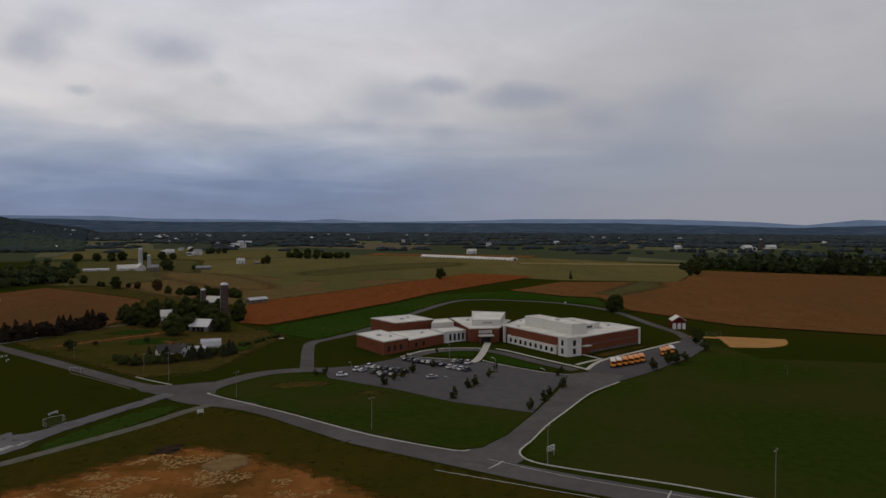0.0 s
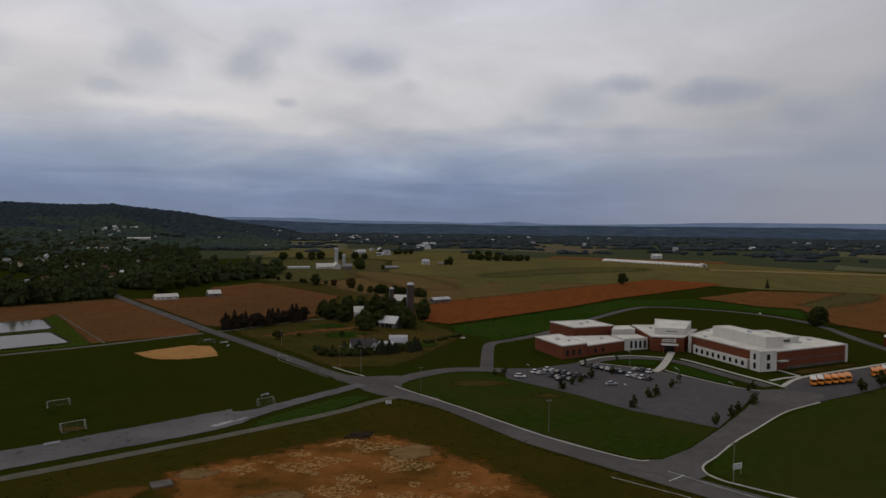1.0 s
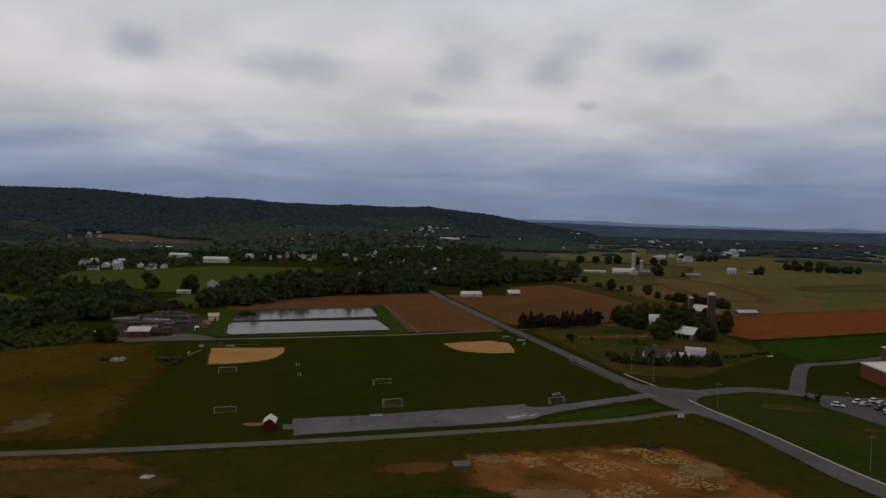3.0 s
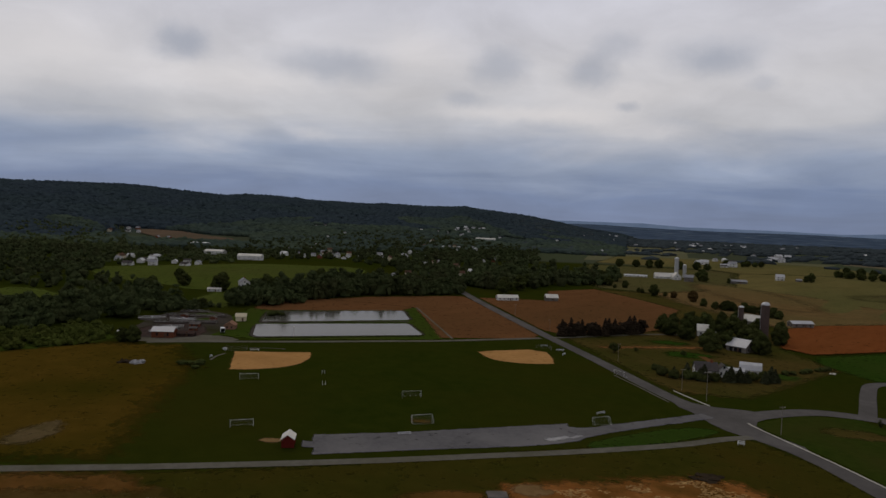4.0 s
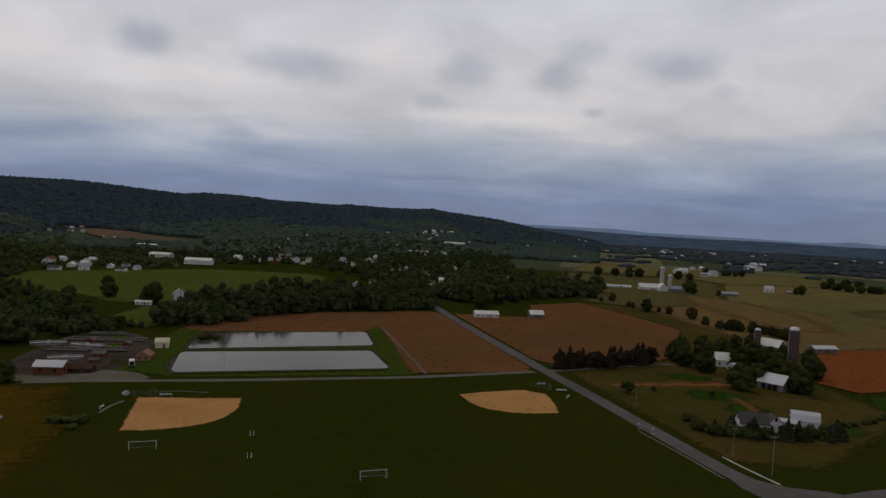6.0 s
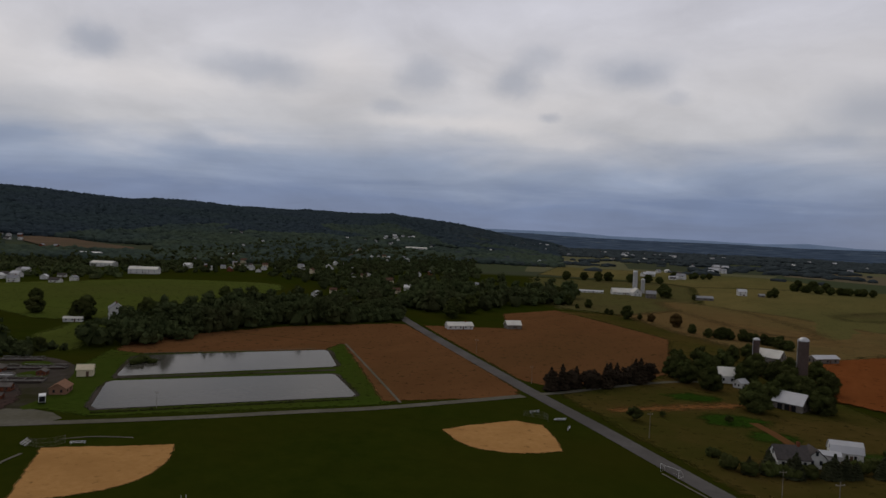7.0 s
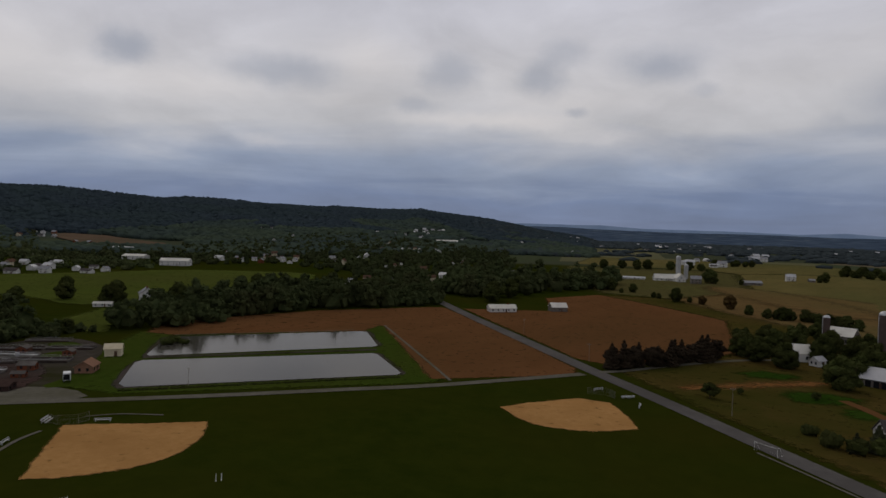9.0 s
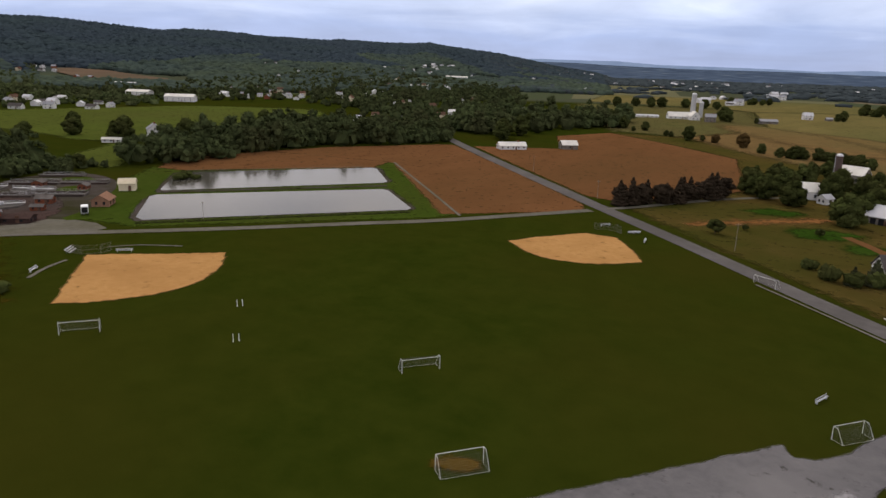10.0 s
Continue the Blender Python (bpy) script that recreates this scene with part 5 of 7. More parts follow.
def clear(spots):
    """Leaves out trees that would stand on a house, in its front garden or before the field on the slope."""
    out = []
    for s in spots:
        x, y = s[0], s[1]
        keep = True
        for hx, hy in HALLS + [q[:2] for q in sites]:
            wide = 26 if (hx, hy) in HALLS else 11
            if abs(x - hx) > 90 or abs(y - hy) > 90:
                continue
            ux, uy = CX - hx, CY - hy
            L = math.hypot(ux, uy)
            along_d, across = ((x - hx) * ux + (y - hy) * uy) / L, abs((x - hx) * uy - (y - hy) * ux) / L
            if across < wide and -wide < along_d < 48:
                keep = False
                break
        if math.hypot(x + 580, (y - 254) * 1.8) < 50:
            keep = False
        deg, r = math.degrees(math.atan2(CX - x, y - CY)), math.hypot(x - CX, y - CY)
        if 51.5 < deg < 61 and 1230 < r < 1760:
            keep = keep and r < 1560
            s = (x, y, s[2] * .4, s[3] * .6) if len(s) == 4 else s
        if keep:
            out.append(s)
    return out


FRONT = [(-415, 318), (-405, 334), (-403, 352), (-404, 386), (-413, 410), (-408, 456), (-385, 490), (-364, 524), (-375, 560), (-410, 560), (-470, 520), (-492, 470), (-468, 432), (-462, 400), (-456, 372), (-440, 342)]
LEFT = [(-398, 150), (-400, 196), (-410, 235), (-418, 265), (-418, 290), (-440, 296), (-470, 306), (-500, 318), (-522, 316), (-512, 270), (-488, 236), (-488, 180), (-440, 120)]
SCRUB = [(-352, 150), (-346, 186), (-352, 200), (-372, 212), (-396, 212), (-392, 150)]
woods("woodland_belt", scatter(FRONT, 255, 31, 12, 11), 31, "wood", "dense dark green woodland belt behind the fields", 17, 1, 34)
woods("woodland_belt", scatter(LEFT, 165, 32, 10.5, 11), 32, "wood", "dense dark green woodland beside the treatment works", 16, 1, 30)
woods("scrub", scatter(SCRUB, 120, 39, 3.6, 7), 39, "scrub", "lush green scrub between the dry field and the woods", 7, 1, 22)
woods("scrub", scatter([(-412, 290), (-422, 308), (-416, 316), (-440, 306), (-440, 296)], 16, 40, 4.5, 7), 40, "wood", "low dark shrubs behind the treatment works", 10, 1, 24)
BEHIND = [(-357, 600), (-346, 655), (-337, 715), (-316, 772), (-345, 860), (-420, 850), (-470, 711), (-420, 605)]
woods("woodland_belt", scatter(BEHIND, 150, 37, 14, 14), 37, "wood", "dense tall trees beyond the white house", 14, 1, 20)
TOWN = [(-385, 560), (-360, 700), (-480, 900), (-620, 1150), (-800, 1500), (-1250, 1500), (-1250, 800), (-1050, 620), (-820, 720), (-740, 790), (-600, 710), (-500, 590), (-430, 565)]
WEST = [(-590, 345), (-690, 355), (-760, 410), (-800, 480), (-1050, 560), (-1400, 500), (-1300, 200), (-900, 60), (-600, 60), (-480, 110), (-560, 200), (-590, 300)]
woods("town_trees", clear(scatter(TOWN, 1500, 33, 11.5, 13)), 33, "wood", "dark green garden trees all through the village", 6, 1, 8)
INFILL = [(-1050, 600), (-1100, 700), (-1000, 760), (-830, 740), (-800, 680), (-780, 560), (-900, 520)]
woods("town_trees", clear(scatter(INFILL, 190, 38, 8, 11)), 38, "wood", "dark green trees between the halls and the meadow", 6, 1, 6)
MID = [(-1050, 560), (-1050, 620), (-1250, 800), (-1250, 1000), (-1500, 1000), (-1600, 700), (-1400, 500)]
woods("town_trees", clear(scatter(MID, 520, 35, 11.5, 14)), 35, "wood", "dark green trees below the wooded ridge", 5, 1, 4)
woods("town_trees", clear(scatter(WEST, 900, 34, 11, 13)), 34, "wood", "dark green trees round the western houses", 6, 1, 8)
EAST = [(414, 884), (444, 934), (458, 952), (545, 894), (640, 830), (900, 655), (970, 740), (700, 950), (560, 1060), (500, 1045), (440, 970)]
woods("woodland_belt", scatter(EAST, 400, 36, 19, 17), 36, "wood", "continuous dark wood behind the brown field", 6, 1, 6)
planted(lambda: conifer("columnar_tree", 11, 3.6, 30), [(234, 812, 1.0)], "", "narrow dark columnar tree at the field margin")
BELTS = [([(520, 1250), (1000, 1100), (1500, 1500), (900, 1800), (600, 1500)], 150, 13, 18),
         ([(300, 1700), (900, 1900), (1500, 2400), (200, 2500)], 220, 12, 22),
         ([(-500, 1500), (100, 1600), (200, 2500), (-900, 2500)], 240, 12, 22),
         ([(-850, 1600), (-500, 1600), (-900, 2600), (-1500, 2600), (-1400, 1900)], 260, 12, 20)]


def canopy(name, spots, seed, label, leaf):
    """Far woodland seen edge-on: low crowns that run into one another. A spot: x, y, height, half width, half depth, turn."""
    gen = np.random.default_rng(seed)
    base, tris = ico(1)
    n, k = len(spots), len(base)
    P = np.array(spots)
    z = np.array([ground(x, y) for x, y in P[:, :2]])
    v = base[None] * (1 + .34 * gen.uniform(-1, 1, (n, k, 1))) * np.stack([P[:, 3], P[:, 4], P[:, 2] * .65], 1)[:, None]
    c, q = np.cos(P[:, 5])[:, None], np.sin(P[:, 5])[:, None]
    v = np.stack([v[..., 0] * c - v[..., 1] * q + P[:, :1], v[..., 0] * q + v[..., 1] * c + P[:, 1:2], v[..., 2] + (z + P[:, 2] * .35)[:, None]], 2)
    f = (np.array(tris)[None] + (np.arange(n) * k)[:, None, None]).reshape(-1)
    me = bpy.data.meshes.new(name)
    me.vertices.add(n * k)
    me.vertices.foreach_set("co", v.reshape(-1))
    me.loops.add(len(f))
    me.loops.foreach_set("vertex_index", f.astype(np.int32))
    me.polygons.add(len(f) // 3)
    me.polygons.foreach_set("loop_start", np.arange(0, len(f), 3, dtype=np.int32))
    me.update(calc_edges=True)
    me.shade_smooth()
    me.materials.append(M[leaf])
    return solo(name, me, M[leaf], label, "woods", "stuff")


rng = random.Random(77)
far = []
for i, (poly, n, h, w) in enumerate(BELTS):
    far += [(x, y, hh * .8, ww * .8, ww * .4, rng.uniform(-.4, .4)) for x, y, hh, ww in scatter(poly, n * 2, 40 + i, h * .8, w * .6) if noise.noise((x / 210, y / 130, 3.0)) > .16]
for i in range(26000):
    deg, r = rng.uniform(-46, 30), 1500 + 2650 * rng.random() ** .75
    a = radians(deg)
    x, y = CX - math.sin(a) * r, CY + math.cos(a) * r
    if noise.noise((deg / 8, math.log(r) * 22, 2.0)) + .35 * noise.noise((deg / 2, math.log(r) * 40, 5.0)) > .30 - .50 * step(2100, 3100, r):
        far.append((x, y, rng.uniform(5, 10), rng.uniform(9, 24), rng.uniform(7, 13), a + rng.uniform(-.3, .3)))
canopy("far_woods", clear(far), 50, "distant dark tree belts over the wide plain", "far_wood_hazed")
slope, crest_wood = [], []
for i in range(52000):
    deg = rng.uniform(21, 84)
    R = between(CREST_R, deg)
    r = R * math.sqrt(rng.uniform(.16, 1.04))
    if r < 1180 + 9 * abs(deg - 44) + 90 * noise.noise((deg / 4, 0, 1.0)):
        continue
    a = radians(deg)
    x, y = CX - math.sin(a) * r, CY + math.cos(a) * r
    if noise.noise((x / 160, y / 160, 6.0)) > .42 and r < .6 * R:
        continue
    s = rng.uniform(.7, 1.3)
    tree = (x, y, (11 if r > .95 * R else 8) * s, 9.5 * s, 9.5 * s, a + rng.uniform(-.6, .6))
    # higher, farther crowns take the material with more haze blue in it
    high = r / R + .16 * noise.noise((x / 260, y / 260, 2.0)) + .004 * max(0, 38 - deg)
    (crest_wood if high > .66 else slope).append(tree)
canopy("slope_woods", clear(slope), 52, "green wooded lower slope below the long ridge", "slope_wood_hazed")
canopy("ridge_woods", clear(crest_wood), 51, "dark wooded crest of the long ridge", "ridge_wood_hazed")

# ---- buildings ----
def wall_frame(a, b):
    """Along-wall and outward directions of a wall that runs from a to b, with the house on its left."""
    d = Vector((b[0] - a[0], b[1] - a[1], 0))
    L = d.length
    d.normalize()
    return d, Vector((d.y, -d.x, 0)), L


def panel(bm, a, b, s0, s1, z0, z1, out, deep=.3):
    """A slab on the wall a-b between the distances s0 and s1 and the heights z0 and z1, standing out by out."""
    d, n, _ = wall_frame(a, b)
    p = [Vector((a[0], a[1], 0)) + d * s + n * o for s, o in ((s0, -deep), (s1, -deep), (s1, out), (s0, out))]
    lo = [bm.verts.new((v.x, v.y, z0)) for v in p]
    hi = [bm.verts.new((v.x, v.y, z1)) for v in p]
    bm.faces.new(lo[::-1]), bm.faces.new(hi)
    for i in range(4):
        j = (i + 1) % 4
        bm.faces.new((lo[i], lo[j], hi[j], hi[i]))
    return bm


def wall_window(parent, a, b, s, z, w, h, frame_mat="white_wall"):
    """A framed window set on a wall: pane and frame."""
    win = part("window", panel(B(), a, b, s - w / 2, s + w / 2, z, z + h, .06, .2), M["glass"], parent, "dark window pane")
    bm = B()
    f = .14
    panel(bm, a, b, s - w / 2 - f, s + w / 2 + f, z - f, z, .12, .1)
    panel(bm, a, b, s - w / 2 - f, s + w / 2 + f, z + h, z + h + f, .12, .1)
    panel(bm, a, b, s - w / 2 - f, s - w / 2, z, z + h, .12, .1)
    panel(bm, a, b, s + w / 2, s + w / 2 + f, z, z + h, .12, .1)
    part("frame", bm, M[frame_mat], win, "pale window frame")
    return win


def shrink(poly, k):
    cx, cy = sum(p[0] for p in poly) / len(poly), sum(p[1] for p in poly) / len(poly)
    out = []
    for x, y in poly:
        L = math.hypot(x - cx, y - cy)
        out.append((x - (x - cx) / L * k, y - (y - cy) / L * k))
    return out


def block(parent, poly, h, wall, base=0.0, coping="white_wall", wall_label="", roof_label="flat white membrane roof"):
    """One block of a flat-roofed building: walls, parapet coping and a sunken roof."""
    part("wall", prism(B(), poly, base - .3, h - .55), M[wall], parent, wall_label)
    part("roof", prism(B(), shrink(poly, .6), h - .5, h - .3), M["membrane"], parent, roof_label)
    bm = B()
    inner = shrink(poly, .75)
    n = len(poly)
    outer = shrink(poly, -.18)
    rings = [[bm.verts.new((x, y, z)) for x, y in ring] for ring, z in ((outer, h - .56), (outer, h), (inner, h), (inner, h - .45))]
    for r0, r1 in zip(rings, rings[1:]):
        for i in range(n):
            bm.faces.new((r0[i], r0[(i + 1) % n], r1[(i + 1) % n], r1[i]))
    for i in range(n):
        bm.faces.new((rings[3][i], rings[3][(i + 1) % n], rings[0][(i + 1) % n], rings[0][i]))
    part("coping", bm, M[coping], parent, "pale coping along the roof edge")


def school():
    s = root("school", "two-storey red brick school with white entrance blocks and flat pale roofs", "school")
    left = [(8.5, 355), (21.3, 366.5), (6.8, 395), (-6, 382)]
    block(s, left, 7.0, "brick", wall_label="red brick wall of the low wing")
    for k in (3.4, 7.6, 11.8):
        wall_window(s, left[0], left[1], k, 1.4, 1.9, 2.8, "brick")
    link = [(21.5, 367.5), (42, 388), (34, 404), (9.5, 395)]
    block(s, link, 5.6, "brick", wall_label="red brick wall of the link")
    for k in (6, 12):
        wall_window(s, link[0], link[1], k, 1.2, 1.8, 2.0, "brick")
    gym = [(15.5, 404), (38.7, 418), (25.5, 440), (1.6, 426)]
    block(s, gym, 9.5, "brick", wall_label="red brick wall of the hall")
    lobby = [(42.2, 388.5), (55.3, 395), (50.5, 408), (36, 402.5)]
    block(s, lobby, 6.2, "white_wall", wall_label="white wall with a row of tall windows")
    for k in (4.2, 7.0, 9.8, 12.6):
        wall_window(s, lobby[0], lobby[1], k, .9, 1.5, 3.9)
    tall = [(36.5, 405), (50, 410), (48, 425), (39.5, 421)]
    block(s, tall, 8.8, "white_wall", wall_label="white upper wall")
    centre = [(56.8, 389.5), (73.5, 390), (86, 421), (66, 437), (50.5, 433)]
    block(s, centre, 8.0, "brick", wall_label="red brick wall of the centre")
    upper = [(59.5, 400.5), (76.0, 399.5), (85, 433), (65, 440)]
    block(s, upper, 11.2, "white_wall", 7.6, wall_label="white raised wall over the entrance")
    part("sign_panel", panel(B(), centre[0], centre[1], 5.2, 12.6, 5.0, 6.6, .25), M["white_wall"], s, "white sign panel over the entrance")
    bm = B()
    for i in range(9):
        panel(bm, centre[0], centre[1], 5.9 + i * .68, 6.35 + i * .68, 5.55, 6.05, .3)
    part("sign_bars", bm, M["glass"], s, "row of dark bars in place of lettering")
    bm = B()
    panel(bm, upper[0], upper[1], 6.0, 12.0, 9.0, 9.7, .12)
    part("wall_bars", bm, M["grey_roof"], s, "row of grey bars on the white wall")
    part("canopy", panel(B(), centre[0], centre[1], 4.6, 13.2, 3.7, 4.3, 4.0), M["white_wall"], s, "white entrance canopy")
    for k in (5.4, 12.4):
        part("pillar", panel(B(), centre[0], centre[1], k - .4, k + .4, -.2, 3.7, 3.6, -2.8), M["brick"], s, "brick canopy pillar")
    part("entrance_door", panel(B(), centre[0], centre[1], 6.4, 11.6, 0, 3.2, .08), M["glass"], s, "dark glazed entrance doors")
    main = [(101, 343.5), (151, 378.5), (140.5, 398), (96, 423), (76.5, 393.5)]
    block(s, main, 9.0, "brick", wall_label="red brick wall of the main wing")
    pent = [(106, 357), (115.5, 361.6), (98.5, 397.6), (89, 393)]
    block(s, pent, 14.2, "white_wall", 8.4, wall_label="white plant-room wall on the roof")
    annex = [(114, 371), (129, 381.5), (119, 402), (101, 395.5)]
    block(s, annex, 11.6, "white_wall", 8.4, wall_label="low white box on the roof")
    wall_window(s, annex[0], annex[1], 9, 9.3, 5.0, 1.2)
    strip = [(95.8, 350.2), (97.4, 351), (79.4, 388), (77.8, 387.2)]
    block(s, strip, 4.4, "white_wall", wall_label="white ground-floor bay with round-headed windows")
    a, b = strip[3], strip[0]
    for i in range(9):
        k = 3.2 + i * 4.35
        bm = B()
        d, n, L = wall_frame(a, b)
        c = Vector((a[0], a[1], 0)) + d * k
        pts = [(-.95, .9), (.95, .9)] + [(.95 * math.cos(t), 2.3 + .95 * math.sin(t)) for t in (j * math.pi / 8 for j in range(9))]
        lo = [bm.verts.new(c + d * u - n * .2 + Vector((0, 0, z))) for u, z in pts]
        hi = [bm.verts.new(c + d * u + n * .07 + Vector((0, 0, z))) for u, z in pts]
        bm.faces.new(hi)
        for q in range(len(pts)):
            w = (q + 1) % len(pts)
            bm.faces.new((lo[q], lo[w], hi[w], hi[q]))
        part("window", bm, M["glass"], s, "dark round-headed window")
    tower = [(99.6, 342.4), (108.2, 346.8), (104.8, 352.6), (96.6, 348.4)]
    block(s, tower, 9.6, "white_wall", wall_label="white stair tower at the corner")
    for z in (1.0, 5.2):
        wall_window(s, tower[3], tower[0], 3.2, z, 1.8, 2.8)
        wall_window(s, tower[0], tower[1], 4.8, z, 2.0, 2.8)
    side_a, side_b = (108.4, 348.7), main[1]
    part("front_pier", panel(B(), (77.8, 387.2), (95.8, 350.2), -3.4, -1.8, -.2, 9.1, .6), M["white_wall"], s, "white pier at the end of the front")
    part("brick_band", panel(B(), side_a, side_b, 8, 50, 4.2, 4.6, .1), M["tank"], s, "grey band along the brick wall")
    part("side_canopy", panel(B(), side_a, side_b, .5, 6, 4.0, 4.5, 2.4), M["white_wall"], s, "white canopy over the side door")
    part("end_pier", panel(B(), side_a, side_b, 50.4, 51.8, -.2, 9.1, .5), M["white_wall"], s, "white pier at the end of the wing")
    part("plinth", panel(B(), side_a, side_b, 8, 50, -.2, 1.1, .1), M["tank"], s, "grey concrete plinth")
    roofs = [(6, 376, 6.7, 2.4), (12, 372, 6.7, 1.5), (20, 420, 9.2, 2.2), (24, 428, 9.2, 1.6), (30, 392, 5.3, 1.6), (60, 422, 7.7, 1.8), (84, 388, 8.7, 1.8), (128, 378, 8.7, 2.0), (136, 388, 8.7, 1.8), (103, 375, 13.9, 2.2), (116, 390, 11.3, 2.0), (90, 410, 8.7, 1.6)]
    for x, y, z, w in roofs:
        bm = box(B(), x - w / 2, y - w / 2, z - .1, x + w / 2, y + w / 2, z + .9, .08)
        part("roof_unit", bm, M["steel"], s, "grey rooftop ventilation unit")
    s.matrix_basis = pose(0, 0, .12)
    return s


school()


def gable(name, w, d, h, rise, wall, roof, label, category="house", windows=3, gambrel=False, chimney=False, door=True, group="", eave=.45, ends=True):
    """A gabled building: walls, two roof slopes, framed windows, a door. Its ridge runs along x."""
    t = root(name, label, category, group)
    if gambrel:
        prof = [(-d / 2, -.4), (d / 2, -.4), (d / 2, h), (d * .33, h + rise * .62), (0, h + rise), (-d * .33, h + rise * .62), (-d / 2, h)]
    else:
        prof = [(-d / 2, -.4), (d / 2, -.4), (d / 2, h), (0, h + rise), (-d / 2, h)]
    bm = profile(B(), prof, -w / 2, w / 2)
    for v in bm.verts:
        v.co.x, v.co.y = v.co.y, v.co.x
    bmesh.ops.recalc_face_normals(bm, faces=bm.faces[:])
    part("wall", bm, M[wall], t)
    ups = prof[2:]
    for side in (1, -1):
        bm = B()
        line = [p for p in ups if p[0] * side >= 0]
        line.sort(key=lambda p: -abs(p[0]))
        (x0, z0), (x1, z1) = line[0], line[1]
        k = eave / math.hypot(x1 - x0, z1 - z0)
        line[0] = (x0 - (x1 - x0) * k, z0 - (z1 - z0) * k)
        for (ax, az_), (bx, bz) in zip(line, line[1:]):
            vs = [bm.verts.new((u, v, z + o)) for o in (.04, .26) for u, v, z in ((-w / 2 - eave, ax, az_), (w / 2 + eave, ax, az_), (w / 2 + eave, bx, bz), (-w / 2 - eave, bx, bz))]
            for q in ((0, 1, 2, 3), (4, 5, 6, 7), (0, 1, 5, 4), (1, 2, 6, 5), (2, 3, 7, 6), (3, 0, 4, 7)):
                bm.faces.new([vs[i] for i in q])
        bmesh.ops.recalc_face_normals(bm, faces=bm.faces[:])
        part("roof_slope", bm, M[roof], t)
    zw = min(h * .38, 1.2)
    hw = min(1.5, h * .45)
    storeys = 2 if h > 5 else 1
    for sgn in (1, -1):
        for lv in range(storeys):
            for i in range(windows):
                x = -w / 2 + w * (i + .5) / windows
                y = sgn * d / 2
                win = part("window", box(B(), x - .5, y - .08, zw + lv * 2.9, x + .5, y + .08, zw + hw + lv * 2.9), M["glass"], t, "dark window pane")
        if windows and ends:
            for lv in range(storeys + (1 if rise > 2.2 else 0)):
                for k in ((-d * .22, d * .22) if lv < storeys else (0,)):
                    x = sgn * w / 2
                    part("window", box(B(), x - .08, k - .45, zw + lv * 2.9, x + .08, k + .45, zw + hw + lv * 2.9), M["glass"], t, "dark window pane")
    if door:
        part("door", box(B(), w * .08, -d / 2 - .1, 0, w * .08 + 1.2, -d / 2 + .1, 2.5), M["brown_roof"], t, "brown wooden door")
    if chimney:
        part("chimney", box(B(), w * .22, -.5, h + rise - .8, w * .22 + .9, .5, h + rise + 1.3, .05), M["brick"], t, "red brick chimney")
    return t


def stand(t, x, y, yaw, size=1.0):
    t.matrix_basis = spot(x, y, yaw, size)
    return t


def silo(name, h, r, mat, cap, label):
    t = root(name, label, "silo")
    part("shaft", tube(B(), (0, 0, -.5), (0, 0, h), r, r, 24), M[mat], t)
    bm = B()
    prev = None
    for k in range(6):
        a = k / 5 * math.pi / 2
        ring = [bm.verts.new((math.cos(a) * r * 1.04 * math.cos(u) + .001 * math.cos(u), math.cos(a) * r * 1.04 * math.sin(u) + .001 * math.sin(u), h + .05 + r * .75 * math.sin(a))) for u in (i * math.tau / 24 for i in range(24))]
        if prev:
            for i in range(24):
                bm.faces.new((prev[i], prev[(i + 1) % 24], ring[(i + 1) % 24], ring[i]))
        prev = ring
    part("dome", bm, M[cap], t, "pale metal dome cap")
    for k in range(1, int(h / 2.2)):
        bm = B()
        z = k * 2.2
        lo = [bm.verts.new((math.cos(u) * (r + .06), math.sin(u) * (r + .06), z)) for u in (i * math.tau / 24 for i in range(24))]
        hi = [bm.verts.new((v.co.x, v.co.y, z + .16)) for v in lo]
        for i in range(24):
            bm.faces.new((lo[i], lo[(i + 1) % 24], hi[(i + 1) % 24], hi[i]))
        part("hoop", bm, M[mat], t)
    bm = B()
    for o in (-.35, .35):
        box(bm, r + .05, o - .06, 0, r + .2, o + .06, h + .8)
    for k in range(int(h / .9)):
        box(bm, r + .08, -.35, k * .9 + .4, r + .16, .35, k * .9 + .48)
    part("ladder", bm, M["steel"], t, "steel ladder")
    return t


# farmstead beside the road
stand(gable("cottage", 10, 7.5, 3.4, 3.4, "siding", "shingle", "white cottage with a dark shingle roof among evergreens", "house", 3, False, True), -96.5, 352.5, 28)
stand(gable("cottage_wing", 5.5, 6, 3.2, 2.8, "siding", "shingle", "white gabled wing of the cottage", "house", 2), -90, 358.5, -62)
stand(gable("white_barn", 12, 8, 3.6, 3.8, "siding", "metal_roof", "white gambrel barn with a pale metal roof", "barn", 2, True), -81, 374.5, 12, .8)
stand(gable("barn_lean_to", 8, 3.6, 2.4, .9, "siding", "metal_roof", "low white lean-to shed beside the barn", "shed", 2, False, False, False), -86.5, 367.6, 12)
t = stand(gable("farm_barn", 15, 12.5, 3.8, 4.8, "grey_boards", "metal_roof", "large farm barn with a pale metal roof", "barn", 1), -101, 441, -18, .82)
# no holes in the wall: black slabs imitate the shade inside the bays
for k in (-3.6, 0, 3.2):
    part("barn_opening", box(B(), k - 1.2, -6.35, 0, k + 1.2, -6.15, 3.2), M["black"], t, "black panel standing for the shade in an open bay")
stand(gable("farmhouse", 12, 8, 3.8, 3.6, "siding", "membrane", "white farmhouse with a pale roof among trees", "house", 3, False, True), -131, 480, 20)
stand(gable("farm_shed", 6, 5, 3, 1.8, "siding", "metal_roof", "small white farm shed", "shed", 1), -125, 470, 60, .9)
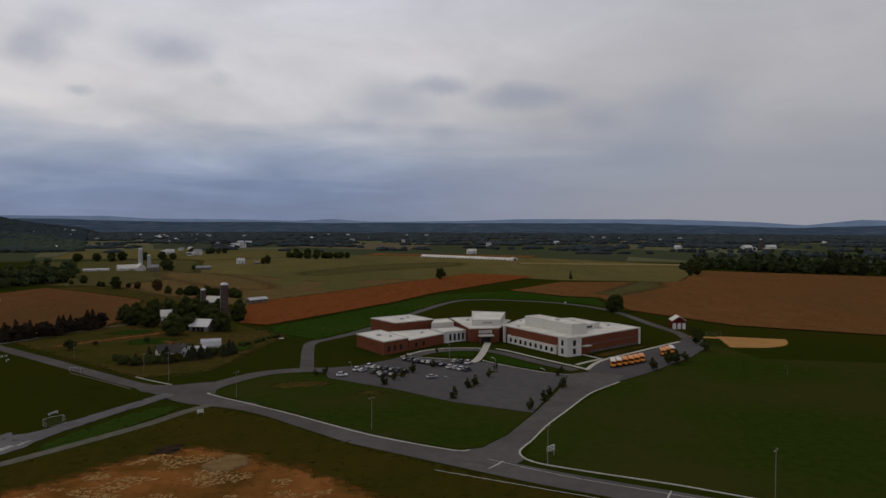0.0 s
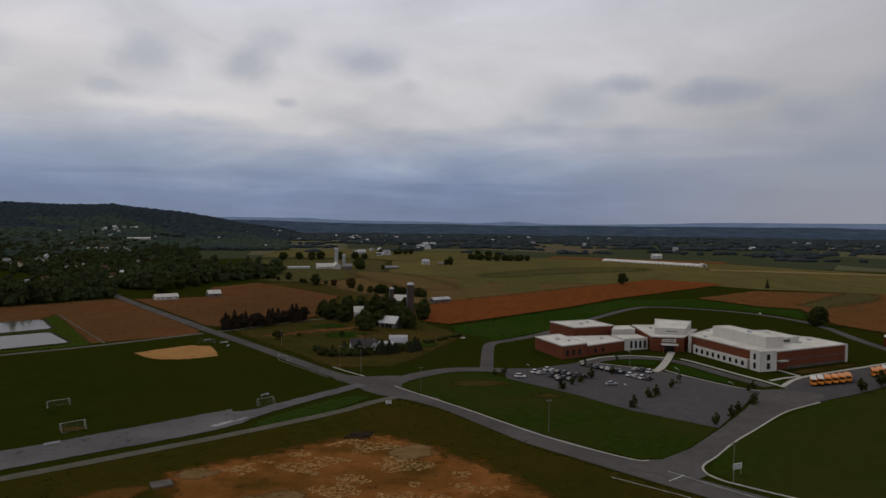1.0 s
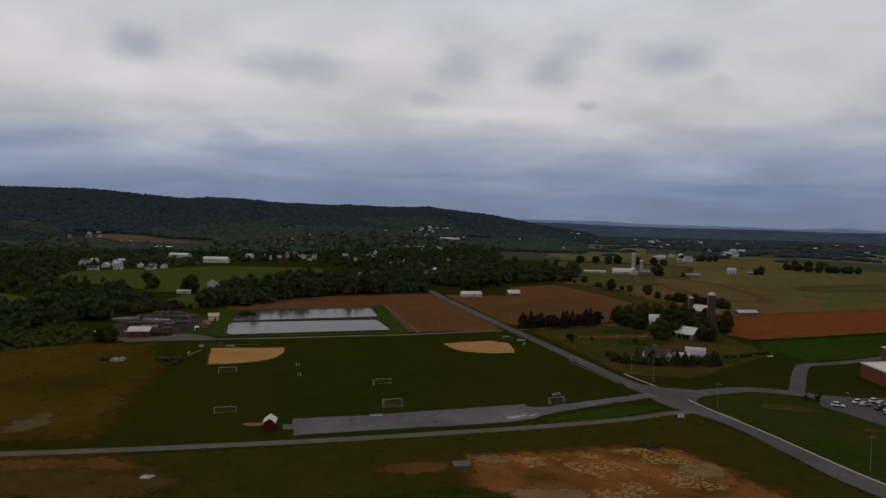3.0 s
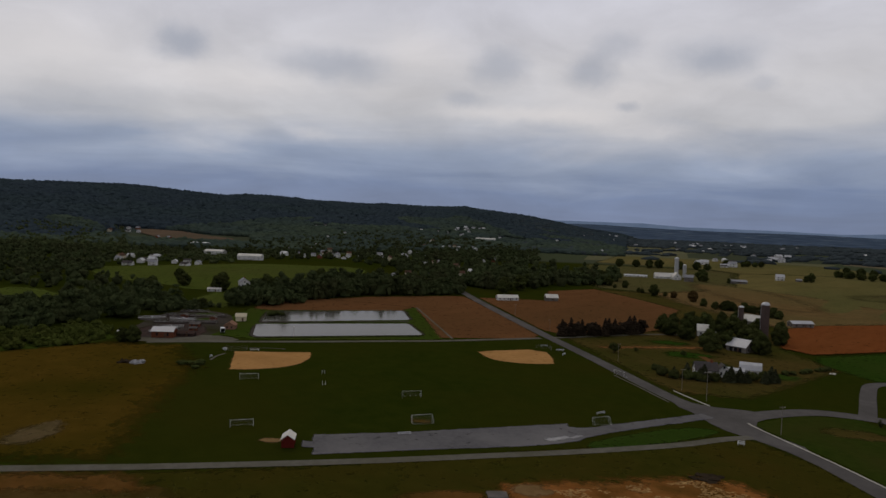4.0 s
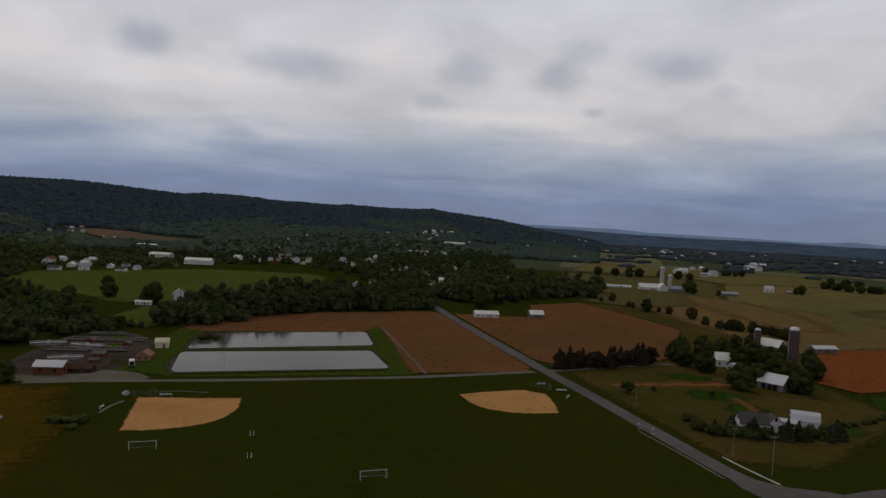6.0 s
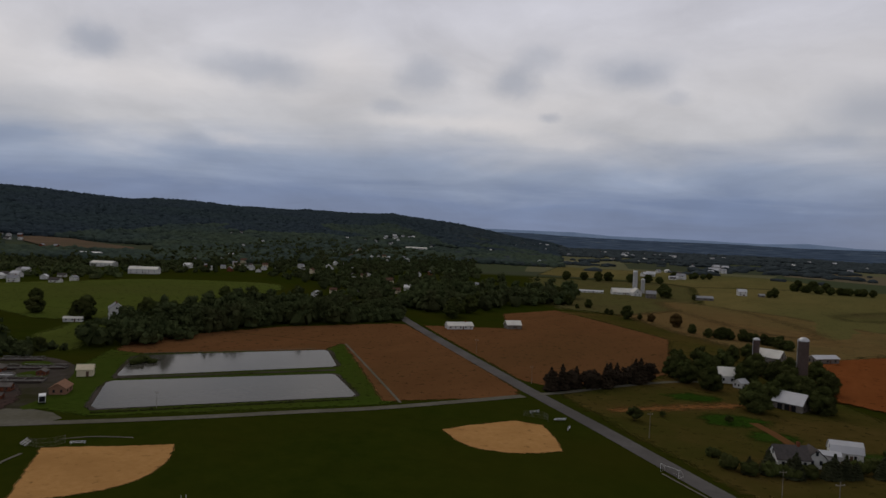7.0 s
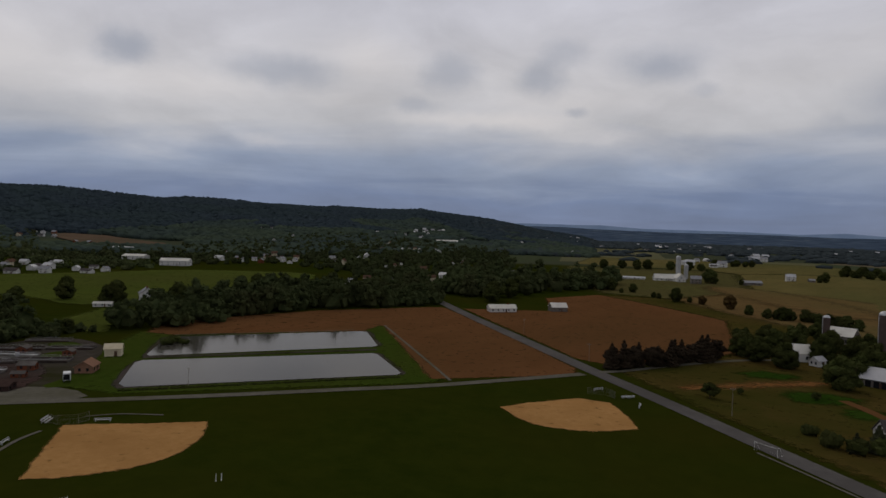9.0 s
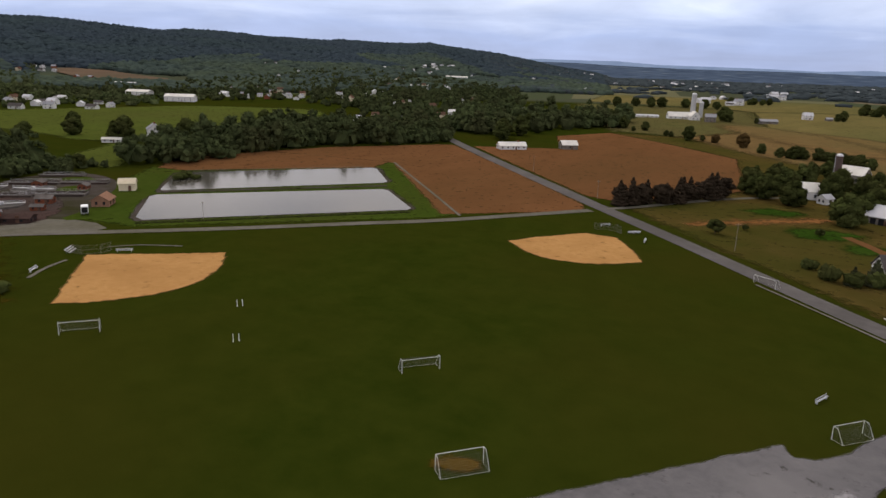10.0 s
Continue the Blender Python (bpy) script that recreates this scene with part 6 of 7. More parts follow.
stand(gable("rear_barn", 13, 9, 4.6, 4.0, "grey_boards", "membrane", "grey boarded barn with a pale roof", "barn", 2), -119, 556, -20)
stand(gable("machine_shed", 17, 7, 3.2, 1.6, "grey_boards", "metal_roof", "long low machine shed with a pale roof", "shed", 3), -93, 588, 45)
stand(silo("tower_silo", 22.5, 2.6, "silo", "steel", "tall dark concrete stave silo with a pale dome"), -100.3, 500, 200)
stand(silo("small_silo", 13.5, 1.8, "silo", "steel", "small grey silo with a pale dome beside the barn"), -127, 553, 200)
# white house and garage beside the road
stand(gable("ranch_house", 22, 10, 3.0, 2.6, "siding", "membrane", "long white single-storey house with a pale roof", "house", 5, False, True), -314, 533, 45, .82)
stand(gable("garage", 13, 10, 3.6, 3.2, "grey_boards", "membrane", "grey boarded garage with a pale roof", "garage", 1), -287, 563, 42, .82)
# farm across the fields
stand(silo("white_silo", 27, 2.7, "silo_pale", "steel", "tall pale stave silo among the white barns"), -306, 966, 0)
stand(silo("short_silo", 17, 2.4, "silo_pale", "steel", "short pale silo behind the barns"), -303, 992, 0)
stand(gable("dairy_barn", 26, 11, 3.0, 4.6, "siding", "membrane", "long white dairy barn with a pale roof", "barn", 5), -316, 948, 30)
stand(gable("hay_barn", 13, 10, 4.5, 5.0, "siding", "membrane", "tall white barn with a pale roof", "barn", 2), -298, 942, 120)
stand(gable("farmhouse", 14, 10, 7, 4.0, "grey_boards", "grey_roof", "grey farmhouse beside the barns", "house", 3, False, True), -277, 926, 20, .8)
stand(gable("poultry_house", 30, 6, 2.0, 1.2, "siding", "metal_roof", "long low white poultry house", "shed", 6), -352, 938, 25)
stand(gable("implement_shed", 22, 9, 3.0, 2.0, "grey_boards", "grey_roof", "open grey implement shed beside the field", "shed", 3), -226, 962, 30)
stand(gable("field_barn", 11, 8, 5.5, 3.4, "siding", "metal_roof", "white barn standing alone in the fields", "barn", 2), -200, 1094, 25)
stand(gable("field_shed", 9, 7, 3.5, 2, "grey_boards", "grey_roof", "small grey shed under a tree", "shed", 1), -177, 1102, 25, .8)
stand(gable("far_barn", 20, 9, 4, 3.4, "siding", "metal_roof", "white barn at the far edge of the hay field", "barn", 3), -345, 1374, 20, .8)
stand(gable("far_barn", 26, 9, 4, 3, "siding", "metal_roof", "long white barn beyond the hay field", "barn", 4), -347, 1837, 20, 1.2)
stand(gable("far_barn", 20, 10, 6, 4, "siding", "membrane", "tall white barn beyond the greenhouse", "barn", 2), 210, 1500, 10)
stand(gable("far_barn", 34, 14, 6, 5, "siding", "membrane", "white barn among the far trees", "barn", 3), 940, 1700, 30)
stand(silo("far_silo", 24, 3.4, "silo", "steel", "dark silo among the far farm buildings"), 1000, 1740, 0)
stand(gable("far_barn", 26, 12, 6, 4, "siding", "membrane", "white barn beside a dark silo", "barn", 3), 1040, 1760, 10)
# long greenhouse
def greenhouse():
    t = root("greenhouse", "very long low white tunnel house in the fields", "greenhouse")
    L, w = 205.0, 15.0
    arc = [(w / 2 * math.cos(a), 5.2 * math.sin(a)) for a in (i * math.pi / 10 for i in range(11))]
    bm = profile(B(), arc + [(-w / 2, -.4), (w / 2, -.4)], -L / 2, L / 2)
    part("cover", bm, M["membrane"], t, "pale plastic cover")
    part("end_wall", profile(B(), [(x * 1.12, z * 1.2) for x, z in arc], L / 2, L / 2 + 6), M["white_wall"], t, "white rounded end wall")
    part("end_door", box(B(), -2.2, L / 2 + 5.8, 0, 2.2, L / 2 + 6.2, 4), M["glass"], t, "dark end door")
    for i in range(24):
        y = -L / 2 + 4 + i * 8.6
        part("side_vent", box(B(), w / 2 - .3, y, .6, w / 2 + .1, y + 4, 1.8), M["tank"], t, "dark side vent")
    return t


stand(greenhouse(), 170, 1290, 46 + 180)
# small sheds on the school grounds
def pitch_shed(name, w, d, h, rise, label):
    return gable(name, w, d, h, rise, "barn_red", "membrane", label, "shed", 0, False, False, False)


t = stand(pitch_shed("red_shed", 6.5, 4.6, 3.2, 1.6, "small red shed with a pale metal roof by the gravel lot"), -160, 148.5, 132, .78)
# doorway isn't cut: a black slab paints the shade within it
part("shed_door", box(B(), 3.2, -1.2, 0, 3.4, 1.2, 2.6), M["black"], t, "black panel standing for the shade in the open doorway")
t = stand(pitch_shed("red_shed", 7.5, 7, 4.6, 2.2, "red shed with white doors by the ball field"), 196.5, 432, 80, 1.15)
for k in (-2.6, 0, 2.6):
    part("shed_door", box(B(), -3.85, k - .9, 0, -3.7, k + .9, 3.2), M["white_paint"], t, "white shed door")
stand(gable("pump_house", 4.2, 3.4, 2.4, 1.0, "siding", "membrane", "small white pump house by the lane", "shed", 0), -351, 205, 40)
# farmhouse behind the woods
stand(gable("white_farmhouse", 11, 9, 7.5, 3.2, "siding", "grey_roof", "white two-storey farmhouse with rows of windows", "house", 3, False, True), -500, 400, -32)
stand(gable("white_shed", 14, 5, 2.6, 1.2, "siding", "membrane", "long low white shed beside the meadow", "shed", 3), -507, 375, 40, .8)


# ---- village ----
HOUSES = [gable("house", 12, 9, 5.4, 3.4, "siding", "grey_roof", "white village house with a grey roof", "house", 2, False, True, True, "village houses", ends=False),
          gable("house", 14, 9, 3.4, 2.8, "siding", "shingle", "low white village house with a dark roof", "house", 2, False, False, True, "village houses", ends=False),
          gable("house", 11, 9, 5.6, 3.6, "brick", "grey_roof", "brick village house with a grey roof", "house", 2, False, True, True, "village houses", ends=False),
          gable("house", 12, 10, 5.4, 3.6, "cream", "brown_roof", "cream village house with a brown roof", "house", 2, False, True, True, "village houses", ends=False),
          gable("house", 13, 10, 5.0, 3.2, "siding", "metal_roof", "white village house with a pale metal roof", "house", 2, False, False, True, "village houses", ends=False)]
for i, (x, y, yaw, size) in enumerate(sites):
    k = vr.choice((0, 0, 1, 1, 2, 3, 4, 4)) if y < 1500 else vr.choice((0, 1, 4, 4))
    m = spot(x, y, yaw, size)
    if HOUSES[k].get("placed"):
        copy_thing(HOUSES[k], Matrix.Identity(4)).matrix_basis = m
    else:
        HOUSES[k].matrix_basis = m
        HOUSES[k]["placed"] = 1
stand(gable("works_hall", 44, 22, 7, 3.5, "siding", "membrane", "large white hall with a pale roof by the village", "hall", 5), -963, 708, 25, .72)
stand(gable("works_hall", 48, 20, 8, 4.0, "siding", "membrane", "large pale hall behind the green meadow", "hall", 5), -831, 672, 35, .72)
stand(gable("works_hall", 40, 18, 6, 3, "siding", "metal_roof", "long white hall on the slope", "hall", 5), -1192, 840, 25, .9)
stand(gable("long_shed", 30, 10, 4, 2, "siding", "membrane", "long low white shed among the village trees", "shed", 5), -445, 770, 40)
stand(gable("long_shed", 60, 16, 6, 2.4, "siding", "membrane", "long white hall beyond the village", "hall", 6), -1043, 1639, 25, .9)

# ---- vehicles ----
def wheel(parent, x, y, r, w):
    tyre = part("wheel", tube(B(), (x, y - w / 2, r), (x, y + w / 2, r), r, r, 14), M["tyre"], parent, "black tyre")
    part("rim", tube(B(), (x, y - w / 2 - .02, r), (x, y + w / 2 + .02, r), r * .6, r * .6, 10), M["rim"], tyre, "grey rim")


def car(paint, label, tall=0.0):
    """A parked car, its nose along +x."""
    t = root("car", label, "car", "cars in the car park")
    L, W = 4.9, 1.95
    side = [(-L / 2, .42), (L / 2 - .1, .40), (L / 2, .62), (L / 2 - .12, .88), (1.25, 1.02), (-L / 2 + .25, 1.06 + tall * .3), (-L / 2 + .02, .9)]
    bm = profile(B(), side, -W / 2, W / 2)
    bmesh.ops.bevel(bm, geom=bm.edges[:], offset=.07, segments=1, affect="EDGES")
    part("body", bm, M[paint], t)
    h = 1.56 + tall
    cab = [(1.2, 1.0), (.35, h), (-1.45 - tall, h), (-2.05 - tall * .4, 1.02)]
    bm = profile(B(), cab, -W / 2 + .12, W / 2 - .12)
    for v in bm.verts:
        if v.co.z > 1.2:
            v.co.y *= .82
    part("window", bm, M["glass"], t, "dark glazing all round the cabin")
    bm = box(B(), -1.42 - tall, -W / 2 + .26, h - .03, .32, W / 2 - .26, h + .06, .03)
    part("roof", bm, M[paint], t)
    for x in (-1.5, 1.5):
        for y in (-W / 2 + .1, W / 2 - .1):
            wheel(t, x, y, .34, .24)
    for y in (-.65, .65):
        part("headlight", box(B(), L / 2 - .16, y - .2, .66, L / 2 + .01, y + .2, .84, .03), M["white_paint"], t, "clear headlight")
        part("tail_light", box(B(), -L / 2 - .01, y - .18, .72, -L / 2 + .1, y + .18, .92, .03), M["car_red"], t, "red tail light")
    return t


def bus(roof, roof_label, label):
    t = root("school_bus", label, "bus", "school buses in the yard")
    L, W, H = 10.5, 2.7, 3.3
    bm = box(B(), -L / 2, -W / 2, .55, L / 2 - 1.5, W / 2, H - .25, .12)
    part("body", bm, M["bus_yellow"], t)
    bm = profile(B(), [(-L / 2 + .05, H - .3), (L / 2 - 1.6, H - .3), (L / 2 - 1.9, H), (-L / 2 + .3, H)], -W / 2 + .1, W / 2 - .1)
    part("roof", bm, M[roof], t, roof_label)
    part("hood", profile(B(), [(L / 2 - 1.6, .55), (L / 2, .55), (L / 2, 1.3), (L / 2 - .3, 1.6), (L / 2 - 1.6, 1.8)], -W / 2 + .25, W / 2 - .25), M["bus_yellow"], t)
    for s in (-1, 1):
        for i in range(8):
            x = -L / 2 + .5 + i * 1.02
            part("window", box(B(), x, s * W / 2 - .05, 1.85, x + .8, s * W / 2 + .05, 2.65), M["glass"], t, "dark side window")
        part("rub_rail", box(B(), -L / 2 + .1, s * W / 2 - .04, 1.35, L / 2 - 1.6, s * W / 2 + .06, 1.5), M["black"], t, "black rub rail")
        for x in (-L / 2 + 2.4, L / 2 - 1.2):
            wheel(t, x, s * (W / 2 - .2), .5, .32)
    part("windscreen", box(B(), L / 2 - 1.55, -W / 2 + .25, 1.85, L / 2 - 1.45, W / 2 - .25, 2.75), M["glass"], t, "dark windscreen")
    part("rear_window", box(B(), -L / 2 - .05, -.9, 1.8, -L / 2 + .05, .9, 2.6), M["glass"], t, "dark rear window")
    part("bumper", box(B(), L / 2 - .05, -W / 2 + .2, .5, L / 2 + .15, W / 2 - .2, .85, .04), M["black"], t, "black bumper")
    return t


CARS = {c: None for c in ("white", "silver", "black", "grey", "blue", "red", "tan")}


def park(c, x, y, yaw):
    m = spot(x, y, yaw, 1.0, .2)
    if CARS[c] is None:
        CARS[c] = car("car_" + c, {"white": "white", "silver": "silver", "black": "black", "grey": "dark grey", "blue": "dark blue", "red": "red", "tan": "tan"}[c] + " car parked on the asphalt", .25 if c in ("white", "grey") else 0.0)
        CARS[c].matrix_basis = m
    else:
        copy_thing(CARS[c], Matrix.Identity(4)).matrix_basis = m


def row(x, y, ux, uy, pitch, colours, yaw):
    for i, c in enumerate(colours.split()):
        if c != "-":
            park(c, x + ux * pitch * i, y + uy * pitch * i, yaw)


row(-4, 319, .77, -.64, 3.4, "white silver - grey black grey black", 50)
row(1.5, 325.5, .77, -.64, 3.4, "white silver black grey blue grey black", 50)
row(19, 341, .77, -.64, 3.4, "black grey blue black silver black grey", 50)
row(25, 334.5, .77, -.64, 3.4, "grey black black grey blue", 50)
row(38.5, 320.5, .72, -.69, 3.3, "white silver white grey", 50)
row(42.5, 334, .72, -.5, 4.0, "silver grey white", 50)
park("white", -10.4, 308, 5)
park("silver", 28.6, 301, 20)
park("blue", 7, 306, 50)
BUSES = [bus("white_paint", "white roof", "orange-yellow school bus with a white roof"), bus("bus_yellow", "yellow roof", "orange-yellow school bus parked in the yard")]
first = {}
for i, (x, y) in enumerate([(115.0, 318.8), (118.6, 320.9), (122.2, 322.8), (125.8, 324.8), (129.4, 327.0), (133.0, 329.6), (149.6, 343.6), (153.2, 346.4), (157.0, 349.6)]):
    m = spot(x, y, 254, .94, .2)
    k = 0 if i in (0, 1, 8) else 1
    if k in first:
        copy_thing(BUSES[k], Matrix.Identity(4)).matrix_basis = m
    else:
        BUSES[k].matrix_basis = first[k] = m


# ---- pitches ----
def soccer_goal():
    t = root("soccer_goal", "white portable soccer goal with a dark net on the grass", "goal", "soccer goals on the pitches")
    w, h, d, dt, r = 7.2, 2.5, 2.4, .9, .048
    for s in (-1, 1):
        y = s * w / 2
        part("post", tube(B(), (0, y, 0), (0, y, h), r, r, 8), M["white_paint"], t)
        part("base_bar", tube(B(), (0, y, r), (-d, y, r), r * .35, r * .35, 8), M["white_paint"], t)
        part("stay", tube(B(), (-d, y, r), (-dt, y, h), r * .6, r * .6, 8), M["white_paint"], t)
        part("top_bar", tube(B(), (0, y, h), (-dt, y, h), r * .8, r * .8, 8), M["white_paint"], t)
    part("crossbar", tube(B(), (0, -w / 2, h), (0, w / 2, h), r, r, 8), M["white_paint"], t)
    part("rear_bar", tube(B(), (-d, -w / 2, r), (-d, w / 2, r), r * .35, r * .35, 8), M["white_paint"], t)
    bm = B()
    for i in range(1, 24):
        y = -w / 2 + w * i / 24
        tube(bm, (-dt, y, h), (-d, y, r), .008, .008, 4)
        tube(bm, (0, y, h), (-dt, y, h), .008, .008, 4)
    for k in range(1, 9):
        f = k / 9
        x, z = -dt - (d - dt) * f, h + (r - h) * f
        tube(bm, (x, -w / 2, z), (x, w / 2, z), .008, .008, 4)
    for s in (-1, 1):
        for k in range(1, 7):
            f = k / 7
            tube(bm, (-d * f, s * w / 2, r), (-dt * f, s * w / 2, h), .008, .008, 4)
    part("net", bm, M["net"], t, "dark netting")
    return t


goal = soccer_goal()
GOALS = [(-229.8, 189.8, 322, 1.0), (-168, 217.3, 322, 1.0), (-146.4, 195.5, 142, 1.0), (-101.3, 240.6, 142, .9), (-126, 318.5, 243, .92), (-182.6, 149.3, 322, .98)]
for i, (x, y, yaw, s) in enumerate(GOALS):
    m = spot(x, y, yaw, s, .05)
    if i:
        copy_thing(goal, Matrix.Identity(4)).matrix_basis = m
    else:
        goal.matrix_basis = m


def bleacher():
    t = root("bleacher", "small grey metal bleacher beside the infield", "bleacher")
    for k in range(3):
        part("plank", box(B(), -3, k * .75, .45 + k * .45, 3, k * .75 + .32, .52 + k * .45), M["steel"], t)
        part("footboard", box(B(), -3, k * .75 + .38, .12 + k * .45, 3, k * .75 + .62, .18 + k * .45), M["steel"], t)
    for x in (-2.4, 0, 2.4):
        bm = B()
        tube(bm, (x, 0, 0), (x, 2.0, 1.35), .05, .05, 6)
        tube(bm, (x, 1.75, 0), (x, 1.75, 1.4), .05, .05, 6)
        tube(bm, (x, .1, 0), (x, .1, .45), .05, .05, 6)
        part("support", bm, M["steel"], t)
    return t


def bench():
    t = root("bench", "grey team bench on the grass", "bench")
    part("seat", box(B(), -2.2, -.2, .45, 2.2, .2, .53, .02), M["steel"], t)
    part("backrest", box(B(), -2.2, .2, .7, 2.2, .26, .95, .02), M["steel"], t)
    for x in (-1.8, 1.8):
        part("leg", box(B(), x - .06, -.18, 0, x + .06, .26, .72), M["steel"], t)
    return t


def backstop():
    t = root("backstop", "grey chain-link backstop behind the infield", "fence")
    pts = [(-6, 3), (-3, 0), (3, 0), (6, 3)]
    for x, y in pts:
        part("post", tube(B(), (x, y, 0), (x, y, 3.0), .05, .05, 8), M["pole"], t)
    for (ax, ay), (bx, by) in zip(pts, pts[1:]):
        bm = B()
        for z in (.1, 1.5, 2.95):
            tube(bm, (ax, ay, z), (bx, by, z), .03, .03, 6)
        part("rail", bm, M["pole"], t)
        bm = B()
        n = 16
        for i in range(1, n):
            tube(bm, (ax + (bx - ax) * i / n, ay + (by - ay) * i / n, .1), (ax + (bx - ax) * i / n, ay + (by - ay) * i / n, 2.95), .014, .014, 4)
        part("mesh", bm, M["net"], t, "grey wire mesh")
    return t


t = bleacher()
t.matrix_basis = spot(-287, 222, 130, .75, .02)
copy_thing(t, Matrix.Identity(4)).matrix_basis = spot(-173, 352, 220, .75, .02)
t = bench()
t.matrix_basis = spot(-106, 251.7, 70, 1, .02)
for x, y, yaw in ((-141.8, 180.6, 50), (-184, 355, 60), (-166, 343, 100), (-276, 230, 45), (-277, 206, 130)):
    copy_thing(t, Matrix.Identity(4)).matrix_basis = spot(x, y, yaw, 1, .05)
t = backstop()
t.matrix_basis = spot(-281, 223.5, 55, .8)
copy_thing(t, Matrix.Identity(4)).matrix_basis = spot(-180.5, 350, 180, .8)
copy_thing(t, Matrix.Identity(4)).matrix_basis = spot(204, 401, 180, .8)


def post_pair():
    t = root("training_posts", "pair of short white training posts on the pitch", "posts")
    for s in (-.7, .7):
        part("post", tube(B(), (0, s, 0), (0, s, 1.9), .1, .1, 8), M["white_paint"], t)
        part("foot", box(B(), -.5, s - .12, 0, .5, s + .12, .12, .02), M["white_paint"], t)
    return t


t = post_pair()
t.matrix_basis = spot(-218.3, 219.7, 140, .78)
copy_thing(t, Matrix.Identity(4)).matrix_basis = spot(-203.9, 206, 140, .78)


# ---- poles and signs ----
def utility_pole(h, lamp):
    t = root("light_pole" if lamp else "utility_pole", "slender grey light pole" if lamp else "weathered wooden utility pole", "pole")
    part("shaft", tube(B(), (0, 0, -.3), (0, 0, h), .13, .08, 8), M["pole"], t)
    if lamp:
        part("arm", tube(B(), (0, 0, h - .3), (1.6, 0, h), .06, .05, 6), M["steel"], t)
        part("lamp_head", box(B(), 1.3, -.2, h - .1, 2.2, .2, h + .1, .05), M["steel"], t)
    else:
        part("crossarm", box(B(), -1.2, -.07, h - .9, 1.2, .07, h - .7), M["pole"], t)
        for x in (-1, 0, 1):
            part("insulator", tube(B(), (x, 0, h - .7), (x, 0, h - .45), .06, .04, 6), M["white_wall"], t)
    return t


up_pole = utility_pole(11.5, False)
for i, (x, y, s) in enumerate([(-82.3, 303.5, 1.1), (-95.6, 313.9, .85), (-48.9, 274.4, .9), (3, 228.3, .95), (52, 190.6, 1.0), (101.6, 161.7, 1.1), (-140, 352, .8), (-205, 402, .7), (-259, 452, .7), (-292, 269.5, .55)]):
    m = spot(x, y, 40, s)
    if i:
        copy_thing(up_pole, Matrix.Identity(4)).matrix_basis = m
    else:
        up_pole.matrix_basis = m
lp = utility_pole(8.5, True)
for i, (x, y, s) in enumerate([(32, 264.6, 1.0), (20, 312, 1.0), (56, 300, 1.0), (-6, 300, .9), (40, 338, 1.0), (72, 276, 1.0), (185.3, 292.8, .5)]):
    m = spot(x, y, 130, s)
    if i:
        copy_thing(lp, Matrix.Identity(4)).matrix_basis = m
    else:
        lp.matrix_basis = m


def board_sign(name, w, h, z, label, bars):
    t = root(name, label, "sign")
    part("board", box(B(), -w / 2, -.12, z, w / 2, .12, z + h, .03), M["white_paint"], t, "white sign board")
    for s in (-1, 1):
        part("post", box(B(), s * w * .42 - .1, -.1, -.2, s * w * .42 + .1, .1, z + .1), M["pole"], t)
    for i in range(bars):
        zz = z + h * (.2 + .6 * i / max(1, bars - 1))
        part("text_bar", box(B(), -w * .36, -.16, zz - .08, w * .36, -.11, zz + .08), M["black"], t, "dark bar in place of writing")
    return t


board_sign("school_sign", 3.2, 1.6, 1.6, "white school sign board on two posts beside the drive", 3).matrix_basis = spot(54.5, 197, 35)
board_sign("road_sign", 2.2, 1.3, .5, "small white sign board at the road crossing", 2).matrix_basis = spot(-56.6, 250.5, 30)

# ---- treatment works beside the ponds ----
field("works_yard", rounded([(-330, 226), (-318, 240), (-336, 258), (-374, 294), (-398, 300), (-416, 296), (-416, 268), (-385, 235), (-360, 208), (-348, 203)], 1), "yard", "dark gravel and asphalt yard of the treatment works", "yard", .12, 10)
field("works_lawn", rounded([(-326, 238), (-318, 250), (-345, 290), (-380, 318), (-384, 304), (-350, 276), (-334, 254)], 1), "bright_grass", "green grass beside the treatment works", "lawn", .15, 10)
field("stained_yard", ragged(rounded([(-334, 222), (-326, 234), (-344, 252), (-366, 262), (-380, 246), (-364, 212), (-350, 204)], 1), 1.5, 3, 6), "maroon_yard", "stained brownish yard among the tanks", "yard", .15, 10, 1.2)
for pts in ([(-362, 268), (-372, 280), (-384, 278), (-376, 262)], [(-384, 290), (-400, 294), (-404, 284), (-390, 280)]):
    field("works_lawn", rounded(pts, 1), "bright_grass", "green grass between the tanks", "lawn", .16, 10)


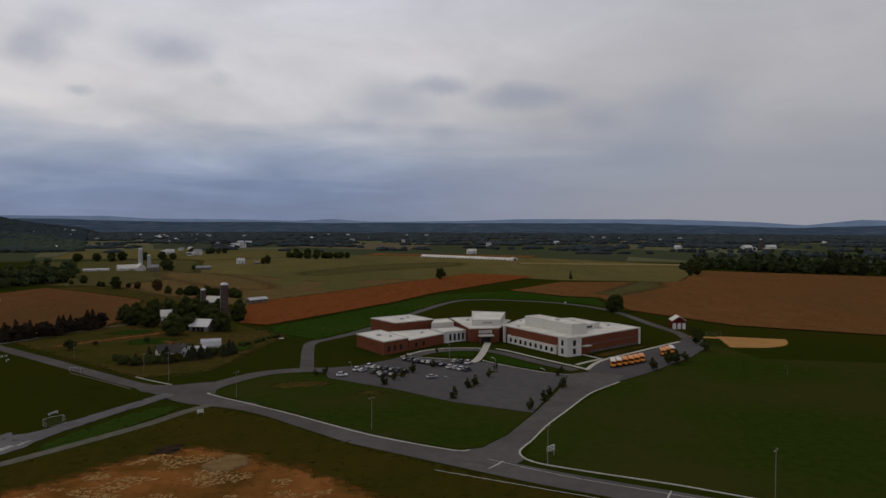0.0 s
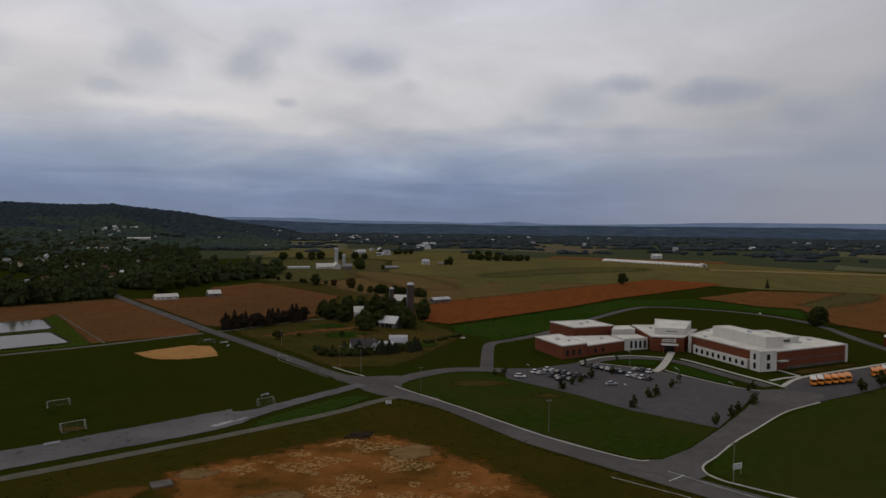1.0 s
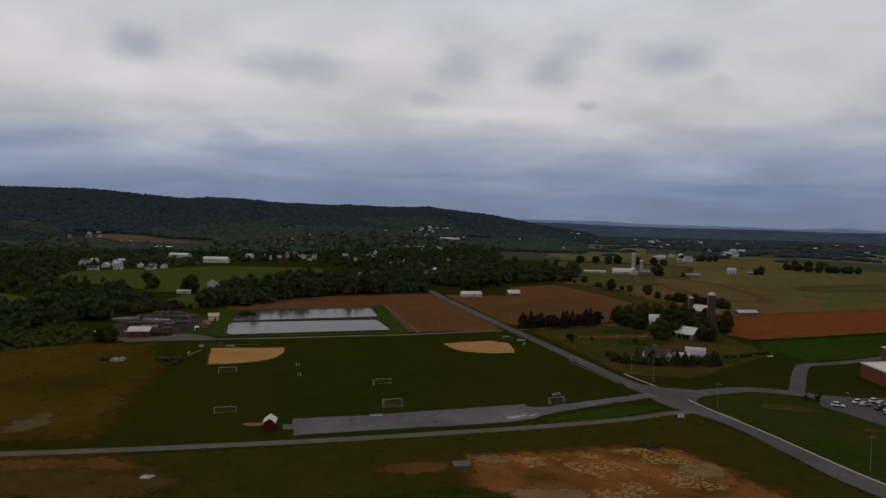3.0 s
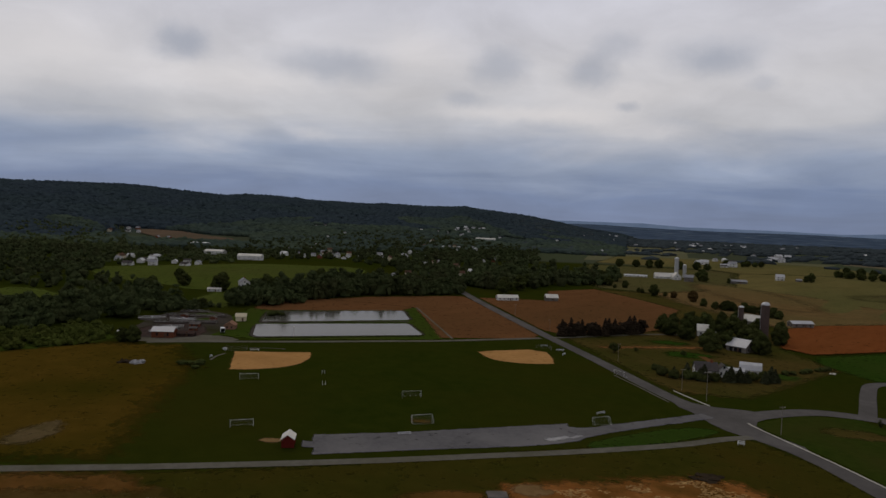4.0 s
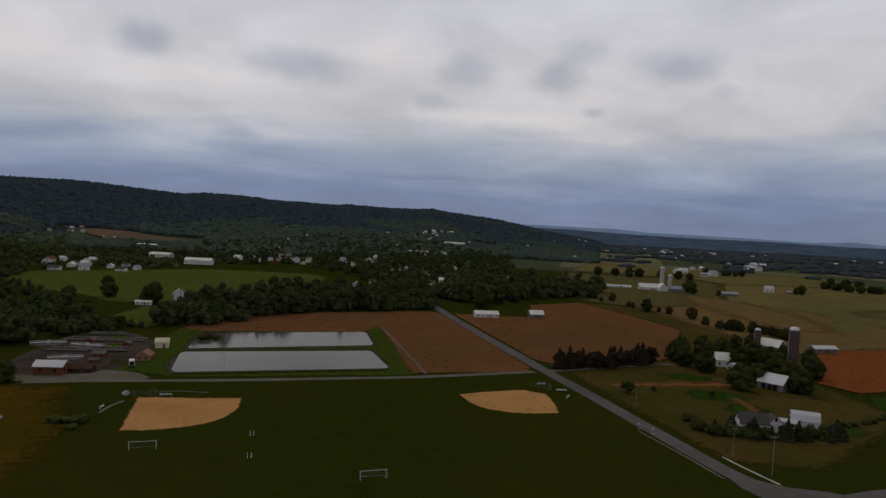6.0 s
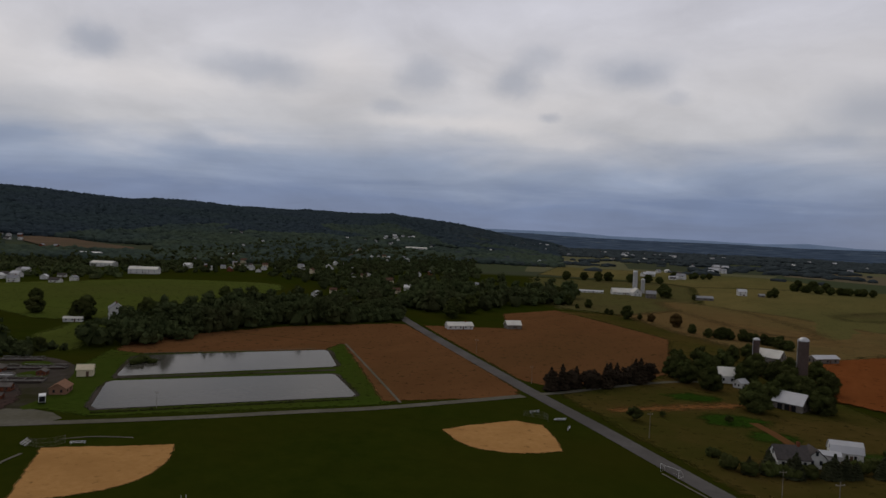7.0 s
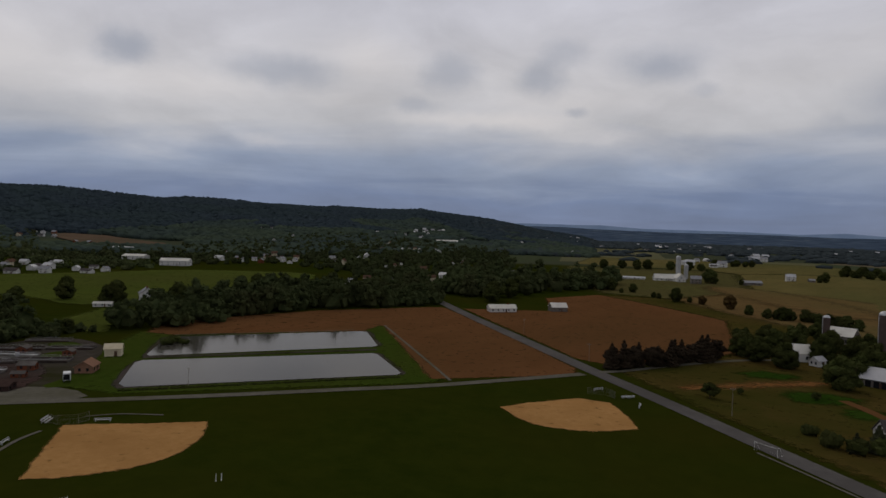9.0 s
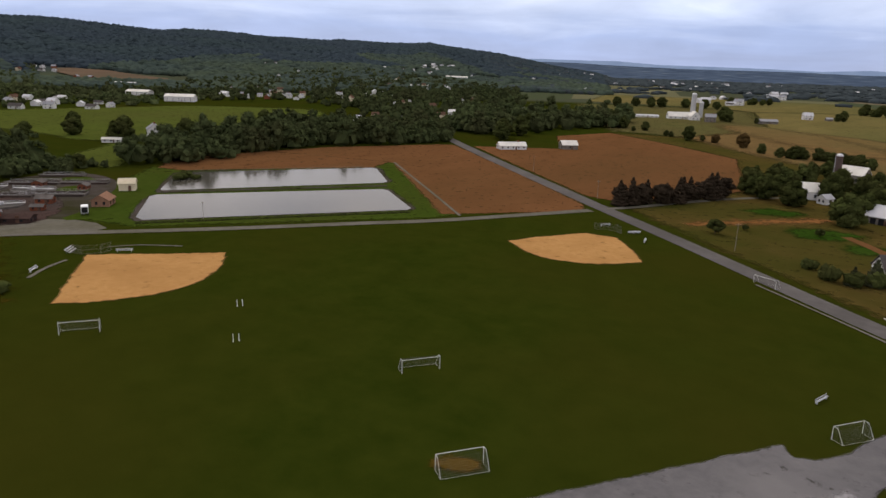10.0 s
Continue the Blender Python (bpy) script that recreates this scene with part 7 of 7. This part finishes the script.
def clarifier(r):
    t = root("round_tank", "round concrete settling tank with a walkway bridge", "tank", "tanks of the treatment works")
    bm = B()
    n = 32
    rings = [[bm.verts.new((q * math.cos(u), q * math.sin(u), z)) for u in (i * math.tau / n for i in range(n))] for q, z in ((r, -.3), (r, .7), (r - .5, .7), (r - .5, .05))]
    for a, b in zip(rings, rings[1:]):
        for i in range(n):
            bm.faces.new((a[i], a[(i + 1) % n], b[(i + 1) % n], b[i]))
    part("rim", bm, M["tank"], t, "grey concrete rim")
    part("water", tube(B(), (0, 0, .05), (0, 0, .3), r - .55, r - .55, n), M["sludge"], t, "dark water in the tank")
    part("bridge", box(B(), -r, -.5, .7, r, .5, .9), M["steel"], t, "steel bridge")
    for s in (-.5, .5):
        bm = B()
        tube(bm, (-r, s, 1.7), (r, s, 1.7), .04, .04, 6)
        for i in range(9):
            x = -r + 2 * r * i / 8
            tube(bm, (x, s, .8), (x, s, 1.7), .035, .035, 6)
        part("railing", bm, M["steel"], t, "steel railing")
    part("hub", tube(B(), (0, 0, .2), (0, 0, 1.5), .8, .8, 12), M["steel"], t, "round drive hub")
    return t


def basin(w, d, cells):
    t = root("basin", "long concrete treatment basin with railings", "tank", "tanks of the treatment works")
    for y in (-d / 2, d / 2):
        part("wall", box(B(), -w / 2, y - .3, -.3, w / 2, y + .3, .8), M["maroon_yard"], t)
        part("coping", box(B(), -w / 2 - .1, y - .4, .8, w / 2 + .1, y + .4, .95), M["tank"], t, "grey concrete coping")
    for i in range(cells + 1):
        x = -w / 2 + w * i / cells
        part("cross_wall", box(B(), x - .3, -d / 2 + .3, -.3, x + .3, d / 2 - .3, .8), M["tank"], t)
    for i in range(cells):
        x = -w / 2 + w * (i + .5) / cells
        part("water", box(B(), x - w / cells / 2 + .3, -d / 2 + .3, .05, x + w / cells / 2 - .3, d / 2 - .3, .35), M["sludge"], t, "dark water in the basin")
    for y in (-d / 2, d / 2):
        bm = B()
        for z in (1.25, 1.7):
            tube(bm, (-w / 2, y, z), (w / 2, y, z), .03, .03, 6)
        for i in range(int(w / 2.5) + 1):
            tube(bm, (-w / 2 + i * 2.5, y, .8), (-w / 2 + i * 2.5, y, 1.7), .03, .03, 6)
        part("railing", bm, M["steel"], t, "steel railing")
    return t


c = clarifier(8)
c.matrix_basis = spot(-383, 262, 30, 1, .1)
for x, y, s in ((-400, 252, 1.0), (-362, 240, .9), (-352, 228, .8)):
    copy_thing(c, Matrix.Identity(4)).matrix_basis = spot(x, y, 60, s, .1)
b = basin(22, 7, 3)
b.matrix_basis = spot(-368, 262, 42, 1, .1)
for x, y, yaw, s in ((-384, 284, 42, .8), (-398, 270, 42, .9), (-408, 288, 42, .8), (-378, 250, 42, .8)):
    copy_thing(b, Matrix.Identity(4)).matrix_basis = spot(x, y, yaw, s, .1)
stand(gable("works_building", 11, 7.5, 3.4, 1.8, "brick", "metal_roof", "brick works building with a pale roof", "building", 2), -338, 221, 40)
stand(gable("works_building", 9.5, 6, 1.5, .7, "maroon_yard", "maroon_yard", "low brown works building by the lane", "building", 2), -334, 231, 40)
for x, y, yaw, sz in ((-356, 252, 42, .8), (-372, 276, 132, .7), (-346, 244, 42, .6), (-390, 268, 132, .8)):
    stand(gable("plant_house", 7, 5, 2.4, 1.2, "brick", "tank", "small brick plant house among the tanks", "building", 2, False, False, True, "plant houses of the works"), x, y, yaw, sz)
stand(gable("brick_shed", 9, 6.5, 2.6, 2.0, "tan_roof", "tan_roof", "low brick building with a tan roof", "building", 2), -338, 263, 132, .9)
stand(gable("cream_shed", 6.8, 5.6, 3.4, 1.8, "cream", "cream", "cream-coloured gabled shed on the grass", "shed", 0, False, False, True), -358, 286, 48, .9)


def box_truck():
    t = root("box_van", "white box van with a black panel standing for the shade inside the open rear", "van")
    part("cargo_box", box(B(), -2.6, -1.3, .8, 2.0, 1.3, 3.6, .06), M["car_white"], t)
    # cargo box is closed; this black slab paints the dark of its open rear
    part("rear_opening", box(B(), -2.66, -1.1, 1.0, -2.5, 1.1, 3.2), M["black"], t, "black panel standing for the shade inside the open rear")
    part("cab", profile(B(), [(2.0, .6), (3.9, .6), (3.9, 1.5), (3.3, 2.6), (2.0, 2.7)], -1.15, 1.15), M["car_white"], t)
    part("windscreen", profile(B(), [(3.88, 1.55), (3.95, 1.55), (3.38, 2.5), (3.32, 2.5)], -1.0, 1.0), M["glass"], t, "dark windscreen")
    for x in (-1.7, 2.8):
        for y in (-1.1, 1.1):
            wheel(t, x, y, .45, .3)
    return t


box_truck().matrix_basis = spot(-328, 250, 148, .85, .15)

# ---- loose things on the ground ----
def heap(name, x, y, w, h, mat, label, category, n=16, seed=1):
    c = Cloud(seed)
    for i in range(n):
        a, k = c.rng.uniform(0, math.tau), c.rng.uniform(0, .5)
        r = w * c.rng.uniform(.10, .22)
        c.lump((math.cos(a) * k * w, math.sin(a) * k * w * .6, h * .2 * c.rng.uniform(0, 1.2)), (r, r, h * c.rng.uniform(.3, .6)), 1, .4)
    ob = solo(name, c.mesh(name, M[mat]), M[mat], label, category, "stuff")
    ob.matrix_basis = spot(x, y, 40)
    return ob


heap("rubble_heap", -287, 176, 7, 2.2, "pale_gravel", "heap of pale rubble in the dry field", "rubble", 18, 3)
heap("brush_pile", -292, 173, 6, 2.0, "purple_leaf", "dark brush pile beside the rubble", "brush", 14, 4)
heap("rubble_heap", -153, 100, 4.2, .8, "concrete", "pale broken rubble on the bare earth", "rubble", 12, 7)
heap("earth_clods", -56, 212, 10, 1.0, "purple_leaf", "dark clumps of weeds on the cleared plot", "weeds", 14, 8)
heap("white_boxes", 162, 573, 4, 1.6, "white_wall", "small white object beside the service road", "clutter", 4, 12)
heap("white_boxes", -49.5, 411, 4, 1.0, "white_wall", "small white objects in the grass", "clutter", 6, 9)
slab = B()
box(slab, -2.6, -2.2, -.2, 2.6, 2.2, .35, .06)
ob = solo("concrete_slab", slab, M["tank"], "grey concrete slab on the cleared plot", "slab")
ob.matrix_basis = spot(-94.5, 160, 40, 1.0, .1)


def furrow_field():
    """Ridges of spread straw and clods over the cleared plot."""
    c = Cloud(61)
    for x, y, h, w in scatter([(-86, 172), (-58, 208), (-44, 206), (-26, 192), (-6, 176), (-30, 150), (-60, 166)], 4200, 62, .2, .48):
        if noise.noise((x / 11, y / 8, 4.0)) < .04 + .3 * noise.noise((x / 3, y / 3, 1.0)):
            continue
        z = ground(x, y) + .12
        c.lump((x, y, z), (w * c.rng.uniform(.4, 1.7), w * .3, h * c.rng.uniform(.4, 1.2)), 1, .5, c.rng.normal(.7, .5))
    return solo("straw_mulch", c.mesh("straw_mulch", M["pale_straw"]), M["pale_straw"], "scattered pale straw and clods on bare earth", "straw", "stuff")


M["pale_straw"] = surface("pale_straw", (.38, .22, .075), (.58, .38, .16), 1.0, rough=.95, spread=.4, spec=0.0)
furrow_field()


def reeds():
    c = Cloud(71)
    for (ax, ay), (bx, by), n in (((-303.5, 252.5), (-247.5, 324.5), 620), ((-344.5, 290.5), (-288, 361.5), 50), ((-383, 331), (-366, 354), 160)):
        for i in range(n):
            t = c.rng.uniform(0, 1)
            x, y = ax + (bx - ax) * t + c.rng.uniform(-.7, .7), ay + (by - ay) * t + c.rng.uniform(-.7, .7)
            r = c.rng.uniform(.2, .5)
            c.lump((x, y, ground(x, y) + .15), (r, r, c.rng.uniform(.15, .5)), 1, .4)
    return solo("reeds", c.mesh("reeds", M["leaf"]), M["leaf"], "dark weeds and reeds along the pond banks", "reeds", "stuff")


planted(lambda: bush("pond_bush", 3.2, 7, 33, ""), [(-364, 315, 1.0), (-367, 320, 1.0), (-361, 321, .7)], "", "dark leafy thicket at the pond corner")
reeds()

# the plan above is drawn in units of 0.8 m
PLAN = 0.8
for ob in list(scene.objects):
    if ob.parent is None and ob.type in ("MESH", "EMPTY"):
        ob.matrix_basis = Matrix.Scale(PLAN, 4) @ ob.matrix_basis
